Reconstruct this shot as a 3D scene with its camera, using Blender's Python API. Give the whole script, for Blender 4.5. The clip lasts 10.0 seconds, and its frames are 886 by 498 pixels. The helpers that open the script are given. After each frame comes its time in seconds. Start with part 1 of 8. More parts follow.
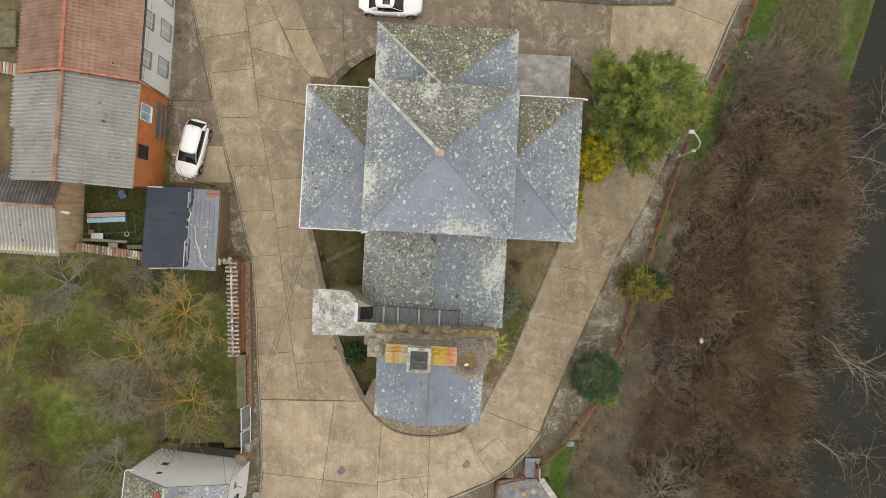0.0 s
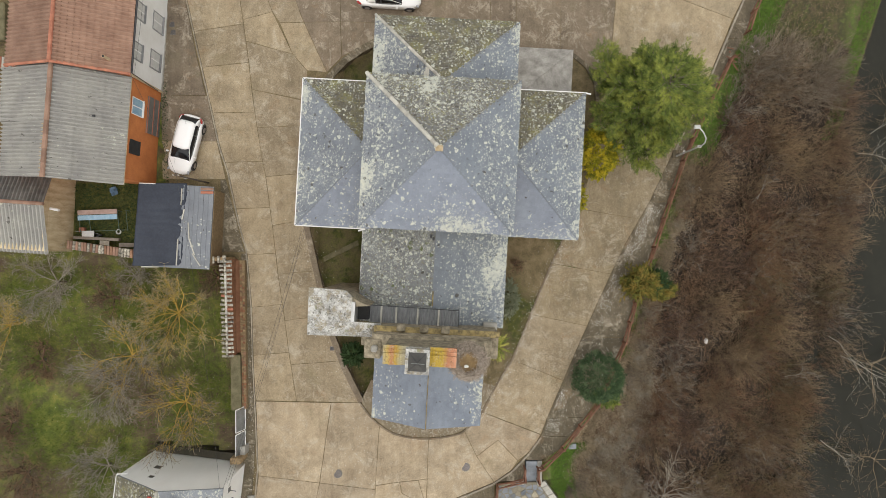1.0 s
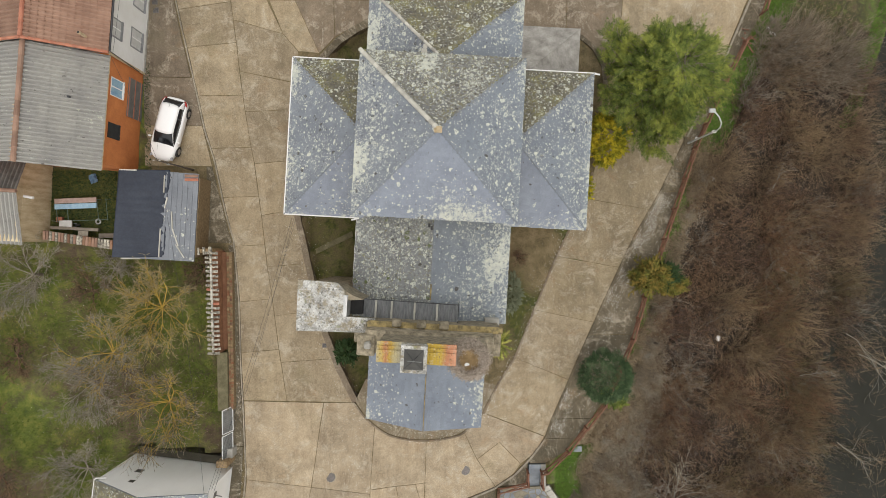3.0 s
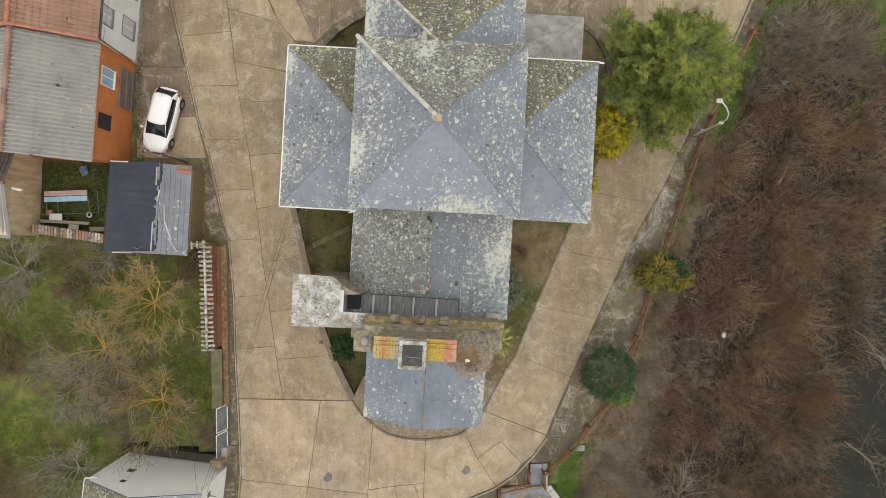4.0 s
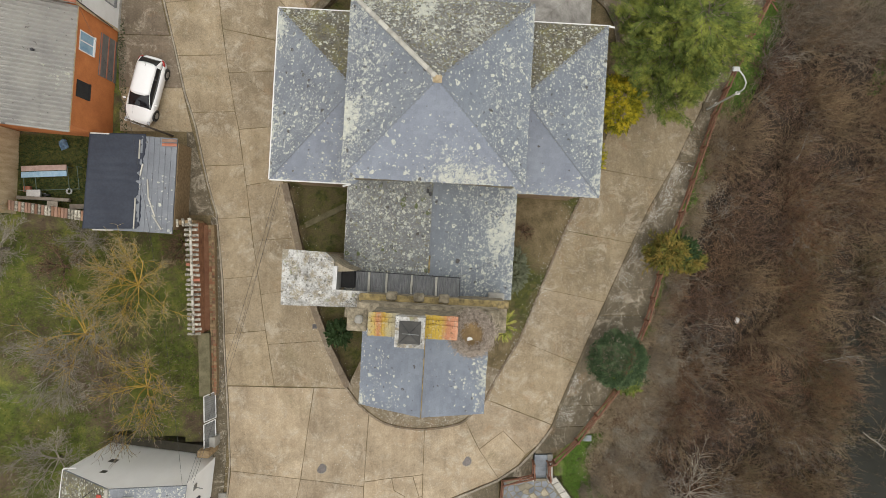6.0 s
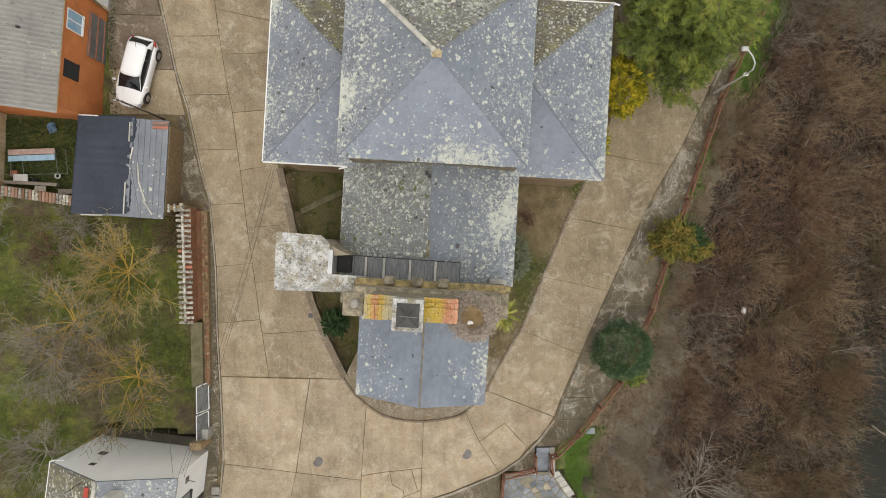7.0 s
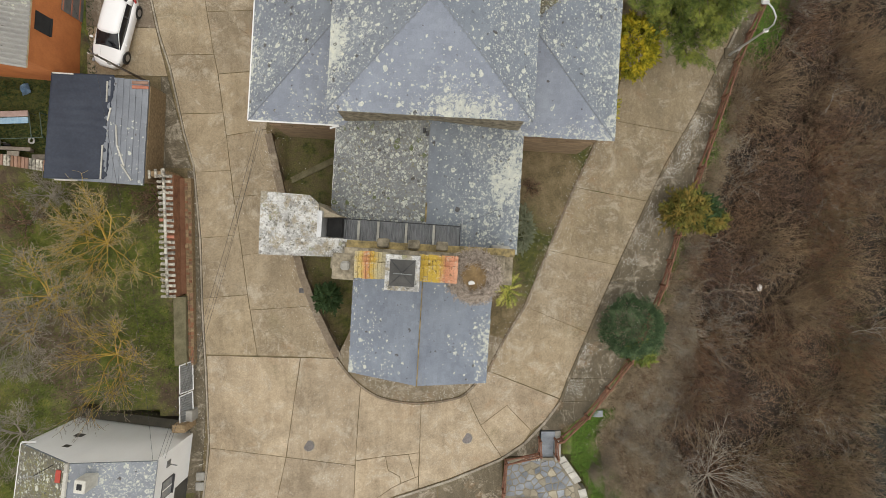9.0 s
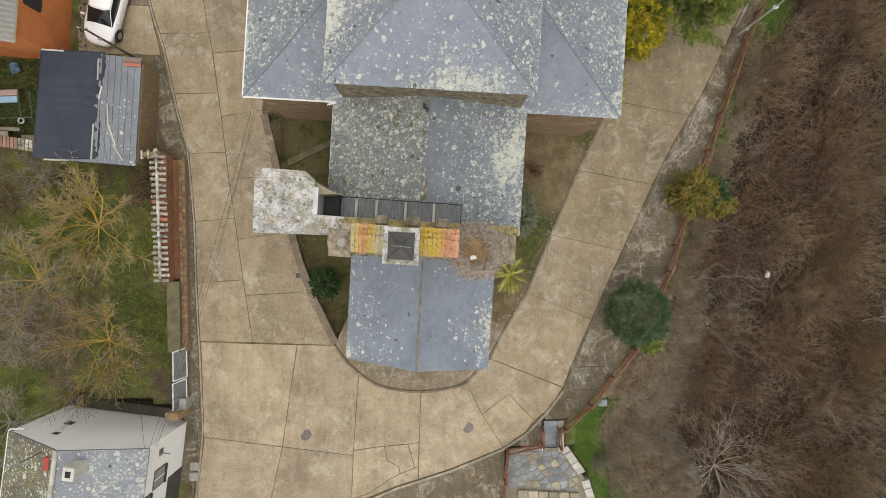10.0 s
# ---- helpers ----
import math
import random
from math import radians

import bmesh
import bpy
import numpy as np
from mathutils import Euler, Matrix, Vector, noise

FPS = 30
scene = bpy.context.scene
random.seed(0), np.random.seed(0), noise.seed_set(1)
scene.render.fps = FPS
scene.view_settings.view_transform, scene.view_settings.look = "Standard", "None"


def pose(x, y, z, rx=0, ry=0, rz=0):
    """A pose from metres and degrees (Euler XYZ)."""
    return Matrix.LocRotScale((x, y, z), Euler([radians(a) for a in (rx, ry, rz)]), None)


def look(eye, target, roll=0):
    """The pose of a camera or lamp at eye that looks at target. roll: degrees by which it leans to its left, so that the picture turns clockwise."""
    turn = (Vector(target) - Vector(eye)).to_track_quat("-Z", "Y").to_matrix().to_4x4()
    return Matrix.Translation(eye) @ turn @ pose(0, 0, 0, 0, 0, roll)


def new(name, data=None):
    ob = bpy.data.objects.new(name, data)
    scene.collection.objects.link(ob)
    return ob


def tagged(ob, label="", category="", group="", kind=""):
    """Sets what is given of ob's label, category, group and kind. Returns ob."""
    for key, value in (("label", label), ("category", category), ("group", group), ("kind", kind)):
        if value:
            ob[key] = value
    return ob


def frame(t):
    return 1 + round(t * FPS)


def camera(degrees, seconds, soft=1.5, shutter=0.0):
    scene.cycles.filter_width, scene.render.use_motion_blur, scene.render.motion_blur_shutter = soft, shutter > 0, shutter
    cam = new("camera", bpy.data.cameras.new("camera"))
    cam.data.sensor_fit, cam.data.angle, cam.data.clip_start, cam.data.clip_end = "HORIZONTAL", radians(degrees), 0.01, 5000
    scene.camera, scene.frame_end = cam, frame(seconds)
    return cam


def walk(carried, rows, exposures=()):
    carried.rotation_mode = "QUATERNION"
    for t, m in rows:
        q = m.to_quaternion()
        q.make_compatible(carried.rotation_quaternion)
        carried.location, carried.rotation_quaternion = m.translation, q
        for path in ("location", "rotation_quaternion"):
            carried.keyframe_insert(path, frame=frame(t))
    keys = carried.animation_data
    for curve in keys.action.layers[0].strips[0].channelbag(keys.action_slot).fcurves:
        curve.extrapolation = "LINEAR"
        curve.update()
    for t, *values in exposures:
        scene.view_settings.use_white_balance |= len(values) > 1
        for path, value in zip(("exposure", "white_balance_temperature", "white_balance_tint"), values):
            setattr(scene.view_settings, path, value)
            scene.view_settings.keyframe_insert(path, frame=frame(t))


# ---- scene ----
cam = camera(73.0, 10.0, soft=0.5)
# seconds, eye in metres, small turns from looking straight down in degrees
PATH = [
    (0, 0.0, 0.002, 45, 0.402, 0.175, -0.137),
    (0.5, 0.022, -0.005, 44.541, 0.35, 0.17, -0.132),
    (1, 0.01, -0.053, 44.006, 0.315, 0.13, -0.116),
    (1.5, 0.014, -0.137, 43.389, 0.255, 0.094, -0.093),
    (2, 0.015, -0.253, 42.773, 0.222, 0.065, -0.065),
    (2.5, 0.02, -0.379, 42.198, 0.185, 0.05, -0.05),
    (4, 0.02, -0.82, 40.707, 0.065, 0.018, 0.0),
    (4.5, 0.0, -1.055, 40.189, -0.01, -0.008, 0.015),
    (5, -0.015, -1.345, 39.672, -0.065, -0.022, 0.02),
    (5.5, -0.018, -1.66, 39.16, -0.09, -0.03, 0.02),
    (7, -0.014, -2.79, 37.607, -0.178, -0.085, 0.05),
    (7.5, -0.01, -3.168, 37.079, -0.195, -0.11, 0.05),
    (8, 0.012, -3.56, 36.525, -0.22, -0.112, 0.06),
    (8.5, 0.028, -4.0, 35.964, -0.238, -0.11, 0.065),
    (9, 0.05, -4.468, 35.435, -0.24, -0.084, 0.07),
    (9.5, 0.055, -4.945, 34.95, -0.22, -0.06, 0.09),
    (10, 0.04, -5.412, 34.55, -0.19, -0.06, 0.11),
]
walk(cam, [(t, pose(x, y, z, rx, ry, rz)) for t, x, y, z, rx, ry, rz in PATH])

# ---- light: an overcast late-winter sky ----
world = bpy.data.worlds.new("overcast_sky")
scene.world = world
world.use_nodes = True
wn = world.node_tree
sky = wn.nodes.new("ShaderNodeTexSky")
sky.sky_type, sky.sun_disc = "NISHITA", False
sky.sun_elevation, sky.sun_rotation = radians(65), radians(195)
sky.air_density, sky.dust_density = 1.0, 4.0
soft_sky = wn.nodes.new("ShaderNodeMixRGB")
soft_sky.inputs[0].default_value = 0.75
soft_sky.inputs[2].default_value = (6.15, 6.02, 5.55, 1)
wn.links.new(sky.outputs[0], soft_sky.inputs[1])
wn.links.new(soft_sky.outputs[0], wn.nodes["Background"].inputs[0])
wn.nodes["Background"].inputs[1].default_value = 0.15
sun = new("sun", bpy.data.lights.new("sun", "SUN"))
sun.data.energy, sun.data.angle, sun.data.color = 0.5, radians(40), (1.0, 0.95, 0.87)
sun.matrix_world = look((0, 0, 60), (-5, 6, 10))
scene.view_settings.exposure = 0.3


# ---- materials ----
def ramp(nt, source, stops):
    node = nt.nodes.new("ShaderNodeValToRGB")
    el = node.color_ramp.elements
    while len(el) < len(stops):
        el.new(0.5)
    for e, (p, c) in zip(el, stops):
        e.position, e.color = p, (*c, 1) if len(c) == 3 else c
    nt.links.new(source, node.inputs[0])
    return node.outputs[0]


def noise_tex(nt, scale, detail=4.0, rough=0.55, stretch=None, distortion=0.0, kind="Object"):
    co = nt.nodes.new("ShaderNodeTexCoord")
    tex = nt.nodes.new("ShaderNodeTexNoise")
    tex.inputs["Scale"].default_value, tex.inputs["Detail"].default_value = scale, detail
    tex.inputs["Roughness"].default_value, tex.inputs["Distortion"].default_value = rough, distortion
    source = co.outputs[kind]
    if stretch:
        m = nt.nodes.new("ShaderNodeMapping")
        m.inputs["Scale"].default_value = stretch
        nt.links.new(source, m.inputs[0])
        source = m.outputs[0]
    nt.links.new(source, tex.inputs["Vector"])
    return tex.outputs["Fac"]


def mix(nt, fac, a, b, mode="MIX"):
    node = nt.nodes.new("ShaderNodeMixRGB")
    node.blend_type = mode
    for i, v in enumerate((fac, a, b)):
        if isinstance(v, bpy.types.NodeSocket):
            nt.links.new(v, node.inputs[i])
        elif i == 0:
            node.inputs[0].default_value = v
        else:
            node.inputs[i].default_value = (*v, 1)
    return node.outputs[0]


def calc(nt, op, a, b=0.0, clamp=False):
    node = nt.nodes.new("ShaderNodeMath")
    node.operation, node.use_clamp = op, clamp
    for i, v in enumerate((a, b)):
        if isinstance(v, bpy.types.NodeSocket):
            nt.links.new(v, node.inputs[i])
        else:
            node.inputs[i].default_value = v
    return node.outputs[0]


def steps(nt, source, low, high):
    """0 below low, 1 above high."""
    node = nt.nodes.new("ShaderNodeMapRange")
    node.inputs[1].default_value, node.inputs[2].default_value = low, high
    nt.links.new(source, node.inputs[0])
    return node.outputs[0]


def attribute(nt, name):
    node = nt.nodes.new("ShaderNodeAttribute")
    node.attribute_name = name
    return node.outputs["Fac"]


def base(name, rough=0.85, metal=0.0):
    m = bpy.data.materials.new(name)
    m.use_nodes = True
    b = m.node_tree.nodes["Principled BSDF"]
    b.inputs["Roughness"].default_value, b.inputs["Metallic"].default_value = rough, metal
    return m, m.node_tree, b


def finish(nt, b, colour, height=None, strength=0.4, distance=0.02):
    nt.links.new(colour, b.inputs["Base Color"])
    if height is not None:
        bump = nt.nodes.new("ShaderNodeBump")
        bump.inputs["Strength"].default_value, bump.inputs["Distance"].default_value = strength, distance
        nt.links.new(height, bump.inputs["Height"])
        nt.links.new(bump.outputs[0], b.inputs["Normal"])


def worn(name, dark, light, scale=1.5, fine=25.0, rough=0.85, metal=0.0, stretch=None, vary=0.12, bump=0.3):
    """A weathered surface: blotches at one scale, grain at another, a little difference from piece to piece."""
    m, nt, b = base(name, rough, metal)
    big, small = noise_tex(nt, scale, 5, 0.6, stretch), noise_tex(nt, fine, 3, 0.6)
    colour = ramp(nt, big, [(0.3, dark), (0.7, light)])
    colour = mix(nt, 0.35, colour, ramp(nt, small, [(0.3, (0.35, 0.35, 0.35)), (0.7, (0.68, 0.68, 0.68))]), "OVERLAY")
    if vary:
        info = nt.nodes.new("ShaderNodeObjectInfo")
        colour = mix(nt, vary * 2, colour, ramp(nt, info.outputs["Random"], [(0.0, (0.25, 0.25, 0.25)), (1.0, (0.75, 0.75, 0.75))]), "OVERLAY")
    finish(nt, b, colour, small, bump)
    return m


def spots_of(nt, scale, density, size, seed):
    """Round, uneven spots of random size on a share of the cells of a cell pattern."""
    co = nt.nodes.new("ShaderNodeTexCoord").outputs["Object"]
    warp = nt.nodes.new("ShaderNodeTexNoise")
    warp.inputs["Scale"].default_value, warp.inputs["Detail"].default_value = scale * 1.5, 5.0
    nt.links.new(co, warp.inputs["Vector"])
    add = nt.nodes.new("ShaderNodeVectorMath")
    add.operation = "MULTIPLY_ADD"
    nt.links.new(warp.outputs["Color"], add.inputs[0])
    add.inputs[1].default_value = (1.0 / scale,) * 3
    nt.links.new(co, add.inputs[2])
    shift = nt.nodes.new("ShaderNodeVectorMath")
    shift.inputs[1].default_value = (seed * 7.3, seed * 3.1, seed)
    nt.links.new(add.outputs[0], shift.inputs[0])
    vor = nt.nodes.new("ShaderNodeTexVoronoi")
    vor.inputs["Scale"].default_value = scale
    nt.links.new(shift.outputs[0], vor.inputs["Vector"])
    sep = nt.nodes.new("ShaderNodeSeparateColor")
    nt.links.new(vor.outputs["Color"], sep.inputs[0])
    on = steps(nt, calc(nt, "ADD", sep.outputs[0], density), 0.98, 1.0)
    radius = calc(nt, "ADD", calc(nt, "MULTIPLY", sep.outputs[1], size * 0.7), size * 0.3)
    disc = steps(nt, calc(nt, "SUBTRACT", radius, vor.outputs["Distance"]), 0.0, 0.06)
    hollow = calc(nt, "MULTIPLY", steps(nt, calc(nt, "SUBTRACT", calc(nt, "MULTIPLY", radius, 0.5), vor.outputs["Distance"]), 0.0, 0.05), steps(nt, sep.outputs[2], 0.35, 0.4))
    return calc(nt, "MULTIPLY", on, calc(nt, "SUBTRACT", disc, calc(nt, "MULTIPLY", hollow, 0.75)))


def squiggles(nt, scale, width, seed):
    """Broken, wormy rims of old lichen; width may be a socket."""
    co = nt.nodes.new("ShaderNodeTexCoord").outputs["Object"]
    shift = nt.nodes.new("ShaderNodeVectorMath")
    shift.inputs[1].default_value = (seed * 3.7 + 11, seed * 5.3, seed)
    nt.links.new(co, shift.inputs[0])
    tex = nt.nodes.new("ShaderNodeTexNoise")
    tex.inputs["Scale"].default_value, tex.inputs["Detail"].default_value, tex.inputs["Roughness"].default_value = scale, 2.5, 0.55
    nt.links.new(shift.outputs[0], tex.inputs["Vector"])
    off = calc(nt, "ABSOLUTE", calc(nt, "SUBTRACT", tex.outputs["Fac"], 0.5))
    line = steps(nt, calc(nt, "SUBTRACT", width, off), 0.0, 0.008)
    return calc(nt, "MULTIPLY", line, steps(nt, noise_tex(nt, scale * 0.9, 3, 0.6), 0.47, 0.55))


def slate_mat(name, lichen=0.5, moss=0.0, tone=(0.17, 0.19, 0.22), seed=0.0, dark=0.12, green=0.0, eave=1.0):
    """Blue-grey slate with crusts of pale lichen, thickest towards the eaves, and moss on the sides that stay damp."""
    m, nt, b = base(name, 0.6)
    isl = nt.nodes.new("ShaderNodeNewGeometry").outputs["Random Per Island"]
    col = mix(nt, isl, tuple(v * 0.93 for v in tone), tuple(v * 1.07 for v in tone))
    streak = noise_tex(nt, 0.55, 5, 0.65, stretch=(1 + seed, 1, 1))
    col = mix(nt, 0.5, col, ramp(nt, streak, [(0.3, (0.34, 0.34, 0.36)), (0.7, (0.65, 0.65, 0.63))]), "OVERLAY")
    gather = noise_tex(nt, 0.33, 4, 0.6, stretch=(1.0 + seed, 1.0 - seed * 0.4, 1.0))
    more = calc(nt, "MULTIPLY", calc(nt, "SUBTRACT", gather, 0.5), 3.4)
    low = calc(nt, "MULTIPLY", calc(nt, "SUBTRACT", attribute(nt, "from_top"), 0.62), 0.85 * eave)
    dens = calc(nt, "ADD", calc(nt, "ADD", more, low), lichen, True)
    speck = noise_tex(nt, 11, 3, 0.6)
    large = spots_of(nt, 3.0, calc(nt, "MULTIPLY", dens, 0.5), 0.42, seed)
    mid = spots_of(nt, 5.6, calc(nt, "MULTIPLY", dens, 0.75), 0.44, seed + 2)
    tiny = spots_of(nt, 10.5, calc(nt, "MULTIPLY", dens, 0.4), 0.46, seed + 5)
    worm = calc(nt, "MULTIPLY", squiggles(nt, 6.0, calc(nt, "MULTIPLY", calc(nt, "POWER", dens, 2.0), 0.026), seed), 0.85)
    crust = calc(nt, "ADD", calc(nt, "MULTIPLY", noise_tex(nt, 4.6, 7, 0.8, distortion=0.5), 0.62), calc(nt, "ADD", calc(nt, "MULTIPLY", gather, 0.55), calc(nt, "MULTIPLY", low, 0.3)))
    patch = calc(nt, "MULTIPLY", steps(nt, crust, 0.775 - 0.1 * lichen, 0.8 - 0.1 * lichen), 0.95)
    both = calc(nt, "MAXIMUM", calc(nt, "MAXIMUM", large, patch), calc(nt, "MAXIMUM", calc(nt, "MAXIMUM", mid, worm), calc(nt, "MULTIPLY", tiny, 0.85)))
    tint = ramp(nt, noise_tex(nt, 4.0, 4), [(0.35, (0.48, 0.5, 0.45)), (0.6, (0.63, 0.635, 0.54)), (0.75, (0.7, 0.68, 0.5))])
    if moss:
        mm = steps(nt, noise_tex(nt, 8.0, 5, 0.75), 0.60 - 0.25 * moss, 0.66 - 0.2 * moss)
        mossy = ramp(nt, noise_tex(nt, 1.1, 6, 0.7), [(0.35, (0.07, 0.06, 0.042)), (0.5, (0.13, 0.112, 0.06)), (0.64, (0.19, 0.18, 0.045))])
        mossy = mix(nt, 0.7, mossy, ramp(nt, noise_tex(nt, 16, 3, 0.7), [(0.32, (0.2, 0.2, 0.2)), (0.68, (0.8, 0.8, 0.8))]), "OVERLAY")
        col = mix(nt, calc(nt, "MULTIPLY", mm, 0.9), col, mossy)
        both = calc(nt, "MAXIMUM", both, calc(nt, "MULTIPLY", spots_of(nt, 7.5, 0.16 + 0.14 * moss, 0.42, seed + 12), 0.8))
        col = mix(nt, calc(nt, "MULTIPLY", spots_of(nt, 7.0, 0.22 * moss, 0.45, seed + 15), 0.85), col, (0.03, 0.027, 0.022))
    col = mix(nt, calc(nt, "MULTIPLY", both, 0.88), col, tint)
    if dark:
        col = mix(nt, calc(nt, "MULTIPLY", spots_of(nt, 3.0, dark, 0.36, seed + 9), 0.85), col, (0.06, 0.052, 0.042))
        col = mix(nt, calc(nt, "MULTIPLY", spots_of(nt, 7.0, dark * 0.8, 0.36, seed + 19), 0.8), col, (0.06, 0.055, 0.05))
    if green:
        col = mix(nt, calc(nt, "MULTIPLY", spots_of(nt, 3.0, green, 0.45, seed + 4), 0.9), col, (0.09, 0.11, 0.025))
    col = mix(nt, 0.35, col, ramp(nt, noise_tex(nt, 22, 3, 0.7), [(0.3, (0.3, 0.3, 0.3)), (0.7, (0.7, 0.7, 0.7))]), "OVERLAY")
    finish(nt, b, col, calc(nt, "ADD", speck, both), 0.35)
    return m


def ground_mat():
    m, nt, b = base("earth_and_grass", 0.95)
    big, mid, fine = noise_tex(nt, 0.22, 5, 0.6), noise_tex(nt, 1.3, 5, 0.65), noise_tex(nt, 14, 4, 0.7)
    soil = ramp(nt, mid, [(0.3, (0.075, 0.052, 0.032)), (0.7, (0.18, 0.135, 0.085))])
    grass = ramp(nt, mid, [(0.3, (0.045, 0.07, 0.012)), (0.5, (0.105, 0.13, 0.02)), (0.72, (0.22, 0.205, 0.05))])
    fresh = ramp(nt, mid, [(0.3, (0.05, 0.085, 0.016)), (0.7, (0.13, 0.17, 0.035))])
    dry = ramp(nt, mid, [(0.34, (0.09, 0.068, 0.042)), (0.5, (0.19, 0.145, 0.09)), (0.66, (0.34, 0.265, 0.175))])
    # leaf litter, its browns taken near black to paint in shade beneath the scrub
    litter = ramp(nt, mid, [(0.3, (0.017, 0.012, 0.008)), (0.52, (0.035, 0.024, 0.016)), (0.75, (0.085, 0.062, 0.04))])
    patch = steps(nt, calc(nt, "ADD", calc(nt, "MULTIPLY", big, 0.65), calc(nt, "MULTIPLY", mid, 0.35)), 0.42, 0.54)
    col = mix(nt, patch, soil, grass)
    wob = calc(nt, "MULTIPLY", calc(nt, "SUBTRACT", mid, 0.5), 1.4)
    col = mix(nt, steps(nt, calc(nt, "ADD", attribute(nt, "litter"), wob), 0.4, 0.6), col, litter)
    col = mix(nt, calc(nt, "MULTIPLY", steps(nt, calc(nt, "ADD", attribute(nt, "dry"), wob), 0.3, 0.6), 0.95), col, dry)
    col = mix(nt, steps(nt, calc(nt, "ADD", attribute(nt, "fresh"), wob), 0.38, 0.78), col, fresh)
    yard = ramp(nt, mid, [(0.3, (0.105, 0.086, 0.044)), (0.5, (0.17, 0.132, 0.07)), (0.75, (0.26, 0.2, 0.118))])
    col = mix(nt, steps(nt, calc(nt, "ADD", attribute(nt, "bare"), wob), 0.4, 0.6), col, yard)
    green = ramp(nt, noise_tex(nt, 4.0, 4, 0.7), [(0.3, (0.038, 0.045, 0.014)), (0.7, (0.105, 0.11, 0.022))])
    col = mix(nt, steps(nt, calc(nt, "ADD", attribute(nt, "mossy"), wob), 0.35, 0.75), col, green)
    col = mix(nt, 0.75, col, ramp(nt, fine, [(0.3, (0.25, 0.25, 0.25)), (0.7, (0.76, 0.76, 0.74))]), "OVERLAY")
    finish(nt, b, col, fine, 0.8, 0.05)
    return m


def cracks(nt, scale):
    """Thin wandering cracks, broken off here and there."""
    co = nt.nodes.new("ShaderNodeTexCoord").outputs["Object"]
    warp = nt.nodes.new("ShaderNodeTexNoise")
    warp.inputs["Scale"].default_value, warp.inputs["Detail"].default_value = 1.1, 6.0
    nt.links.new(co, warp.inputs["Vector"])
    add = nt.nodes.new("ShaderNodeVectorMath")
    add.operation = "MULTIPLY_ADD"
    nt.links.new(warp.outputs["Color"], add.inputs[0])
    add.inputs[1].default_value = (1.3, 1.3, 1.3)
    nt.links.new(co, add.inputs[2])
    vor = nt.nodes.new("ShaderNodeTexVoronoi")
    vor.feature = "DISTANCE_TO_EDGE"
    vor.inputs["Scale"].default_value = scale
    nt.links.new(add.outputs[0], vor.inputs["Vector"])
    line = calc(nt, "SUBTRACT", 1.0, steps(nt, vor.outputs["Distance"], 0.001, 0.0035))
    return calc(nt, "MULTIPLY", line, steps(nt, noise_tex(nt, 0.22, 3), 0.6, 0.66))


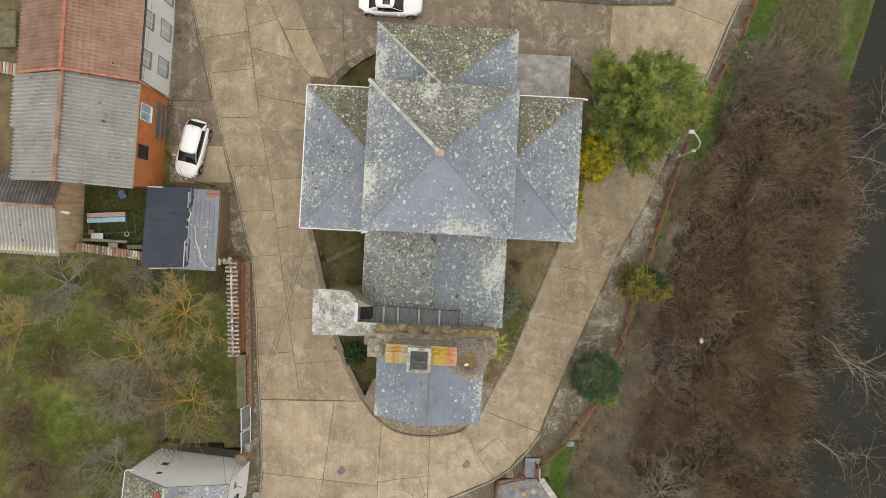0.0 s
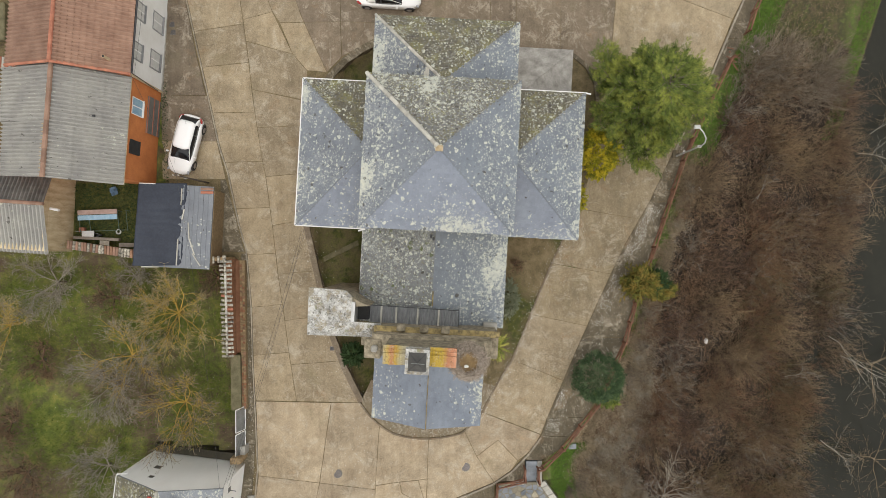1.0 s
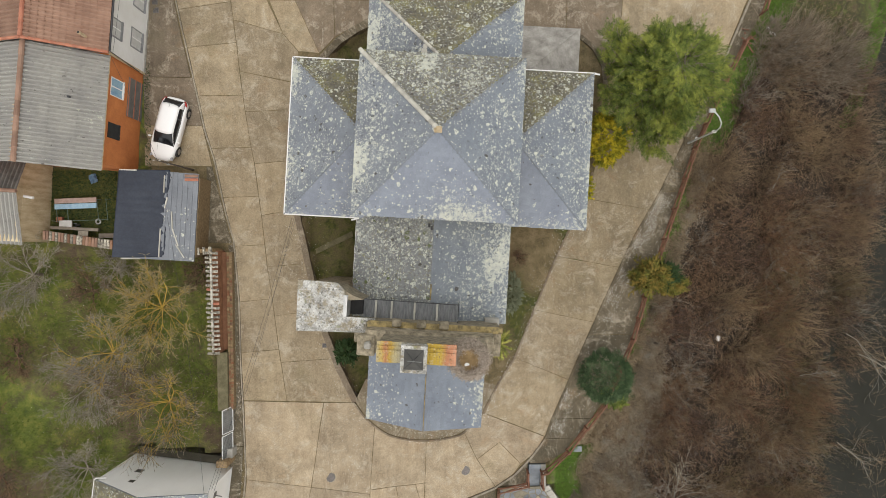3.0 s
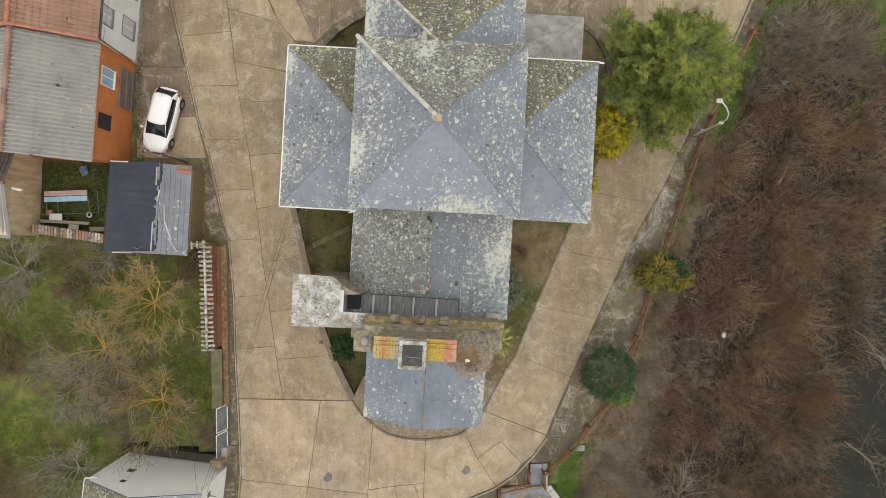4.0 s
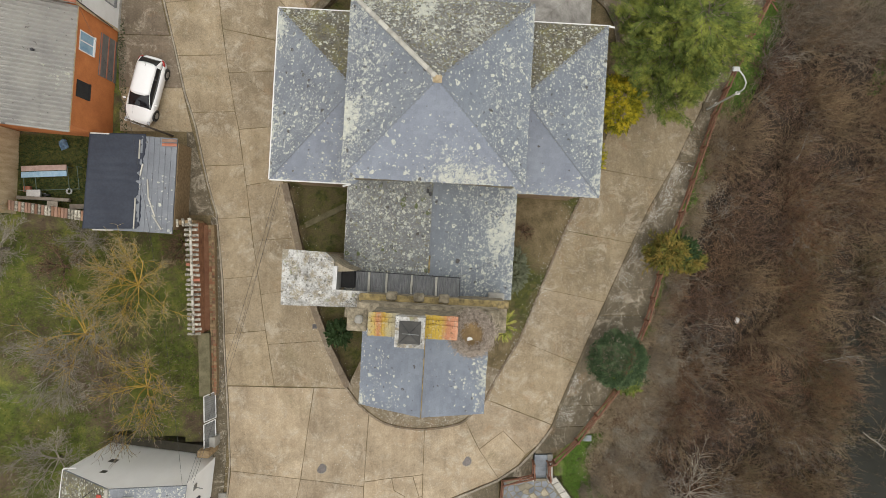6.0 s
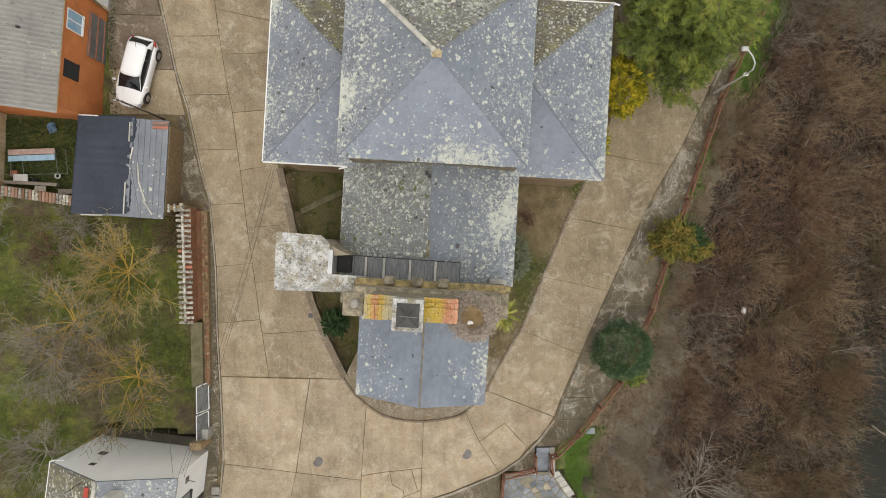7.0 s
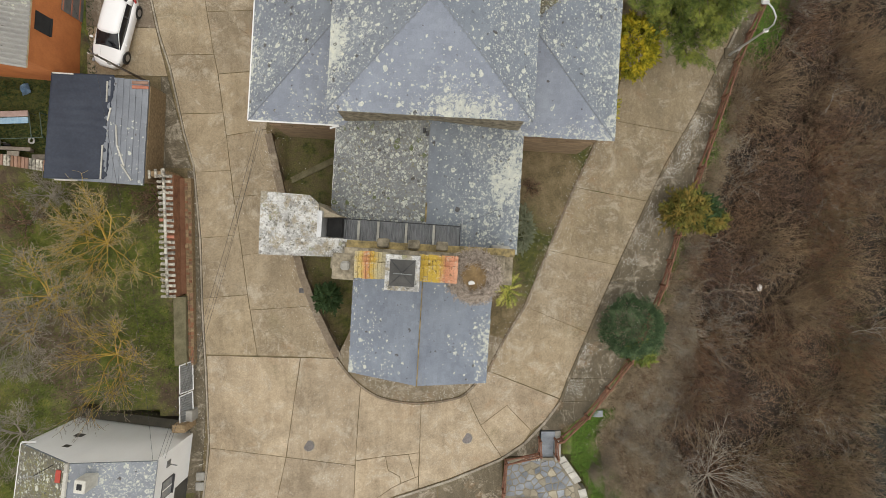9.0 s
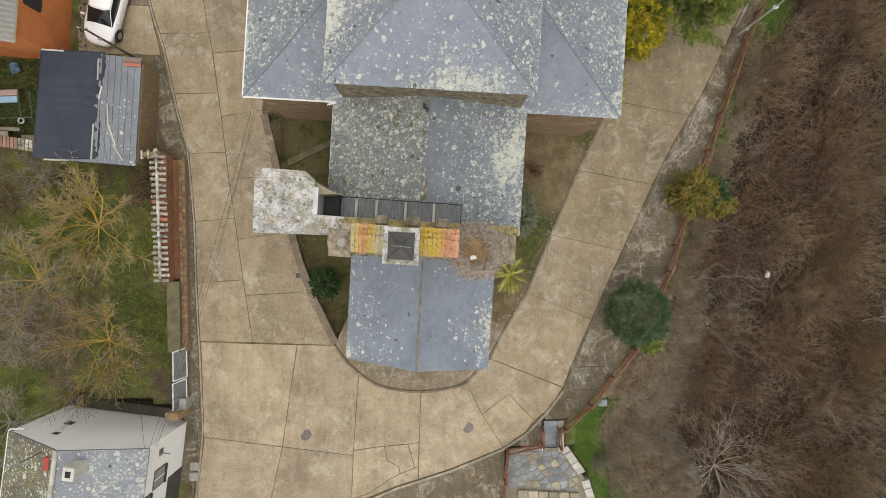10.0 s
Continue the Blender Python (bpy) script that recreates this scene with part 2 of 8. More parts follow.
def concrete_mat(name, dark, mid_c, light, grime):
    """Broom-finished concrete: blotches, lime bloom, broom lines, stains, and dirt gathered along the open joints."""
    m, nt, b = base(name, 0.9)
    big, mid, fine = noise_tex(nt, 0.35, 6, 0.62, kind="Object"), noise_tex(nt, 2.2, 6, 0.68), noise_tex(nt, 40, 3, 0.6)
    info = nt.nodes.new("ShaderNodeObjectInfo").outputs["Random"]
    brush = noise_tex(nt, 2.0, 7, 0.75, stretch=(1.0, 0.12, 1.0))
    col = ramp(nt, calc(nt, "ADD", calc(nt, "MULTIPLY", big, 0.42), calc(nt, "ADD", calc(nt, "MULTIPLY", mid, 0.25), calc(nt, "MULTIPLY", brush, 0.33))), [(0.38, dark), (0.5, mid_c), (0.62, light)])
    col = mix(nt, 0.45, col, ramp(nt, info, [(0.0, (0.34, 0.34, 0.35)), (1.0, (0.64, 0.63, 0.61))]), "OVERLAY")
    stain = calc(nt, "MULTIPLY", steps(nt, noise_tex(nt, 0.42, 9, 0.78, distortion=0.25), 0.46, 0.7), grime)
    col = mix(nt, stain, col, (0.125, 0.1, 0.066))
    bloom = calc(nt, "MULTIPLY", steps(nt, noise_tex(nt, 0.8, 10, 0.84, distortion=0.5), 0.52, 0.6), 0.55)
    col = mix(nt, bloom, col, (0.49, 0.43, 0.335))
    scuff = calc(nt, "MULTIPLY", steps(nt, noise_tex(nt, 1.5, 8, 0.8, stretch=(1.0, 0.35, 1.0), distortion=0.8), 0.6, 0.66), 0.5)
    col = mix(nt, scuff, col, (0.52, 0.465, 0.375))
    moss = calc(nt, "MULTIPLY", steps(nt, noise_tex(nt, 0.27, 7, 0.7), 0.58, 0.7), 0.35)
    col = mix(nt, moss, col, (0.15, 0.135, 0.065))
    col = mix(nt, 0.6, col, ramp(nt, fine, [(0.3, (0.27, 0.27, 0.27)), (0.7, (0.73, 0.73, 0.73))]), "OVERLAY")
    rust = calc(nt, "MULTIPLY", steps(nt, noise_tex(nt, 0.6, 8, 0.75, distortion=0.3), 0.57, 0.72), 0.42)
    col = mix(nt, rust, col, (0.31, 0.18, 0.085))
    dirt = calc(nt, "MULTIPLY", steps(nt, calc(nt, "ADD", attribute(nt, "rim"), calc(nt, "MULTIPLY", calc(nt, "SUBTRACT", noise_tex(nt, 1.6, 7, 0.75), 0.5), 2.6)), 0.6, 1.25), 0.62)
    col = mix(nt, dirt, col, (0.1, 0.083, 0.05))
    col = mix(nt, calc(nt, "MULTIPLY", cracks(nt, 0.2), 0.7), col, (0.09, 0.07, 0.045))
    grit = noise_tex(nt, 9, 6, 0.75)
    col = mix(nt, 0.55, col, ramp(nt, grit, [(0.3, (0.31, 0.31, 0.31)), (0.7, (0.69, 0.69, 0.69))]), "OVERLAY")
    finish(nt, b, col, fine, 0.3)
    return m


GROUND = ground_mat()
CONCRETE = concrete_mat("drive_concrete", (0.25, 0.195, 0.125), (0.335, 0.268, 0.176), (0.41, 0.335, 0.23), 0.62)
CONCRETE_PALE = concrete_mat("bend_concrete", (0.29, 0.225, 0.15), (0.395, 0.315, 0.215), (0.48, 0.39, 0.275), 0.55)
CONCRETE_EAST = concrete_mat("lane_concrete", (0.19, 0.15, 0.092), (0.268, 0.215, 0.137), (0.34, 0.277, 0.184), 0.62)
CONCRETE_DAMP = concrete_mat("damp_concrete", (0.15, 0.115, 0.08), (0.21, 0.165, 0.118), (0.28, 0.225, 0.165), 0.62)
ASPHALT = concrete_mat("old_asphalt", (0.06, 0.055, 0.048), (0.1, 0.092, 0.08), (0.15, 0.135, 0.115), 0.4)
PAVING = concrete_mat("pavement_concrete", (0.083, 0.07, 0.044), (0.13, 0.107, 0.07), (0.185, 0.152, 0.102), 0.6)
APRON = concrete_mat("apron_concrete", (0.15, 0.125, 0.08), (0.22, 0.18, 0.12), (0.29, 0.24, 0.165), 0.5)
KERB = concrete_mat("kerb_concrete", (0.22, 0.2, 0.15), (0.33, 0.29, 0.23), (0.42, 0.38, 0.31), 0.5)
SLATE = slate_mat("slate_west", 0.74, 0.0, (0.185, 0.205, 0.235), 0.0, 0.2)
SLATE_E = slate_mat("slate_east", 0.84, 0.0, (0.185, 0.21, 0.245), 0.35, 0.1)
SLATE_S = slate_mat("slate_south", 0.27, 0.0, (0.23, 0.257, 0.31), 0.15, 0.05, eave=1.5)
SLATE_CLEAN = slate_mat("slate_plain", 0.05, 0.0, (0.2, 0.22, 0.25), 0.1, 0.0)
SLATE_APSE = slate_mat("slate_apse", 0.36, 0.0, (0.2, 0.23, 0.28), 0.5, 0.1, eave=1.3)
SLATE_N = slate_mat("slate_damp_north", 0.98, 0.45, (0.165, 0.168, 0.165), 0.4, 0.22, eave=0.5)
SLATE_PALE = slate_mat("slate_pale_lichen", 1.08, 0.0, (0.19, 0.215, 0.245), 0.45, 0.12)
SLATE_HEAVY = slate_mat("slate_heavy_lichen", 1.15, 0.25, (0.19, 0.2, 0.205), 0.25, 0.2, 0.08, eave=-0.2)
SLATE_MOSS = slate_mat("slate_mossy", 0.68, 0.85, (0.15, 0.152, 0.145), 0.2, 0.25, eave=0.4)
CEMENT_TAN = worn("tan_cement", (0.27, 0.24, 0.2), (0.4, 0.37, 0.32), 1.4, 14, vary=0.05)
STONE = worn("church_masonry", (0.2, 0.14, 0.085), (0.36, 0.26, 0.16), 1.6, 18, stretch=(1, 1, 4))
RENDER_GREY = worn("cement_render", (0.26, 0.25, 0.22), (0.44, 0.42, 0.38), 1.1, 22)
ASHLAR = worn("lichened_sandstone", (0.1, 0.085, 0.055), (0.42, 0.36, 0.26), 3.2, 12)
WHITE = worn("white_paint", (0.76, 0.75, 0.73), (0.86, 0.86, 0.85), 0.8, 25, 0.7)
ORANGE = worn("orange_render", (0.42, 0.135, 0.04), (0.6, 0.21, 0.065), 0.9, 25)
OCHRE = worn("ochre_render", (0.38, 0.29, 0.16), (0.7, 0.57, 0.385), 1.3, 14, stretch=(2, 2, 0.6))
BRICK = worn("brick_red", (0.17, 0.09, 0.055), (0.3, 0.18, 0.115), 2.5, 20, vary=0.3)
RUST_EARTH = worn("red_earth", (0.2, 0.085, 0.045), (0.3, 0.15, 0.08), 2.0, 20)
RED_RENDER = worn("red_mud_wall", (0.17, 0.075, 0.04), (0.33, 0.16, 0.085), 2.6, 14, bump=0.6)
TILE = worn("clay_tile", (0.23, 0.135, 0.095), (0.37, 0.235, 0.17), 0.8, 30, vary=0.2)
TILE_RED = worn("ridge_tile", (0.36, 0.13, 0.08), (0.5, 0.22, 0.14), 2.0, 30)
TILE_OLD = worn("old_lichen_tile", (0.06, 0.05, 0.04), (0.62, 0.58, 0.48), 7.0, 22, vary=0.3)
FIBRO = slate_mat("fibre_cement", 0.35, 0.0, (0.345, 0.335, 0.312), 0.1, 0.06)
ANNEX = worn("annex_cement", (0.2, 0.19, 0.17), (0.42, 0.4, 0.37), 1.6, 12, vary=0)
FIBRO_DARK = worn("fibre_cement_dark", (0.09, 0.085, 0.08), (0.2, 0.19, 0.175), 1.2, 14)
TARP = worn("black_sheeting", (0.026, 0.032, 0.048), (0.042, 0.05, 0.07), 0.7, 8, 0.55, bump=0.15)
METAL = worn("galvanised_metal", (0.2, 0.21, 0.21), (0.34, 0.35, 0.35), 2.0, 30, 0.45, 0.7)
METAL_DARK = worn("dark_metal", (0.05, 0.05, 0.055), (0.1, 0.1, 0.105), 2.0, 30, 0.5, 0.6)
WOOD_RED = worn("red_brown_timber", (0.12, 0.055, 0.033), (0.27, 0.13, 0.08), 3.0, 30, 0.8, stretch=(1, 1, 3))
WOOD_DARK = worn("dark_pole", (0.07, 0.055, 0.042), (0.14, 0.115, 0.09), 3.0, 30)
WOOD_GREY = worn("weathered_timber", (0.2, 0.17, 0.14), (0.34, 0.3, 0.25), 3.0, 30)
FLAG = worn("flagstone", (0.15, 0.165, 0.19), (0.29, 0.31, 0.33), 1.4, 20, vary=0.3)
BARK = worn("grey_bark", (0.13, 0.11, 0.085), (0.25, 0.21, 0.165), 6.0, 40)
LICHEN_BARK = worn("yellow_lichen_bark", (0.26, 0.19, 0.06), (0.42, 0.3, 0.075), 4.0, 40)
MORTAR = worn("pale_mortar", (0.4, 0.385, 0.34), (0.57, 0.55, 0.49), 2.5, 25, vary=0.25)


def cement_roof_mat():
    m, nt, b = base("lichened_cement", 0.9)
    col = ramp(nt, noise_tex(nt, 1.4, 8, 0.78, distortion=0.6), [(0.36, (0.2, 0.19, 0.17)), (0.47, (0.36, 0.355, 0.335)), (0.58, (0.58, 0.575, 0.55))])
    col = mix(nt, calc(nt, "MULTIPLY", steps(nt, noise_tex(nt, 2.2, 8, 0.75), 0.5, 0.58), 0.75), col, (0.27, 0.225, 0.14))
    col = mix(nt, calc(nt, "MULTIPLY", steps(nt, noise_tex(nt, 5.5, 7, 0.8, distortion=0.8), 0.56, 0.62), 0.75), col, (0.66, 0.655, 0.62))
    col = mix(nt, calc(nt, "MULTIPLY", spots_of(nt, 5.0, 0.45, 0.42, 1.0), 0.75), col, (0.1, 0.095, 0.075))
    col = mix(nt, calc(nt, "MULTIPLY", spots_of(nt, 11.0, 0.5, 0.42, 7.0), 0.7), col, (0.09, 0.088, 0.075))
    col = mix(nt, calc(nt, "MULTIPLY", spots_of(nt, 3.2, 0.25, 0.4, 5.0), 0.6), col, (0.2, 0.2, 0.07))
    fine = noise_tex(nt, 14, 4, 0.7)
    col = mix(nt, 0.6, col, ramp(nt, fine, [(0.3, (0.28, 0.28, 0.28)), (0.7, (0.72, 0.72, 0.72))]), "OVERLAY")
    finish(nt, b, col, fine, 0.5)
    return m


def gable_tile_mat():
    """Roof tiles under yellow, orange and grey crusts that change along the gable."""
    m, nt, b = base("crusted_gable_tile", 0.85)
    sep = nt.nodes.new("ShaderNodeSeparateXYZ")
    nt.links.new(nt.nodes.new("ShaderNodeTexCoord").outputs["Object"], sep.inputs[0])
    wob = calc(nt, "MULTIPLY", calc(nt, "SUBTRACT", noise_tex(nt, 2.6, 5, 0.7), 0.5), 0.6)
    along = calc(nt, "DIVIDE", calc(nt, "ADD", calc(nt, "ADD", sep.outputs[0], 2.25), wob), 3.8)
    col = ramp(nt, along, [(0.02, (0.42, 0.35, 0.2)), (0.07, (0.5, 0.36, 0.1)), (0.12, (0.44, 0.2, 0.1)), (0.17, (0.44, 0.29, 0.045)), (0.24, (0.42, 0.36, 0.2)), (0.34, (0.4, 0.37, 0.29)), (0.6, (0.44, 0.3, 0.045)), (0.78, (0.46, 0.32, 0.05)), (0.86, (0.43, 0.19, 0.1)), (0.96, (0.55, 0.27, 0.16))])
    col = mix(nt, calc(nt, "MULTIPLY", steps(nt, noise_tex(nt, 7.0, 6, 0.75), 0.55, 0.62), 0.6), col, (0.5, 0.45, 0.33))
    col = mix(nt, calc(nt, "MULTIPLY", spots_of(nt, 9.0, 0.35, 0.42, 2.0), 0.75), col, (0.12, 0.08, 0.035))
    fine = noise_tex(nt, 18, 4, 0.7)
    col = mix(nt, 0.55, col, ramp(nt, fine, [(0.3, (0.28, 0.28, 0.28)), (0.7, (0.72, 0.72, 0.72))]), "OVERLAY")
    finish(nt, b, col, fine, 0.6)
    return m


GABLE_TILE = gable_tile_mat()
CEMENT_ROOF = cement_roof_mat()
OCHRE_LICHEN = worn("ochre_lichen_stone", (0.11, 0.09, 0.05), (0.46, 0.35, 0.15), 3.4, 12)
DARK = worn("dark_void", (0.015, 0.015, 0.016), (0.03, 0.03, 0.03), 2.0, 20)
DARK_PANEL = worn("dark_brown_metal", (0.045, 0.043, 0.04), (0.085, 0.082, 0.075), 2.0, 20, 0.5)
SHEET_DARK = worn("dark_sheet", (0.13, 0.137, 0.143), (0.25, 0.257, 0.262), 2.0, 25, 0.5, stretch=(6, 1, 1))
BRICK_BROWN = worn("brown_brick", (0.16, 0.11, 0.055), (0.37, 0.265, 0.15), 3.5, 18, vary=0.2, stretch=(1, 2, 3))
MOSSY = worn("mossy_cement", (0.1, 0.09, 0.045), (0.2, 0.175, 0.1), 2.5, 20)
WHITE_OLD = worn("weathered_white_paint", (0.85, 0.845, 0.83), (0.92, 0.92, 0.91), 0.6, 14, 0.8, stretch=(1, 1, 0.5))
SLATE_WHITEHOUSE = slate_mat("slate_yellow_lichen", 0.95, 0.0, (0.24, 0.26, 0.29), 0.3, 0.03)
SLATE_SHED = slate_mat("slate_shed", -0.15, 0.0, (0.2, 0.215, 0.24), 0.3, 0.05)
RED_CLOTH = worn("red_cloth", (0.4, 0.05, 0.04), (0.5, 0.09, 0.06), 3.0, 30)
# dark tone for sunk places; in the areaway it is painted shade
RECESS_DARK = worn("recess_dark_tone", (0.04, 0.035, 0.025), (0.09, 0.08, 0.055), 1.5, 20)
WINDOW_PALE = worn("net_curtained_pane", (0.55, 0.55, 0.54), (0.68, 0.68, 0.67), 3.0, 20, 0.15)
WINDOW_BLUE = worn("blue_pane", (0.2, 0.35, 0.5), (0.35, 0.5, 0.62), 3.0, 20, 0.2)
TARP_BLUE = worn("faded_blue_sheet", (0.05, 0.11, 0.19), (0.13, 0.22, 0.32), 6.0, 20, 0.5)
WINDOW_GREY = worn("dull_pane", (0.2, 0.21, 0.22), (0.32, 0.33, 0.34), 3.0, 20, 0.15)
GLASS = worn("car_glass", (0.012, 0.013, 0.015), (0.02, 0.022, 0.025), 2.0, 20, 0.08, vary=0, bump=0.0)
CARPAINT = worn("white_car_paint", (0.88, 0.88, 0.88), (0.92, 0.92, 0.92), 0.6, 20, 0.25, vary=0, bump=0.0)
RUBBER = worn("tyre_rubber", (0.02, 0.02, 0.02), (0.035, 0.035, 0.035), 5.0, 40, 0.8, vary=0)
ALLOY = worn("alloy", (0.4, 0.4, 0.41), (0.55, 0.55, 0.56), 5.0, 40, 0.35, 0.8, vary=0)
PLASTIC_DARK = worn("dark_trim", (0.03, 0.03, 0.032), (0.05, 0.05, 0.055), 5.0, 40, 0.5, vary=0)
RED_LAMP = worn("tail_lamp", (0.35, 0.03, 0.03), (0.45, 0.06, 0.05), 5.0, 40, 0.2, vary=0)
HEADLAMP = worn("head_lamp", (0.3, 0.31, 0.33), (0.45, 0.46, 0.48), 5.0, 40, 0.1, vary=0)
METAL_PALE = worn("pale_galvanised", (0.45, 0.46, 0.46), (0.6, 0.6, 0.6), 2.0, 30, 0.45, 0.4)
IRON = worn("iron_cover", (0.13, 0.115, 0.11), (0.21, 0.19, 0.18), 8.0, 40, 0.6, 0.3)
FLAG_BUFF = worn("buff_flagstone", (0.26, 0.225, 0.16), (0.4, 0.36, 0.27), 1.4, 20, vary=0.3)
SLATE_STEP = worn("slate_step", (0.17, 0.19, 0.22), (0.27, 0.3, 0.33), 2.0, 25, 0.6)
NEST_STICK = worn("dry_sticks", (0.11, 0.08, 0.058), (0.56, 0.48, 0.4), 9.0, 40)
NEST_BED = worn("matted_straw", (0.2, 0.13, 0.06), (0.36, 0.25, 0.12), 5.0, 40)
WOOD_PINK = worn("pinkish_plank", (0.32, 0.23, 0.2), (0.45, 0.34, 0.3), 4.0, 30)
WOOD_PALE = worn("pale_plank", (0.35, 0.3, 0.24), (0.5, 0.45, 0.37), 4.0, 30)
FRAME_GREEN = worn("green_metal", (0.06, 0.1, 0.08), (0.12, 0.17, 0.14), 4.0, 30, 0.5)
WATER = worn("river_water", (0.012, 0.012, 0.007), (0.024, 0.023, 0.015), 0.15, 2.0, 0.12, vary=0, bump=0.04)
DOOR_GREY = worn("grey_door_metal", (0.12, 0.12, 0.115), (0.2, 0.195, 0.185), 2.0, 20, 0.5)
TRIM_GREY = worn("grey_trim", (0.2, 0.2, 0.205), (0.32, 0.32, 0.325), 3.0, 20)
for m in (WATER, TARP):
    m.node_tree.nodes["Principled BSDF"].inputs["Specular IOR Level"].default_value = 0.3


# ---- building helpers ----
def link(name, bm, material, parent=None, label="", smooth=False):
    me = bpy.data.meshes.new(name)
    bm.to_mesh(me)
    bm.free()
    for m in material if isinstance(material, (list, tuple)) else (material,):
        me.materials.append(m)
    if smooth:
        for p in me.polygons:
            p.use_smooth = True
    ob = new(name, me)
    if parent:
        ob.parent = parent
    if label:
        tagged(ob, label)
    return ob


def part(name, bm, material, parent, label="", smooth=False):
    return link(name, bm, material, parent, label, smooth)


def raw(name, verts, faces, material, parent=None, smooth=False):
    me = bpy.data.meshes.new(name)
    me.from_pydata(verts, [], faces)
    me.update()
    me.materials.append(material)
    if smooth:
        for p in me.polygons:
            p.use_smooth = True
    ob = new(name, me)
    if parent:
        ob.parent = parent
    return ob


def thing(name, m, label, category, group="", kind=""):
    ob = new(name)
    ob.matrix_world = m
    ob.empty_display_size = 0.3
    return tagged(ob, label, category, group, kind)


def box(bm, a, b, m=None, bevel=0.0):
    """A box between two corners, with softened edges where bevel is given."""
    lo, hi = [min(p) for p in zip(a, b)], [max(p) for p in zip(a, b)]
    mid = [(p + q) / 2 for p, q in zip(lo, hi)]
    made = bmesh.ops.create_cube(bm, size=1.0, matrix=(m or Matrix()) @ Matrix.LocRotScale(mid, None, [q - p for p, q in zip(lo, hi)]))
    if bevel:
        edges = list({e for v in made["verts"] for e in v.link_edges})
        bmesh.ops.bevel(bm, geom=edges, offset=bevel, segments=1, affect="EDGES")
    return bm


def boxed(a, b, m=None, bevel=0.0):
    return box(bmesh.new(), a, b, m, bevel)


def prism(bm, pts, low, high):
    """A solid over a polygon; low and high are heights or functions of x, y."""
    lo = low if callable(low) else lambda x, y: low
    hi = high if callable(high) else lambda x, y: high
    area = sum(a[0] * b[1] - b[0] * a[1] for a, b in zip(pts, pts[1:] + pts[:1]))
    pts = pts if area > 0 else pts[::-1]
    top = [bm.verts.new((x, y, hi(x, y))) for x, y in pts]
    bot = [bm.verts.new((x, y, lo(x, y))) for x, y in pts]
    bm.faces.new(top)
    bm.faces.new(bot[::-1])
    for i in range(len(pts)):
        j = (i + 1) % len(pts)
        bm.faces.new((top[j], top[i], bot[i], bot[j]))
    return bm


def tube(bm, a, b, r0, r1=None, n=6):
    a, b = Vector(a), Vector(b)
    d = b - a
    m = Matrix.Translation((a + b) / 2) @ d.to_track_quat("Z", "Y").to_matrix().to_4x4()
    bmesh.ops.create_cone(bm, cap_ends=True, segments=n, radius1=r0, radius2=r0 if r1 is None else r1, depth=d.length, matrix=m)
    return bm


LINES = {}


def lerp_line(pts, y):
    """The x at y on a line that runs north and south."""
    key = tuple(pts)
    if key not in LINES:
        some = sorted(pts, key=lambda p: p[1])
        LINES[key] = [p[1] for p in some], [p[0] for p in some]
    return float(np.interp(y, *LINES[key]))


FENCE = [(7.3, -16.1), (8.8, -14.7), (11.4, -11.4), (13.4, -6.8), (14.2, -3.8), (15.6, 0.3), (17.7, 6.7), (20.0, 11.7), (21.3, 14.3), (22.6, 16.4), (23.8, 19.5)]
WEST_EDGE = [(-18.6, 20.5), (-18.2, 18.3), (-17.3, 13.9), (-16.5, 10.1), (-16.0, 7.6), (-15.4, 5.6), (-14.7, 2.0), (-14.2, 0.2), (-13.9, -4.0), (-13.85, -8.0), (-13.7, -12), (-13.6, -15.9), (-13.8, -17.9), (-14.2, -21)]


def plane(x, y):
    """The gently tilted yard."""
    return -0.066 * x + 0.041 * y


FENCE_LINE = FENCE + [(27.0, 30.0)]


def fence_x(y):
    return lerp_line(FENCE_LINE, y) if y > -16 else float(np.interp(y, [-23, -19.3, -17.3, -16], [9.5, 8.8, 7.5, 7.4]))


def east_drop(x, y):
    d = max(0.0, x - fence_x(y) - 0.3) * 0.9
    return min(0.42 * d, 1.5 + 0.2 * (d - 3.0) if d > 3.0 else 9)


def level(x, y):
    x2 = max(min(x, 60), -60)
    z = plane(max(min(x2, 40), -45), max(min(y, 40), -40)) - east_drop(x2, y)
    z -= 1.3 * max(0.0, x2 - 31.8 - 0.3 * max(0.0, y - 9)) if y > 6 else 0.0
    return max(z, -8.2)


def in_yard(x, y):
    west = -14.4 if y < -0.5 else -20.0
    return west < x < fence_x(y)


def sunken(x, y):
    """How far the yard's ground lies under the slabs: the gardens west and north of the church are sunk."""
    if -11.0 < y < 2.2 and x < -3.5 and x > lerp_line([(-9.7, 2.2), (-8.95, -2.3), (-8.0, -6.1), (-7.1, -8.6), (-6.0, -11.0)], y):
        return 0.75
    if 10.0 < y < 15.6 and -8.6 < x < -4.0 and (x + 3.2) ** 2 + (y - 9.5) ** 2 < 30:
        return 0.7
    if 3.6 < x < 9.4 and y < -17.35:
        return 1.2
    if x > 2.5 and y < 12:
        return 0.02
    return 0.022


def dry_width(y):
    """How far the dry grass reaches from the fence before the scrub begins."""
    return float(np.interp(y, [-22, -15, -12, -8, 0, 6, 9], [6.6, 6.2, 4.8, 2.2, 1.2, 0.9, 0.4]))


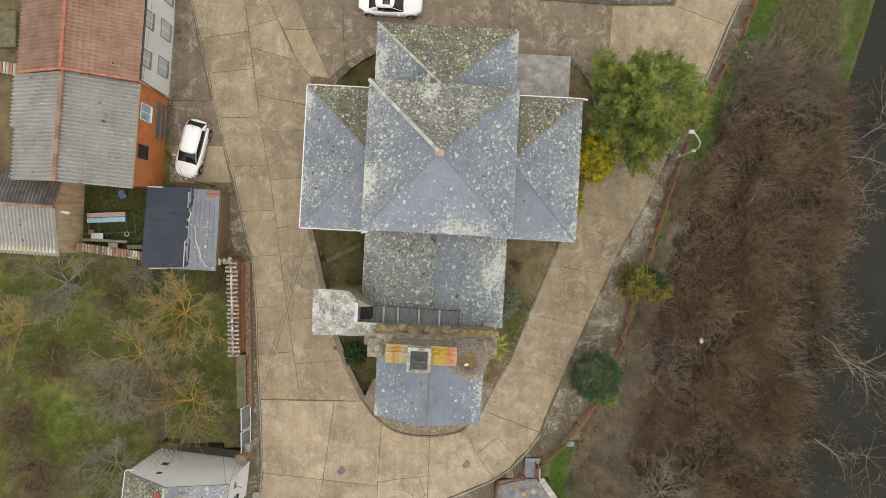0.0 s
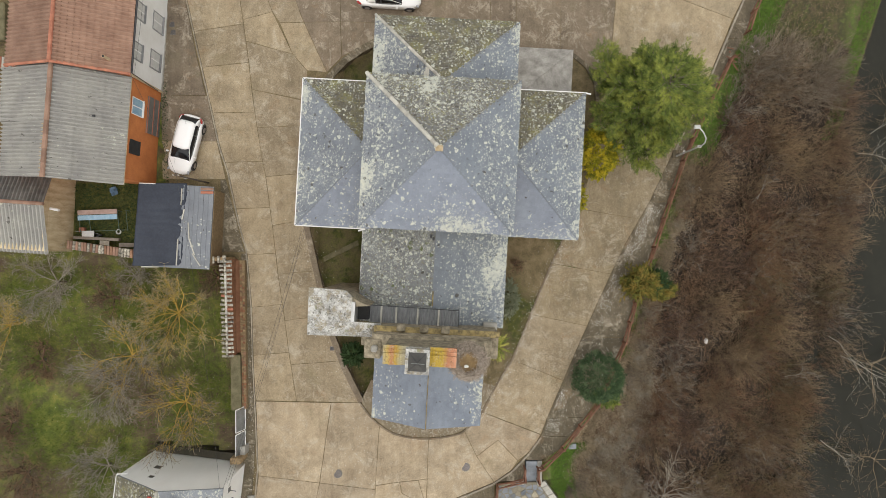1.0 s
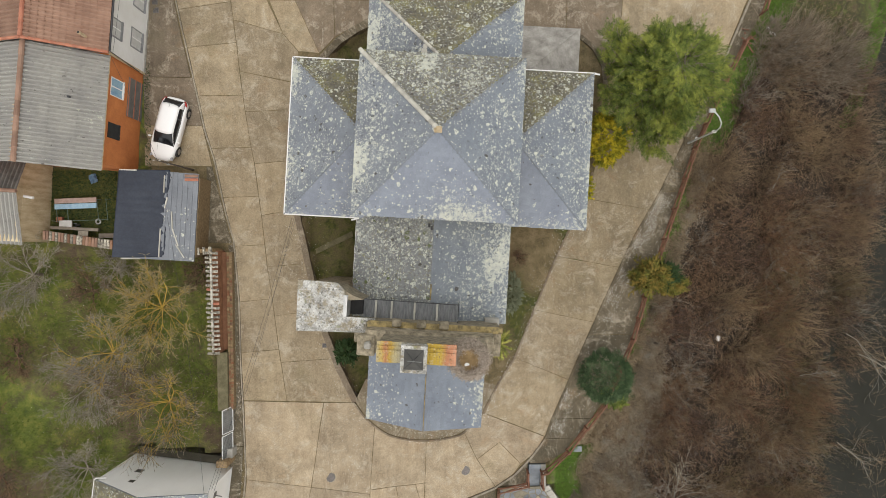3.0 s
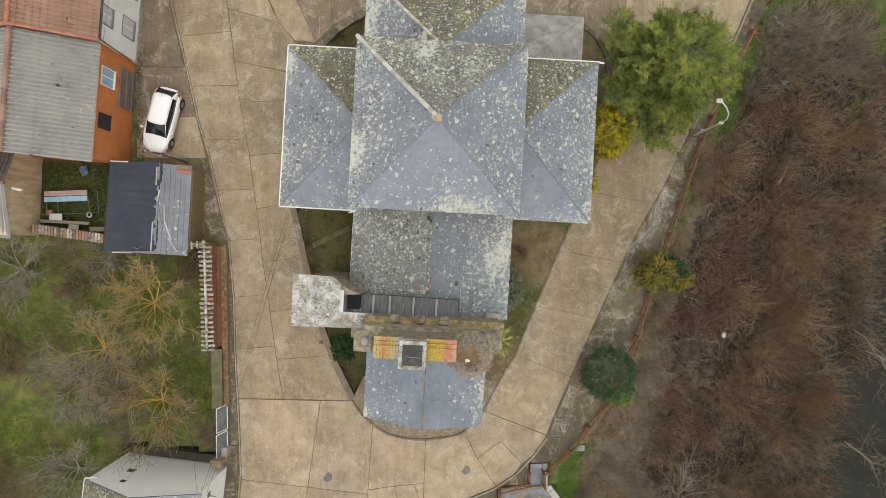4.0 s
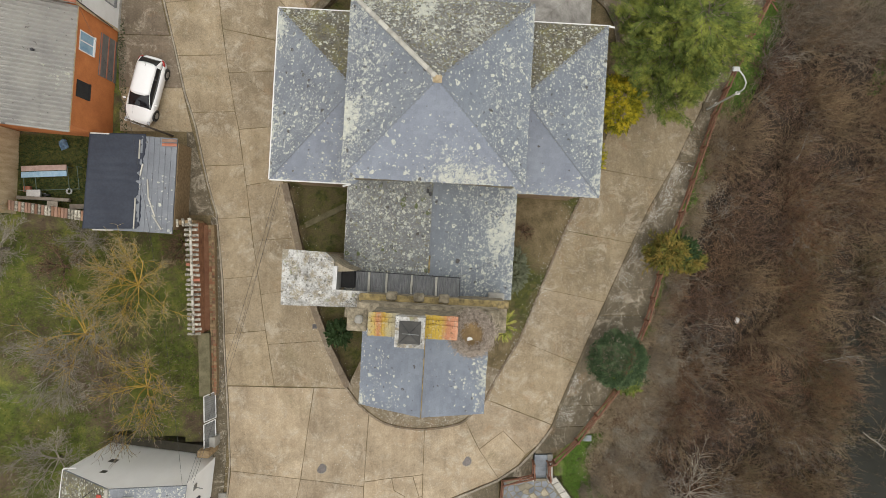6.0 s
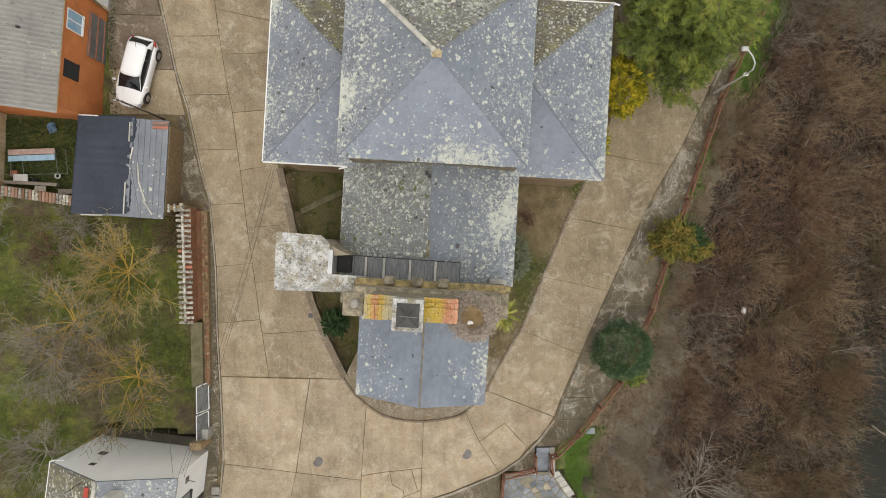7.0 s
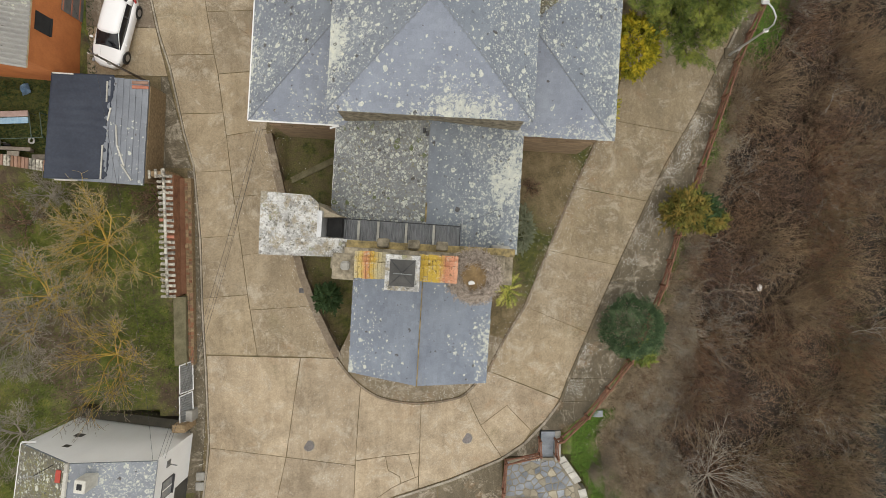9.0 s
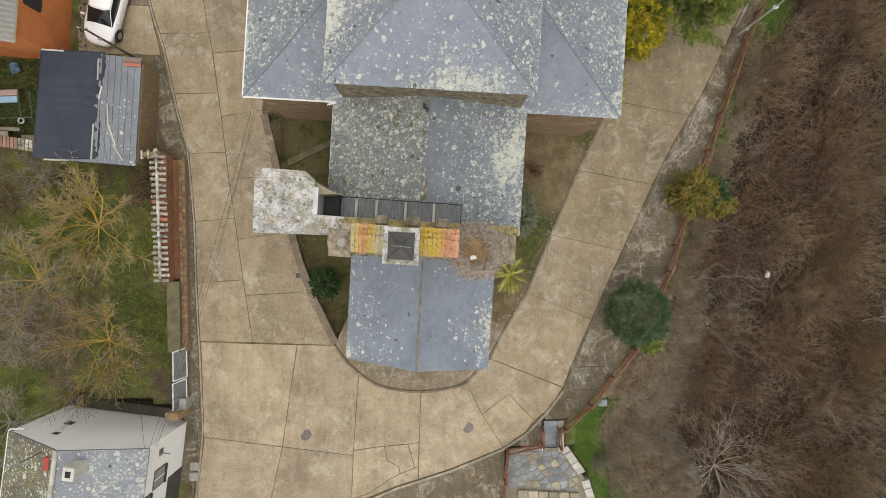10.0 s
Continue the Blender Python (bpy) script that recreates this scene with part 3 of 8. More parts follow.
def build_ground():
    xs = np.concatenate([[-900, -300, -120, -70, -50], np.arange(-40, 46.01, 0.4), [55, 70, 120, 300, 900]])
    ys = np.concatenate([[-900, -300, -120, -60, -36], np.arange(-26, 26.01, 0.4), [36, 60, 120, 300, 900]])
    verts, litter, fresh, bare, mossy, dry = [], [], [], [], [], []
    for y in ys:
        for x in xs:
            z = level(x, y)
            yard = in_yard(x, y)
            if yard:
                z -= sunken(x, y)
            else:
                z += 0.12 * noise.noise((x * 0.5, y * 0.5, 0)) + 0.05 * noise.noise((x * 1.7, y * 1.7, 3))
            u, v = (x + 14.55) * 0.992 - (y + 15.42) * 0.125, (x + 14.55) * 0.125 + (y + 15.42) * 0.992
            if -7.0 < u < 0.0 and -0.3 < v < 0.75:
                z -= 1.5
            if 3.6 < x < 9.0 and y < -17.35:
                z = min(z, -2.3)
            if 5.8 < x < 7.2 and y < -15.9:
                z = min(z, -2.1)
            verts.append((x, y, z))
            d = x - fence_x(y)
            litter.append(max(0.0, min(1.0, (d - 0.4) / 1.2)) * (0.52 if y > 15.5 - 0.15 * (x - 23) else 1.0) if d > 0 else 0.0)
            f = max(0.0, 1.1 - abs(d - 1.1) / 1.7) if (y > 8 or y < -14.5) else 0.25 * max(0.0, 1 - abs(d - 0.8) / 1.2)
            if y > 16 and 24 < x < 36:
                f = max(f, 0.36, 0.8 - abs(x - 33) / 2.5)
            fresh.append(f)
            dry.append(max(0.0, 1 - max(0.0, d - dry_width(y)) / 1.2) if d > 0.3 and y < 8 else 0.0)
            bare.append(1.0 if yard else 0.75 if x < -27.6 and y > 5.5 else 0.0)
            # the back yard's high green value also paints in the shade of its walls
            mossy.append((1.1 if -27 < x < -20 and 0 < y < 5 else 0.0) if not yard else 0.62 if sunken(x, y) > 0.5 else max(0.85 * math.exp(-((x - 5.3) / 1.3) ** 2 - ((y + 5.0) / 3.4) ** 2), 0.95 - abs((((x - 6.3) ** 2 + (y + 0.9) ** 2) ** 0.5 - 3.0) / 1.3)) if x > 3.5 else 0.2)
    n = len(xs)
    faces = [(j * n + i, j * n + i + 1, (j + 1) * n + i + 1, (j + 1) * n + i) for j in range(len(ys) - 1) for i in range(n - 1)]
    ob = raw("ground", verts, faces, GROUND, smooth=True)
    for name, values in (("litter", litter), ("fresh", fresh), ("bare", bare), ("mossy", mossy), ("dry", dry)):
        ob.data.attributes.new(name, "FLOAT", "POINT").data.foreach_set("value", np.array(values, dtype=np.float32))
    return tagged(ob, "rough ground of soil, grass and leaf litter", "ground", kind="structure")


build_ground()
WATER_Z = -6.5
bm = bmesh.new()
box(bm, (24, -200, WATER_Z - 0.3), (70, 200, WATER_Z))
tagged(link("water", bm, WATER), "dark slow river water under bare branches", "river", kind="structure")

# ---- the concrete drive, slab by slab ----
drive = tagged(new("road"), "worn beige concrete drive cast in large slabs", "road", kind="structure")
pavement = tagged(new("pavement"), "narrow darker concrete pavement along the drive", "pavement", kind="structure")


def inset(pts, d):
    """The polygon drawn in by d on every side, for the open joints."""
    area = sum(a[0] * b[1] - b[0] * a[1] for a, b in zip(pts, pts[1:] + pts[:1]))
    pts = pts if area > 0 else pts[::-1]
    out = []
    for i, p in enumerate(pts):
        a, b = Vector(pts[i - 1]), Vector(pts[(i + 1) % len(pts)])
        p = Vector(p)
        u, v = (p - a).normalized(), (b - p).normalized()
        n1, n2 = Vector((-u.y, u.x)), Vector((-v.y, v.x))
        bis = n1 + n2
        k = d / max(0.35, 1 + n1.dot(n2)) if bis.length > 1e-6 else 0
        out.append(tuple(p + bis * k))
    return out


def ragged(pts, pitch=0.45, jitter=0.011):
    """The polygon with its edges broken into short, slightly uneven pieces."""
    out = []
    for a, b in zip(pts, pts[1:] + pts[:1]):
        a, b = Vector(a), Vector(b)
        n = max(1, int((b - a).length / pitch))
        side = Vector((-(b - a).y, (b - a).x)).normalized()
        out.append(tuple(a))
        for i in range(1, n):
            out.append(tuple(a.lerp(b, i / n) + side * random.uniform(-jitter, jitter)))
    return out


def slab(pts, parent=None, material=None, up=0.0, depth=0.34, joint=0.018, name="slab"):
    """A cast slab; large ones carry a rim value on their outer band, where dirt gathers at the joints."""
    up += 0.006 * random.uniform(-1, 1)
    pts = ragged(inset(list(pts), joint))
    area = abs(sum(a[0] * b[1] - b[0] * a[1] for a, b in zip(pts, pts[1:] + pts[:1]))) / 2
    girth = sum((Vector(a) - Vector(b)).length for a, b in zip(pts, pts[1:] + pts[:1]))
    bm = prism(bmesh.new(), pts, lambda x, y: plane(x, y) - depth, lambda x, y: plane(x, y) + up)
    if area / girth < 0.3:
        return part(name, bm, material or CONCRETE, parent or drive)
    bm.faces.ensure_lookup_table()
    top = bm.faces[0]
    rim = bm.verts.layers.float.new("rim")
    for v in bm.verts:
        v[rim] = 1.0
    bmesh.ops.inset_individual(bm, faces=[top], thickness=0.32, use_even_offset=False)
    for v in top.verts:
        v[rim] = 0.0
    return part(name, bm, material or CONCRETE, parent or drive)


def curve(pts, a, b, n=5):
    """Points of a smooth line through pts from place a to place b, counted in points."""
    out = []
    for i in range(int(round((b - a) * n)) + 1):
        f = min(a + i / n, len(pts) - 1.0001)
        k = int(f)
        u = f - k
        p0, p1, p2, p3 = (np.array(pts[max(0, min(len(pts) - 1, k + d))]) for d in (-1, 0, 1, 2))
        out.append(tuple(float(c) for c in 0.5 * (2 * p1 + (p2 - p0) * u + (2 * p0 - 5 * p1 + 4 * p2 - p3) * u * u + (3 * p1 - p0 - 3 * p2 + p3) * u ** 3)))
    return out


def lane(left, right, cuts, **kw):
    """Slabs of a lane that runs north and south, between two lines, cut at pairs of y (on the left and on the right line)."""
    for (a0, a1), (b0, b1) in zip(cuts, cuts[1:]):
        side = [p for p in sorted(left, key=lambda p: p[1]) if b0 + 0.6 < p[1] < a0 - 0.6]
        other = [p for p in sorted(right, key=lambda p: -p[1]) if b1 + 0.6 < p[1] < a1 - 0.6]
        pts = [(lerp_line(left, a0), a0), *[p for p in reversed(side)], (lerp_line(left, b0), b0), (lerp_line(right, b1), b1), *[p for p in reversed(other)], (lerp_line(right, a1), a1)]
        slab(pts, **kw)


LANE = [(-15.0, 21.0), (-14.5, 18.4), (-14.2, 16.0), (-13.9, 13.6), (-13.7, 11.5), (-13.4, 9.1), (-13.1, 7.0), (-12.8, 5.4), (-12.4, 2.0), (-12.05, -1.4), (-11.7, -4.0), (-11.3, -7.4), (-10.8, -10.9)]
CHURCH_EDGE = [(-9.8, 13.0), (-9.7, 8.0), (-9.75, 4.0), (-10.2, 2.0), (-9.3, -2.3), (-8.35, -6.1), (-7.5, -8.6), (-6.3, -11.1)]
lane(WEST_EDGE, LANE, [(20.5, 20.8), (15.6, 16.2), (13.1, 13.5), (9.9, 10.0), (6.4, 6.5), (3.1, 3.2), (-0.2, -0.1), (-4.0, -3.8), (-7.5, -7.3), (-10.8, -10.9)])
lane(LANE, CHURCH_EDGE, [(11.6, 10.8), (8.9, 9.1), (5.4, 5.7), (1.9, 2.3), (-1.6, -1.4), (-5.0, -4.6), (-8.2, -8.0), (-10.9, -11.1)])
# yard north-west and north of the church
slab([(-14.5, 18.4), (-15.0, 21), (-13.6, 20.8), (-12.2, 17.1), (-14.25, 16.5)])
slab([(-14.25, 16.5), (-12.2, 17.1), (-10.8, 14.15), (-14.07, 15.0)])
slab([(-14.07, 15.0), (-10.8, 14.15), (-9.8, 13.0), (-9.8, 10.85), (-13.7, 11.6), (-13.9, 13.6)])
slab([(-13.6, 20.8), (-11.6, 20.8), (-10.8, 18.5), (-10.0, 16.4), (-11.7, 16.35), (-12.2, 17.1)])
slab([(-11.7, 16.35), (-10.0, 16.4), (-8.4, 12.9), (-9.8, 13.0), (-10.8, 14.15)])
slab([(-11.6, 20.8), (-7.4, 20.8), (-7.4, 16.5), (-10.0, 16.4), (-10.8, 18.5)], material=CONCRETE_DAMP)
slab([(-10.0, 16.4), (-7.4, 16.5), (-7.35, 14.0), (-8.4, 12.9)], material=CONCRETE_DAMP)
slab([(-7.4, 20.8), (-3.0, 20.8), (-3.0, 16.5), (-7.4, 16.5)], material=CONCRETE_DAMP)
slab([(-7.4, 16.5), (-3.0, 16.5), (-3.0, 15.4), (-5.1, 15.3), (-7.35, 14.0)], material=CONCRETE_DAMP)
for x0, x1 in ((-3.0, 0.6), (0.6, 3.4), (3.4, 5.3), (5.3, 8.6)):
    slab([(x0, 20.8), (x1, 20.8 if x1 < 3 else 19.0), (x1, 14.8), (x0, 14.8)] if x1 < 5 else [(x0, 18.95), (x1, 18.9), (x1, 14.8), (x0, 14.8)], material=CONCRETE_DAMP)
EAST_IN = [(1.9, -13.0), (2.9, -12.0), (3.9, -10.0), (5.1, -8.1), (6.7, -4.2), (7.75, -1.6), (9.2, 1.5), (10.6, 5.0), (11.6, 8.5), (11.6, 12.4)]
EAST_OUT = [(6.7, -14.6), (7.2, -13.9), (7.7, -12.5), (9.0, -9.5), (10.3, -6.5), (12.3, -2.1), (13.6, 0.6), (15.4, 3.7), (17.2, 7.5), (19.6, 12.4), (21.1, 15.9), (22.4, 18.9), (23.2, 20.8)]
slab([(8.6, 18.9), (12.7, 18.6), (12.4, 15.0), (11.6, 12.6), (10.4, 14.0), (8.6, 14.9)], material=CONCRETE_DAMP)
slab([(3.4, 19.1), (12.7, 18.7), (17.4, 18.9), (18.0, 21.5), (3.4, 21.5)], material=ASPHALT, up=0.06)
slab([(12.7, 18.6), (17.5, 18.75), (21.6, 17.35), (19.6, 12.4), (11.6, 12.6), (12.4, 15.0)])
slab([(17.5, 18.75), (18.0, 20.8), (23.2, 20.8), (22.4, 18.9), (21.6, 17.35)])
lane(EAST_IN, EAST_OUT, [(12.4, 12.3), (7.6, 6.4), (3.2, 2.4), (-0.9, -1.7), (-4.7, -5.6)], material=CONCRETE_EAST)
lane(EAST_IN, EAST_OUT, [(-4.7, -5.6), (-8.1, -9.7), (-12.0, -13.75)])
RING = [(-6.3, -11.1), (-5.3, -12.4), (-4.0, -13.4), (-2.7, -13.8), (-1.2, -13.95), (0.6, -13.75), (1.5, -13.4), (2.3, -12.6), (2.9, -12.0)]
# the bend round the south end
BEND = dict(joint=0.02, material=CONCRETE_PALE)
slab([(-13.7, -10.85), (-8.3, -11.05), (-9.2, -17.0), (-13.6, -16.35)], **BEND)
slab([(-8.3, -11.05), *curve(RING, 0.0, 1.4), (-5.15, -17.6), (-9.2, -17.0)], **BEND)
slab([(-13.6, -16.35), (-9.2, -17.0), (-10.2, -21.5), (-14.3, -21.5), (-13.8, -17.9)], **BEND)
slab([(-9.2, -17.0), (-5.15, -17.6), (-5.25, -20.5), (-7.0, -21.5), (-10.2, -21.5)], **BEND)
slab([*curve(RING, 1.4, 4.0), (-1.3, -16.9), (-1.96, -16.98), (-3.34, -17.08), (-5.13, -17.3)], **BEND)
# the broken corner
slab([(-5.13, -17.3), (-3.34, -17.08), (-3.18, -17.93), (-2.5, -18.32), (-2.42, -18.75), (-3.02, -19.05), (-4.17, -19.83), (-5.25, -20.2)], **BEND)
slab([(-3.34, -17.08), (-1.96, -16.98), (-1.55, -18.42), (-2.42, -18.75), (-2.5, -18.32), (-3.18, -17.93)], **BEND)
slab([(-1.96, -16.98), (-1.3, -16.9), (-1.36, -18.34), (-1.55, -18.42)], **BEND)
slab([(-4.17, -19.83), (-3.02, -19.05), (-2.42, -18.75), (-1.36, -18.34), (-1.35, -19.1), (-2.7, -19.5), (-5.25, -20.5), (-5.25, -20.2)], **BEND)
slab([*curve(RING, 4.0, 6.0), (2.4, -15.3), (3.7, -17.3), (0.6, -18.5), (-1.35, -19.1), (-1.3, -16.9)], **BEND)
slab([*curve(RING, 6.0, 8.0), (7.2, -13.76), (6.75, -14.6), (6.3, -15.1), (5.5, -15.7), (4.0, -14.1), (2.4, -15.3)], **BEND)
slab([(2.4, -15.3), (4.0, -14.1), (5.5, -15.7), (5.0, -16.4), (3.7, -17.3)], **BEND)
# darker concrete beside the drive
for a, b in zip(EAST_OUT[1:], EAST_OUT[2:]):
    if b[1] < 21:
        slab([(a[0] + 0.16, a[1]), (b[0] + 0.16, b[1]), (fence_x(b[1]) + 0.1, b[1]), (fence_x(a[1]) + 0.1, a[1])], pavement, PAVING, up=0.03, name="paving")
slab([(6.42, -15.1), (7.2, -13.9), (9.4, -13.9), (8.7, -14.9), (7.3, -15.68), (6.1, -15.68)], pavement, PAVING, up=0.03, name="paving")
slab([(5.1, -16.5), (6.35, -15.2), (6.02, -15.72), (6.02, -17.2), (4.0, -17.25)], pavement, PAVING, up=0.02, name="paving")
slab([(-5.2, -20.7), (-2.7, -19.65), (-0.2, -18.9), (-0.2, -22.5), (-5.2, -22.5)], pavement, PAVING, up=0.0, name="paving")
slab([(-0.2, -18.9), (3.7, -17.45), (3.8, -22.5), (-0.2, -22.5)], pavement, PAVING, up=0.0, name="paving")
slab([(-20.0, 20.5), (-18.7, 20.5), (-17.5, 13.9), (-16.9, 11.1), (-20.0, 11.1)], pavement, CONCRETE_DAMP, up=0.02, name="paving")
slab([(-20.0, 11.1), (-16.8, 11.1), (-16.2, 7.9), (-20.0, 7.9)], pavement, CONCRETE_DAMP, up=0.02, name="paving")
slab([(-20.0, 7.9), (-16.2, 7.9), (-15.6, 5.2), (-20.0, 5.2)], pavement, CONCRETE, up=0.02, name="paving")
slab([(-16.0, 5.2), (-15.6, 5.2), (-14.85, 2.0), (-14.35, 0.0), (-16.0, 0.0)], pavement, PAVING, up=0.01, name="paving")
for y0, y1 in ((-0.1, -4.0), (-4.0, -8.0), (-8.0, -11.0), (-11.0, -14.0), (-14.0, -21)):
    slab([(lerp_line(WEST_EDGE, y0) - 0.12, y0), (lerp_line(WEST_EDGE, y1) - 0.12, y1), (-14.62 if y1 > -14 else -15.2, y1), (-14.62, y0)], pavement, PAVING, up=0.02, name="paving")


def kerb(line, width, up, close_to, material=None, depth=0.4):
    """Kerb stones along a line, about a metre each."""
    root = tagged(new("kerb"), close_to, "kerb", kind="structure")
    for a, b in zip(line, line[1:]):
        a, b = Vector(a), Vector(b)
        n = max(1, round((b - a).length / 1.1))
        side = Vector((-(b - a).y, (b - a).x)).normalized() * width
        for i in range(n):
            p, q = a.lerp(b, i / n), a.lerp(b, (i + 1) / n)
            slab([tuple(p), tuple(q), tuple(q + side), tuple(p + side)], root, material or KERB, up=up, depth=depth, joint=0.006, name="kerb_stone")
    return root


kerb(EAST_OUT[1:9], -0.15, 0.06, "dark mossy kerb along the outer side of the drive", PAVING)
kerb(EAST_OUT[8:], -0.15, 0.09, "pale concrete kerb along the outer side of the drive")
kerb([(-5.2, -20.6), (-2.7, -19.55), (0.6, -18.55), (3.6, -17.35), (5.0, -16.45), (6.3, -15.1), (7.2, -13.9)], -0.15, 0.1, "mossy concrete kerb round the outside of the bend")
kerb(WEST_EDGE[::-1][:-1], 0.1, 0.05, "thin concrete kerb along the walls and houses")
kerb([(-10.2, 2.0), (-9.3, -2.3), (-8.4, -6.1), (-7.5, -8.6), (-6.3, -11.1)], 0.42, 0.12, "wide concrete kerb wall beside the sunken garden", CONCRETE_DAMP, 1.1)
kerb(curve(RING, 0.0, 8.0, 3), 0.12, 0.06, "thin mossy kerb curving round the apse", CONCRETE_DAMP)
kerb([(2.9, -12.0), (3.9, -10.0), (5.1, -8.1), (6.7, -4.2), (7.75, -1.6), (9.2, 1.5), (10.6, 5.0)], 0.12, 0.05, "thin kerb beside the church garden", CONCRETE_DAMP)
kerb([(-8.9, 12.0), (-8.3, 12.8), (-7.3, 13.9), (-6.1, 14.75), (-5.0, 15.3), (-3.5, 15.6)], -0.5, 0.1, "curved concrete kerb wall at the north garden", PAVING, 1.1)
kerb([(8.6, 14.9), (9.7, 14.5), (10.7, 13.7), (11.4, 12.4), (11.6, 10.5)], -0.3, 0.1, "curved kerb at the porch garden", PAVING, 0.5)
# the apron round the apse
apron = tagged(new("pavement"), "stained concrete apron round the apse", "pavement", kind="structure")
slab([(x * 0.975 - 0.03, y * 0.99 + 0.0) for x, y in curve(RING, 0.0, 8.0, 3)] + [(3.75, -10.0), (2.4, -9.6), (-5.4, -9.4)], apron, APRON, up=0.0, name="paving")

part("ledge", prism(bmesh.new(), [(-8.9, -0.75), (-8.95, -0.4), (-6.4, 0.85), (-6.3, 0.5)], -1.2, lambda x, y: plane(x, y) - 0.62), MOSSY, apron)


# ---- roofs ----
def plane_frame(poly):
    p0, p1 = Vector(poly[0]), Vector(poly[1])
    e = (p1 - p0).normalized()
    n = e.cross(Vector(poly[2]) - p0).normalized()
    n = -n if n.z < 0 else n
    s = n.cross(e)
    s = -s if s.z < 0 else s
    return p0, e, s, n


def slates(name, poly, material, parent, width=0.29, course=0.23, lift=0.01, keep=None):
    """Slates in courses over a flat roof face. poly: corners in 3D, of which the first two are the eave."""
    p0, e, s, n = plane_frame(poly)
    flat = [((Vector(p) - p0).dot(e), (Vector(p) - p0).dot(s)) for p in poly]
    top, low = max(q for _, q in flat), min(q for _, q in flat)
    verts, faces, down = [], [], []
    rows = max(1, round((top - low) / course))
    step = (top - low) / rows
    for r in range(rows):
        v = low + step * (r + 0.5)
        xs = [a + (c - a) * (v - b) / (d - b) for (a, b), (c, d) in zip(flat, flat[1:] + flat[:1]) if (b - v) * (d - v) < 0]
        if len(xs) < 2:
            continue
        left, right = min(xs), max(xs)
        x = left - (r % 2) * width * 0.5 - random.uniform(0, 0.05)
        while x < right:
            w = width * random.uniform(0.9, 1.1)
            a, b = max(x, left), min(x + w - 0.005, right)
            x += w
            if b - a < 0.03 or (keep and not keep((a + b) / 2, v)):
                continue
            dv, k = random.uniform(-0.012, 0.012), lift * random.uniform(0.8, 1.6)
            lo, hi = v - step / 2 - 0.02 + dv, v + step / 2 + 0.03
            i = len(verts)
            for u, w2, h in ((a, lo, k), (b, lo, k), (b, hi, 0.003), (a, hi, 0.003), (a, lo, -0.01), (b, lo, -0.01)):
                verts.append(p0 + e * u + s * w2 + n * h)
                down.append(1 - (w2 - low) / (top - low))
            faces += [(i, i + 1, i + 2, i + 3), (i + 4, i + 5, i + 1, i)]
    ob = raw(name, verts, faces, material, parent)
    ob.data.attributes.new("from_top", "FLOAT", "POINT").data.foreach_set("value", np.array(down, dtype=np.float32))
    ob["kind"] = "stuff"
    return ob


def roof_face(bm, poly, thick=0.12):
    """The solid deck beneath the slates, set a little lower."""
    top = [bm.verts.new((p[0], p[1], p[2] - 0.012)) for p in poly]
    bot = [bm.verts.new((p[0], p[1], p[2] - thick)) for p in poly]
    bm.faces.new(top)
    bm.faces.new(bot[::-1])
    for i in range(len(poly)):
        j = (i + 1) % len(poly)
        bm.faces.new((top[j], top[i], bot[i], bot[j]))


def slate_roof(parent, faces, name="roof", width=0.29, course=0.23):
    """faces: (corners, material). One deck with its slates beneath it in the tree."""
    bm = bmesh.new()
    for poly, _ in faces:
        roof_face(bm, poly)
    bmesh.ops.recalc_face_normals(bm, faces=bm.faces)
    deck = part(name, bm, SLATE_CLEAN, parent)
    for poly, material in faces:
        slates("slating", poly, material, deck, width, course)
    return deck


def seam(parent, a, b, r=0.035, material=None, name="ridge"):
    return part(name, tube(bmesh.new(), a, b, r, n=6), material or RENDER_GREY, parent)


def mortar_hip(parent, a, b, r=0.1):
    """Ridge pieces bedded in pale mortar, overlapping up a hip."""
    a, b = Vector(a), Vector(b)
    n = round((b - a).length / 0.34)
    for i in range(n):
        p, q = a.lerp(b, i / n), a.lerp(b, (i + 1.12) / n)
        part("ridge_tile", tube(bmesh.new(), p, q, r * random.uniform(0.98, 1.15), r * 0.86, 8), MORTAR, parent)


def corrugated(name, poly, material, parent, pitch=0.18, amp=0.042, sheets=2, lap=0.02):
    """A wavy sheet roof on a four-cornered face: eave start, eave end, top end, top start. Waves run down the slope."""
    a, b, c, d = (Vector(p) for p in poly)
    n = (b - a).cross(d - a).normalized()
    n = -n if n.z < 0 else n
    cols = max(6, round((b - a).length / pitch) * 6)
    made = None
    for k in range(sheets):
        verts, faces, i0 = [], [], 0
        for r, f in enumerate((k / sheets, (k + 1) / sheets + (0.015 if k < sheets - 1 else 0))):
            for i in range(cols + 1):
                t = i / cols
                lift = amp * math.sin(math.tau * i / 6) + (lap if r == 0 and k else 0.0) * (1 if r == 0 else 0)
                verts.append(a.lerp(b, t).lerp(d.lerp(c, t), f) + n * lift)
        for i in range(cols):
            faces.append((i0 + i, i0 + i + 1, i0 + cols + 2 + i, i0 + cols + 1 + i))
        made = raw(name, verts, faces, material, parent)
    return made


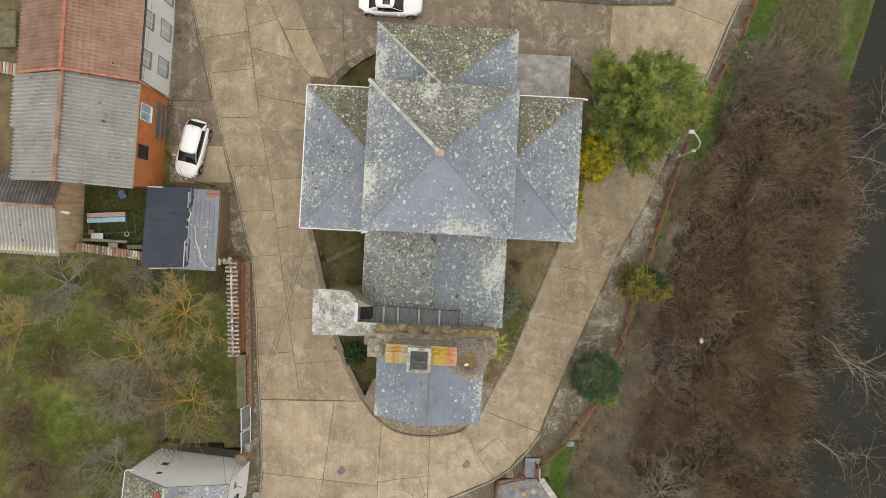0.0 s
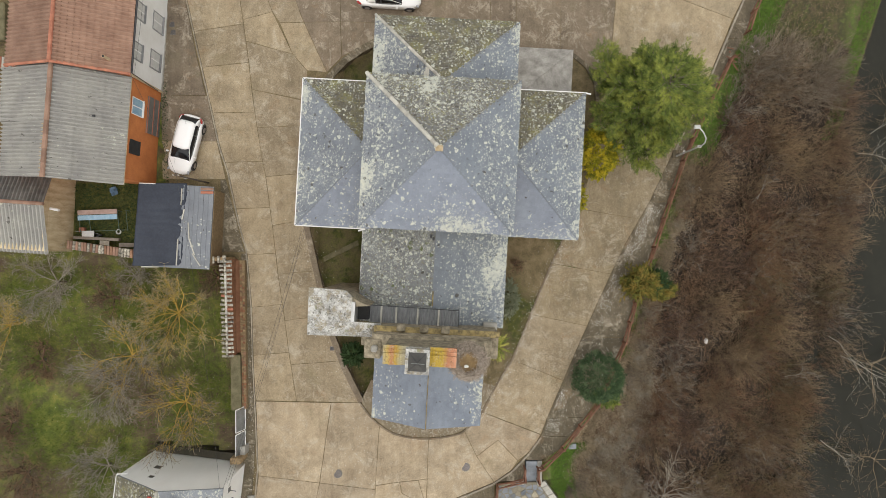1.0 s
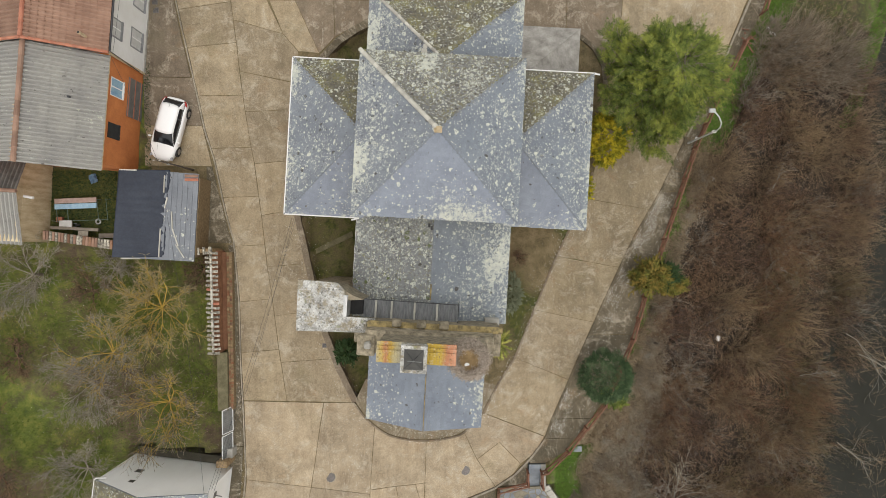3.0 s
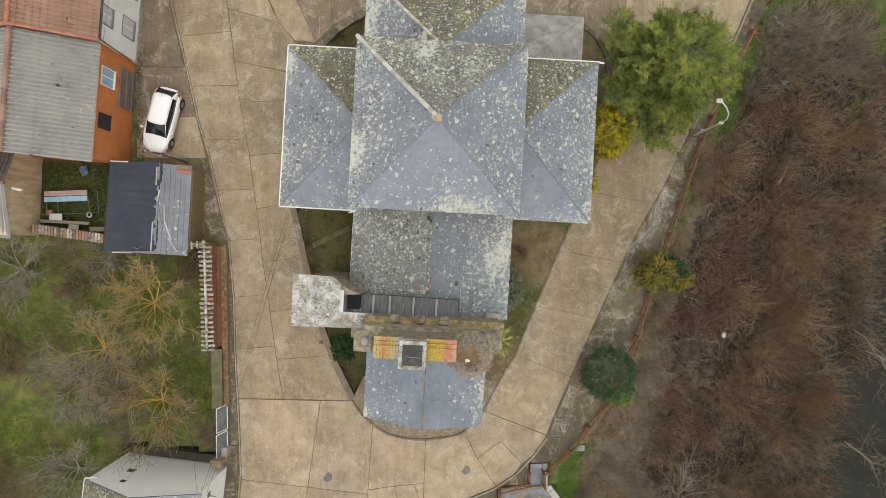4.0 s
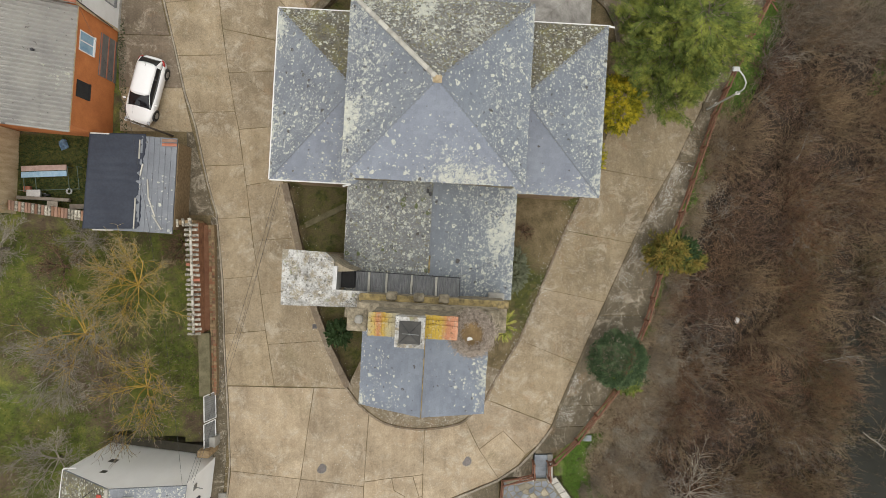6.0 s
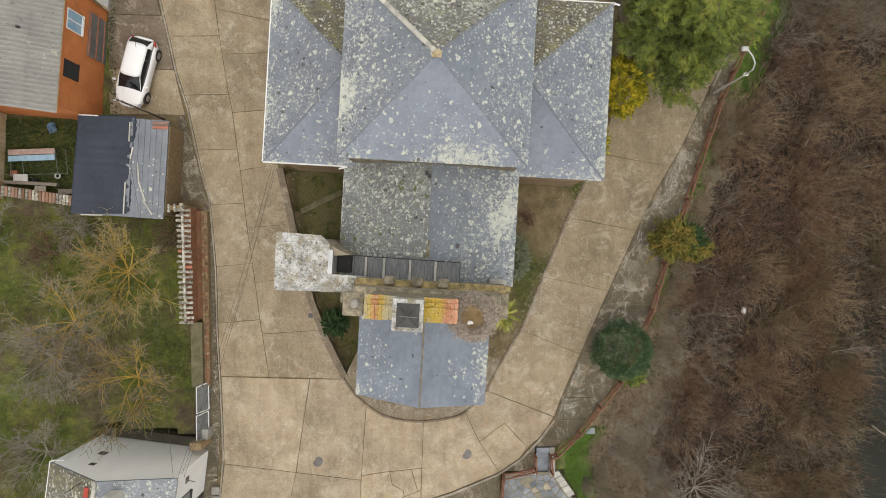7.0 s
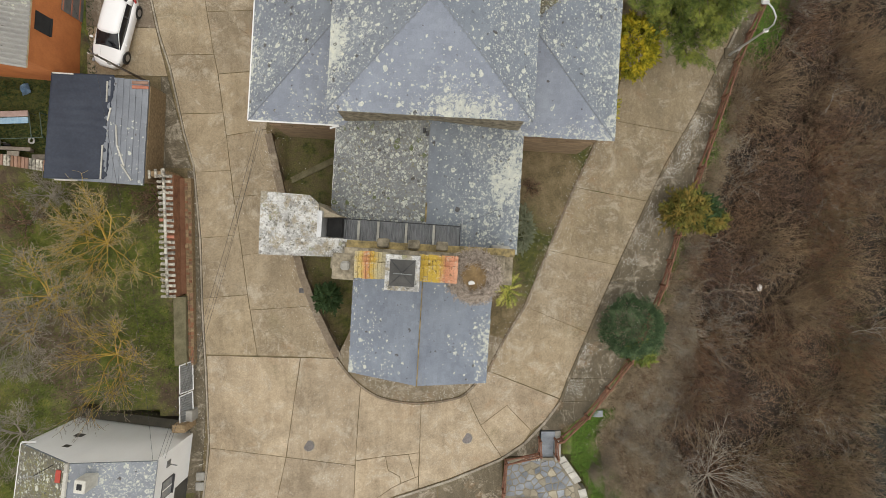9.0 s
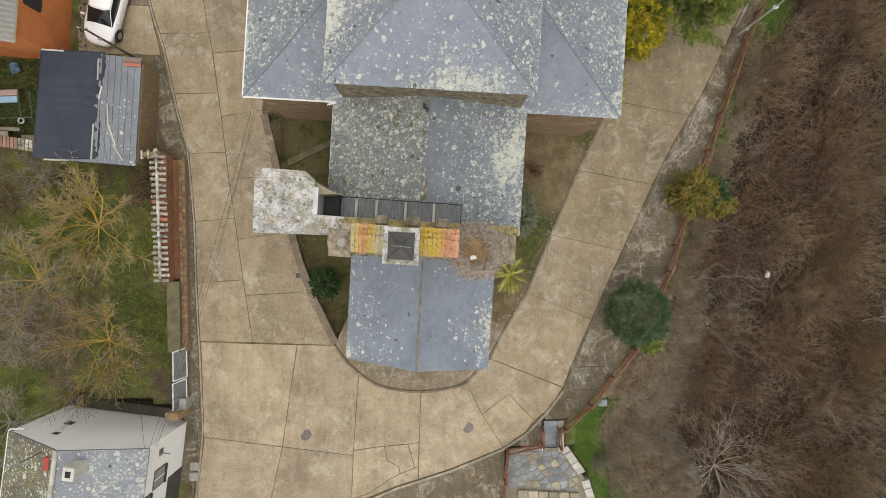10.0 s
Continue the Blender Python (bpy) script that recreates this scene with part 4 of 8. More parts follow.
def tiled(name, poly, material, parent, pitch=0.25, row=0.36, amp=0.06):
    """Clay tiles: every course is a wavy strip whose lower edge rides on the course beneath."""
    a, b, c, d = (Vector(p) for p in poly)
    n = (b - a).cross(d - a).normalized()
    n = -n if n.z < 0 else n
    cols = max(6, round((b - a).length / pitch) * 5)
    rows = max(2, round((d - a).length / row))
    verts, faces = [], []
    for k in range(rows):
        i0 = len(verts)
        for f, up in ((k / rows, -0.02), (k / rows, 0.04), ((k + 1) / rows, 0.0)):
            for i in range(cols + 1):
                verts.append(a.lerp(b, i / cols).lerp(d.lerp(c, i / cols), f) + n * (up + amp * math.cos(math.tau * i / 5)))
        for r in range(2):
            for i in range(cols):
                j = i0 + r * (cols + 1) + i
                faces.append((j, j + 1, j + cols + 2, j + cols + 1))
    return raw(name, verts, faces, material, parent)


def ridge_tiles(parent, a, b, material, r=0.13, length=0.4):
    a, b = Vector(a), Vector(b)
    n = max(1, round((b - a).length / length))
    for i in range(n):
        part("ridge_tile", tube(bmesh.new(), a.lerp(b, i / n), a.lerp(b, (i + 1.08) / n), r, r * 0.85, 8), material, parent)


def gable_deck(x0, x1, y0, y1, eave, topz):
    xm, d = (x0 + x1) / 2, bmesh.new()
    roof_face(d, [(x0, y1, eave), (x0, y0, eave), (xm, y0, topz), (xm, y1, topz)])
    roof_face(d, [(x1, y0, eave), (x1, y1, eave), (xm, y1, topz), (xm, y0, topz)])
    bmesh.ops.recalc_face_normals(d, faces=d.faces)
    return d


BRICKS = []
# ---- the church ----
church = thing("church", pose(-0.24, 5.52, 0, 0, 0, -3.2), "stone church with lichened slate roofs and a bell gable", "church")
GROUND_Z = -2.2
U, VS, VN, EAVE = 8.95, -4.33, 4.98, 6.2
CU, CS, CN, CE, APEX = 4.46, -4.34, 4.54, 9.6, 11.75


def wall(a, b, mat=None, name="wall", label="", bevel=0.0):
    return part(name, boxed(a, b, bevel=bevel), mat or STONE, church, label)


wall((-U + 0.35, VS + 0.35, GROUND_Z), (U - 0.35, VN - 0.35, EAVE - 0.05))
wall((-CU + 0.25, CS + 0.22, 5.0), (CU - 0.25, CN - 0.25, CE - 0.03), ASHLAR)
wall((-CU + 0.12, CS + 0.1, CE - 0.3), (CU - 0.12, CS + 0.24, CE - 0.13), ASHLAR, "cornice")
ym, run = (VS + VN) / 2, (VN - VS) / 2
top = EAVE + 0.47 * run
slate_roof(church, [
    ([(-U, VS, EAVE), (U, VS, EAVE), (U - run, ym, top), (-U + run, ym, top)], SLATE_S),
    ([(U, VN, EAVE), (-U, VN, EAVE), (-U + run, ym, top), (U - run, ym, top)], SLATE_MOSS),
    ([(-U, VN, EAVE), (-U, VS, EAVE), (-U + run, ym, top)], SLATE),
    ([(U, VS, EAVE), (U, VN, EAVE), (U - run, ym, top)], SLATE_E)])
for su, sv in ((-1, VN), (-1, VS), (1, VN), (1, VS)):
    seam(church, (su * U, sv, EAVE + 0.01), (su * (U - run), ym, top + 0.01), 0.03, SLATE_CLEAN, "hip")
cm = (0.0, 0.05, APEX)
slate_roof(church, [
    ([(-CU, CS, CE), (CU, CS, CE), cm], SLATE_S),
    ([(CU, CN, CE), (-CU, CN, CE), cm], SLATE_N),
    ([(-CU, CN, CE), (-CU, CS, CE), cm], SLATE),
    ([(CU, CS, CE), (CU, CN, CE), cm], SLATE_E)])
mortar_hip(church, (-CU, CN, CE + 0.05), (0, 0.05, APEX + 0.06), 0.12)
for c in ((-CU, CS), (CU, CS), (CU, CN)):
    seam(church, (*c, CE + 0.01), cm, 0.03, SLATE_CLEAN, "hip")
bm = bmesh.new()
bmesh.ops.create_uvsphere(bm, u_segments=10, v_segments=6, radius=0.16, matrix=pose(0, 0.05, APEX + 0.1))
box(bm, (-0.22, -0.12, APEX - 0.05), (0.2, 0.2, APEX + 0.06), bevel=0.03)
part("finial", bm, OCHRE, church, "ochre mortar finial")
# white gutters along the transept's eaves
for a, b in (((-U, VN), (-U, VS)), ((-U, VN), (-CU, VN)), ((-U, VS), (-CU - 0.1, VS)), ((CU + 0.2, VN), (U + 0.1, VN))):
    ax, bx = Vector((*a, EAVE - 0.03)), Vector((*b, EAVE - 0.03))
    part("gutter", tube(bmesh.new(), ax, bx, 0.06, n=6), WHITE, church, "white painted gutter")
part("spout", tube(bmesh.new(), (-CU - 0.5, VS - 0.15, EAVE - 0.1), (-CU - 0.05, VS - 0.02, EAVE - 0.05), 0.05), WHITE, church)
part("spout", tube(bmesh.new(), (U, VN, EAVE - 0.05), (U + 0.35, VN - 0.03, EAVE - 0.08), 0.05), WHITE, church)
# north arm, hipped
NE_, NU, NN = 6.7, 4.52, 9.05
wall((-NU + 0.3, 3.0, GROUND_Z), (NU - 0.3, NN - 0.3, NE_ - 0.05))
nt_ = NE_ + 0.47 * NU
slate_roof(church, [
    ([(NU, NN, NE_), (-NU, NN, NE_), (0, NN - NU, nt_)], SLATE_MOSS),
    ([(-NU, NN, NE_), (-NU, 4.0, NE_), (0, 4.0, nt_), (0, NN - NU, nt_)], SLATE),
    ([(NU, 4.0, NE_), (NU, NN, NE_), (0, NN - NU, nt_), (0, 4.0, nt_)], SLATE_E)])
mortar_hip(church, (-NU, NN, NE_ + 0.05), (-0.2, NN - NU + 0.15, nt_ - 0.02), 0.09)
seam(church, (NU, NN, NE_ + 0.01), (0, NN - NU, nt_), 0.03, SLATE_CLEAN, "hip")
for dx, w in ((-1.0, 0.9), (0.15, 0.8)):
    bm = bmesh.new()
    for k in range(4):
        y = NN - NU + 0.05 + 0.24 * k - 0.1
        z = nt_ - 0.47 * max(abs(dx), 0.3 + y - (NN - NU))
        box(bm, (dx - w / 2 + 0.1 * k, y, z + 0.01), (dx + w / 2 - 0.06 * k, y + 0.22, z + 0.045))
    part("cement_patch", bm, MORTAR, church)
# nave to the south, a plain gable
SE_, SUW, SUE, SS, ST = 6.1, -4.66, 4.5, -10.15, 7.55
wall((SUW + 0.25, SS + 0.2, GROUND_Z), (SUE - 0.25, -3.5, SE_ - 0.05))
slate_roof(church, [
    ([(SUW, -4.0, SE_), (SUW, SS, SE_), (0, SS, ST), (0, -4.0, ST)], SLATE_HEAVY),
    ([(SUE, SS, SE_), (SUE, -4.0, SE_), (0, -4.0, ST), (0, SS, ST)], SLATE_PALE)])
seam(church, (0, -4.3, ST + 0.01), (0, SS + 2.2, ST + 0.01), 0.04, SLATE_CLEAN)
seam(church, (0, SS + 2.2, ST + 0.01), (0, SS + 1.3, ST + 0.01), 0.05, OCHRE_LICHEN)
part("gutter", tube(bmesh.new(), (SUW, VS, SE_ - 0.04), (SUW, -8.2, SE_ - 0.04), 0.04), WHITE, church, "white painted gutter")
for u, v in ((-0.35, -4.6), (-0.2, -4.75)):
    part("roof_vent", boxed((u, v - 0.12, ST - 0.1), (u + 0.12, v + 0.1, ST + 0.12), bevel=0.02), METAL_DARK, church)
# apse with its low roof, ending in a blunt point
AZ, AT = 3.85, 4.9
part("wall", prism(bmesh.new(), [(-3.4, -10.5), (-3.35, -16.4), (0.0, -16.9), (3.3, -16.4), (3.35, -10.5)], GROUND_Z, AZ), STONE, church)
apse_w = [(-3.72, -11.0, AZ), (-3.70, -16.85, AZ), (-0.05, -17.15, AT), (-0.05, -11.0, AT)]
apse_e = [(3.55, -17.02, AZ), (3.62, -11.0, AZ), (-0.05, -11.0, AT), (-0.05, -17.15, AT)]
bm = bmesh.new()
roof_face(bm, apse_w)
roof_face(bm, apse_e)
bmesh.ops.recalc_face_normals(bm, faces=bm.faces)
apse_roof = part("roof", bm, SLATE_CLEAN, church)
slates("slating", apse_w, SLATE_APSE, apse_roof)
slates("slating", apse_e, SLATE_APSE, apse_roof)
seam(church, (-0.05, -11.2, AT + 0.01), (-0.05, -17.2, AT + 0.01), 0.03, OCHRE_LICHEN)
# annex to the north-east, a cement hip
wall((4.0, 4.6, GROUND_Z), (8.3, 8.3, 3.6), CEMENT_TAN)
bm = bmesh.new()
roof_face(bm, [(8.52, 8.55, 3.7), (4.3, 8.55, 3.7), (4.3, 5.0, 5.7), (5.0, 5.0, 5.7)])
roof_face(bm, [(8.52, 4.9, 3.7), (8.52, 8.55, 3.7), (5.0, 5.0, 5.7), (5.0, 4.9, 5.7)])
bmesh.ops.recalc_face_normals(bm, faces=bm.faces)
annex_roof = part("roof", bm, ANNEX, church, "grey cement hip roof")
part("hip", tube(bmesh.new(), (8.5, 8.53, 3.72), (5.0, 5.0, 5.72), 0.035, n=6), ANNEX, annex_roof)
# stair turret with a flat cement roof
part("wall", prism(bmesh.new(), [(-6.9, -8.2), (-5.1, -8.2), (-4.2, -8.7), (-3.6, -8.9), (-4.6, -9.0), (-4.6, -10.5), (-6.9, -10.5)], GROUND_Z, 9.2), ASHLAR, church)
part("roof", prism(bmesh.new(), [(-7.15, -8.0), (-5.05, -8.05), (-4.6, -8.4), (-4.55, -9.85), (-7.1, -10.75)], 9.15, 9.42), CEMENT_ROOF, church, "lichen-stained cement slab roof")
part("roof", prism(bmesh.new(), [(-7.1, -10.75), (-4.55, -9.85), (-2.9, -9.87), (-2.9, -10.65)], 9.1, 9.38), CEMENT_ROOF, church, "lichen-stained cement slab roof")
part("jamb", boxed((-4.62, -9.85, 7.9), (-4.42, -8.7, 9.48)), METAL_PALE, church, "whitewashed door jamb")
part("doorway", boxed((-4.4, -9.8, 7.2), (-3.75, -8.9, 8.3)), DARK, church)
# roof walk beside the bell gable: dark sheets held by pale battens, with a rail
walk_deck = corrugated("roof_walk", [(-3.75, -10.0, 7.72), (1.6, -10.15, 7.72), (1.6, -9.0, 7.66), (-3.75, -8.95, 7.66)], SHEET_DARK, church, 0.1, 0.012, 1)
for u in (-3.05, -2.15, -0.85, 0.42):
    part("batten", boxed((u - 0.055, -10.05, 7.74), (u + 0.055, -8.98, 7.82)), MORTAR, walk_deck, "pale cement batten")
for a, b in (((-4.2, -8.93), (1.62, -9.0)), ((1.62, -9.0), (1.62, -10.1))):
    part("rail", tube(bmesh.new(), (*a, 8.15), (*b, 8.15), 0.025), METAL_DARK, walk_deck)
for u in (-4.0, -2.6, -1.2, 0.2, 1.62):
    part("rail_post", tube(bmesh.new(), (u, -8.97, 7.2), (u, -8.97, 8.15), 0.022), METAL_DARK, walk_deck)
# bell gable
wall((-3.3, -10.0, GROUND_Z), (3.9, -11.45, 9.9), ASHLAR, "bell_gable")
wall((-3.05, -10.2, 9.9), (3.4, -11.35, 11.4), ASHLAR, "bell_gable")
wall((-2.15, -10.35, 11.4), (1.48, -11.15, 14.2), ASHLAR, "bell_gable")
wall((1.48, -10.3, 11.4), (2.9, -11.2, 13.3), ASHLAR, "bell_gable")
wall((-3.2, -9.9, 9.85), (3.95, -10.25, 10.1), OCHRE_LICHEN, "cornice", bevel=0.04)
for u in (-1.9, -0.6, 0.6):
    wall((u, -9.75, 9.6), (u + 0.5, -10.15, 10.35), ASHLAR, "stone_block", bevel=0.06)
wall((3.2, -9.75, 6.4), (4.05, -11.4, 7.1), RENDER_GREY, "stone_block", bevel=0.05)
wall((-3.5, -10.45, 11.2), (-2.6, -11.5, 11.55), ASHLAR, "stone_block", bevel=0.05)
wall((-3.1, -10.75, 11.55), (-2.75, -11.1, 12.0), RENDER_GREY, "pinnacle", bevel=0.08)
wall((-4.0, -10.6, 8.9), (-3.4, -11.2, 9.2), ASHLAR, "stone_block", bevel=0.05)
for u0, u1 in ((-2.2, -0.95), (0.1, 1.45)):
    n, courses = 9, 5
    for i in range(n):
        for r in range(courses):
            a, b = u0 + (u1 - u0) * i / n, u0 + (u1 - u0) * (i + 0.96) / n
            v = -10.27 - r * 0.19
            z = 14.5 - abs(r - 2) * 0.05 + random.uniform(-0.018, 0.018)
            dv = random.uniform(-0.012, 0.012)
            part("coping_tile", prism(bmesh.new(), [(a, v + dv), (b, v + dv), (b, v + dv - 0.2), (a, v + dv - 0.2)], z - 0.1, lambda x, y, z=z, v=v: z + 0.12 * (y - v)), GABLE_TILE, church)
cap = wall((-1.06, -10.33, 14.1), (0.13, -11.56, 14.9), CEMENT_ROOF, "cap", "pale stone cap with a dark pyramid")
bm = bmesh.new()
rim = [(-0.9, -10.49), (-0.03, -10.49), (-0.03, -11.4), (-0.9, -11.4)]
vs = [bm.verts.new((*p, 14.93)) for p in rim]
peak = bm.verts.new((-0.46, -10.94, 15.2))
for i in range(4):
    bm.faces.new((vs[i], vs[(i + 1) % 4], peak))
bm.faces.new(vs)
bmesh.ops.recalc_face_normals(bm, faces=bm.faces)
part("pyramid", bm, DARK_PANEL, cap)
for p in rim:
    part("hip", tube(bmesh.new(), (*p, 14.94), (-0.46, -10.94, 15.21), 0.012, n=4), METAL_DARK, cap)
part("vane", tube(bmesh.new(), (-0.75, -10.95, 15.28), (-0.1, -10.97, 15.3), 0.015, n=4), METAL, cap)
part("vane", tube(bmesh.new(), (-0.46, -10.94, 15.15), (-0.46, -10.94, 15.45), 0.02, n=5), METAL, cap)
# stone courses along the visible south walls
for u0, u1, v in ((-U + 0.33, -4.4, VS + 0.33), (4.2, U - 0.33, VS + 0.33)):
    for k in range(9):
        z0 = 5.95 - 0.36 * (k + 1)
        u = u0
        while u < u1 - 0.15:
            w = min(random.uniform(0.45, 0.95), u1 - u)
            part("stone", boxed((u, v - random.uniform(0.015, 0.05), z0 + 0.012), (u + w - 0.02, v + 0.1, z0 + 0.35)), STONE, church)
            u += w


# ---- the long house: white part with a tiled roof, orange part with a corrugated one ----
house = thing("house", pose(-19.9, 11.3, 0, 0, 0, -4.3), "long house, half white and tiled, half orange and corrugated", "house")


def triangle_wall(a, b, c, thick):
    """A gable triangle, made thick towards +y."""
    d = bmesh.new()
    g = [d.verts.new((p[0], p[1] + s, p[2])) for s in (0.0, thick) for p in (a, b, c)]
    for f in ((0, 1, 2), (5, 4, 3), (0, 3, 4, 1), (1, 4, 5, 2), (2, 5, 3, 0)):
        d.faces.new([g[i] for i in f])
    bmesh.ops.recalc_face_normals(d, faces=d.faces)
    return d


def side_window(parent, y0, y1, z0, z1, frame_mat, glass_mat, x=0.0, surround=0.14, bars=1):
    """A window in a wall that faces +x: surround, frame, pane."""
    w = part("window", boxed((x - 0.06, y0 - surround, z0 - surround), (x + 0.025, y1 + surround, z1 + surround)), frame_mat, parent)
    part("pane", boxed((x - 0.02, y0, z0), (x + 0.032, y1, z1)), glass_mat, w)
    for i in range(bars):
        ym_ = y0 + (y1 - y0) * (i + 1) / (bars + 1)
        part("glazing_bar", boxed((x, ym_ - 0.03, z0), (x + 0.045, ym_ + 0.03, z1)), WHITE, w)
    part("sill", boxed((x - 0.02, y0 - surround, z0 - surround - 0.05), (x + 0.12, y1 + surround, z0 - surround + 0.02)), frame_mat, w)
    return w


part("wall", boxed((-7.4, 0, -0.5), (0, 9.6, 6.5)), WHITE, house, "white painted wall")
part("wall", boxed((-7.6, -6.6, -0.5), (-0.1, -0.004, 5.9)), ORANGE, house, "orange rendered wall")
for y, zz, x0, x1, t, m in ((9.4, 6.49, -7.4, 0, 8.15, WHITE), (0.02, 6.49, -7.4, 0, 8.15, WHITE), (-6.58, 5.89, -7.6, -0.1, 7.6, ORANGE)):
    part("gable", triangle_wall((x0, y, zz), (x1, y, zz), ((x0 + x1) / 2, y, t), 0.18), m, house)
part("plinth", boxed((-0.02, 0.02, -0.5), (0.05, 9.58, 2.0)), RENDER_GREY, house, "grey cement plinth")
for y in (1.15, 3.75, 6.3):
    side_window(house, y, y + 1.0, 5.05, 6.1, TRIM_GREY, WINDOW_PALE, 0.0, 0.09)
    side_window(house, y + 0.1, y + 1.2, 2.6, 3.75, TRIM_GREY, WINDOW_PALE, 0.0, 0.09)
side_window(house, -2.3, -1.3, 4.2, 5.4, WHITE, WINDOW_BLUE, -0.1, 0.06, 1)
side_window(house, -4.9, -4.0, 4.3, 5.4, DARK, DARK, -0.1, 0.02, 0)
door = part("door", boxed((-0.15, -3.2, 1.2), (-0.06, -0.7, 3.5)), DOOR_GREY, house, "grey metal door with red rails")
for z in (1.25, 1.95, 2.65, 3.38):
    part("door_rail", boxed((-0.07, -3.2, z), (-0.035, -0.7, z + 0.09)), TILE_RED, door)
part("band", boxed((-0.05, -0.08, 1.0), (0.03, 0.06, 6.4)), OCHRE, house, "pale band between the two fronts")
part("cable", tube(bmesh.new(), (0.06, 0.1, 6.3), (0.06, -0.1, 2.6), 0.03), METAL_DARK, house)
E0, T0 = 6.55, 8.3
tile_roof = part("roof", gable_deck(-7.6, 0.2, -0.1, 9.7, E0, T0), BRICK, house)
tiled("tiling", [(0.25, -0.1, E0 + 0.03), (0.25, 9.7, E0 + 0.03), (-3.7, 9.7, T0 + 0.03), (-3.7, -0.1, T0 + 0.03)], TILE, tile_roof)["kind"] = "stuff"
tiled("tiling", [(-7.65, 9.7, E0 + 0.03), (-7.65, -0.1, E0 + 0.03), (-3.7, -0.1, T0 + 0.03), (-3.7, 9.7, T0 + 0.03)], TILE, tile_roof)["kind"] = "stuff"
ridge_tiles(tile_roof, (-3.7, -0.1, T0 + 0.06), (-3.7, 9.7, T0 + 0.06), TILE_RED)
ridge_tiles(tile_roof, (-3.7, -0.12, T0 + 0.03), (0.25, -0.12, E0 + 0.04), TILE_RED, 0.1, 0.36)
ridge_tiles(tile_roof, (-7.65, -0.12, E0 + 0.04), (-3.7, -0.12, T0 + 0.03), TILE_RED, 0.1, 0.36)
part("flue", tube(bmesh.new(), (-0.85, 0.55, 6.9), (-0.85, 0.55, 7.75), 0.09, n=10), OCHRE, tile_roof, "ochre clay flue pipe")
part("flue_mouth", tube(bmesh.new(), (-0.85, 0.55, 7.74), (-0.85, 0.55, 7.76), 0.07, n=10), DARK, tile_roof)
part("gutter", tube(bmesh.new(), (0.3, 0, E0 - 0.03), (0.3, 9.7, E0 - 0.03), 0.06), METAL_DARK, tile_roof)
E1, T1 = 5.98, 7.82
cor_roof = part("roof", gable_deck(-7.85, -0.02, -7.0, -0.12, E1 - 0.06, T1 - 0.06), OCHRE, house)
for y0, y1 in ((-7.05, -3.6), (-3.62, -0.14)):
    corrugated("roof_sheet", [(0.03, y0, E1), (0.03, y1, E1), (-3.9, y1, T1), (-3.9, y0, T1)], FIBRO, cor_roof, 0.25, 0.08, 3)
    corrugated("roof_sheet", [(-8.0 if y0 < -4 else -8.3, y1, E1), (-8.0 if y0 < -4 else -8.3, y0, E1), (-3.9, y0, T1), (-3.9, y1, T1)], FIBRO, cor_roof, 0.25, 0.08, 3)
ridge_tiles(cor_roof, (-3.9, -7.05, T1 + 0.04), (-3.9, -0.14, T1 + 0.04), TILE, 0.16, 0.9)
part("vent", boxed((-1.75, -3.0, 6.75), (-1.62, -2.9, 6.93)), METAL_DARK, cor_roof)

# ---- the strip west of the long house ----
west_wall = thing("garden_wall", pose(0, 0, 0), "low wall with pinkish clay coping behind the long house", "wall")
part("wall", prism(bmesh.new(), [(-35.0, 13.55), (-28.6, 12.5), (-28.55, 12.9), (-34.95, 13.95)], 0.5, 3.3), RED_RENDER, west_wall)
for i in range(26):
    x, y = -34.8 + 0.24 * i, 13.72 - 0.04 * i
    part("coping_tile", tube(bmesh.new(), (x - 0.06, y - 0.38, 3.3), (x + 0.06, y + 0.38, 3.42), 0.11, 0.095, 7), random.choice((TILE_RED, TILE, MORTAR)), west_wall)
for x0, x1, y0, y1 in ((-31.6, -30.2, 14.6, 17.2), (-34.5, -32.0, 15.0, 18.5)):
    tagged(link("stone_slab", boxed((x0, y0, level(x0, y0) - 0.1), (x1, y1, level(x0, y0) + 0.35), bevel=0.05), MOSSY), "mossy grey stone slab on bare brown earth", "slab", "stone slabs")

# ---- low ochre barn behind the yard ----
barn = thing("barn", pose(-26.1, 2.6, 0, 0, 0, -4.0), "low ochre barn with corrugated fibre-cement roof", "barn")
part("wall", boxed((-9.0, -2.55, -0.5), (0, 2.5, 4.55)), OCHRE, barn)
bm = bmesh.new()
gv = [bm.verts.new((x, y, z)) for x in (-0.2, -0.01) for y, z in ((-2.55, 4.5), (2.5, 4.5), (0.55, 5.22))]
for f in ((0, 1, 2), (5, 4, 3), (0, 3, 4, 1), (1, 4, 5, 2), (2, 5, 3, 0)):
    bm.faces.new([gv[i] for i in f])
bmesh.ops.recalc_face_normals(bm, faces=bm.faces)
part("gable", bm, OCHRE, barn)
corrugated("roof_sheet", [(0.12, 2.75, 4.5), (-9, 2.75, 4.5), (-9, 0.55, 5.35), (0.12, 0.55, 5.35)], FIBRO_DARK, barn, 0.25, 0.075, 2)
corrugated("roof_sheet", [(-9, -2.75, 4.45), (0.12, -2.75, 4.45), (0.12, 0.55, 5.35), (-9, 0.55, 5.35)], FIBRO, barn, 0.25, 0.08, 2)
ridge_tiles(barn, (-9, 0.55, 5.38), (0.12, 0.55, 5.38), TILE, 0.13, 0.4)
part("flue", tube(bmesh.new(), (0.1, 0.3, 4.6), (0.75, 0.22, 4.7), 0.09, n=10), WHITE, barn, "white flue pipe from the gable")

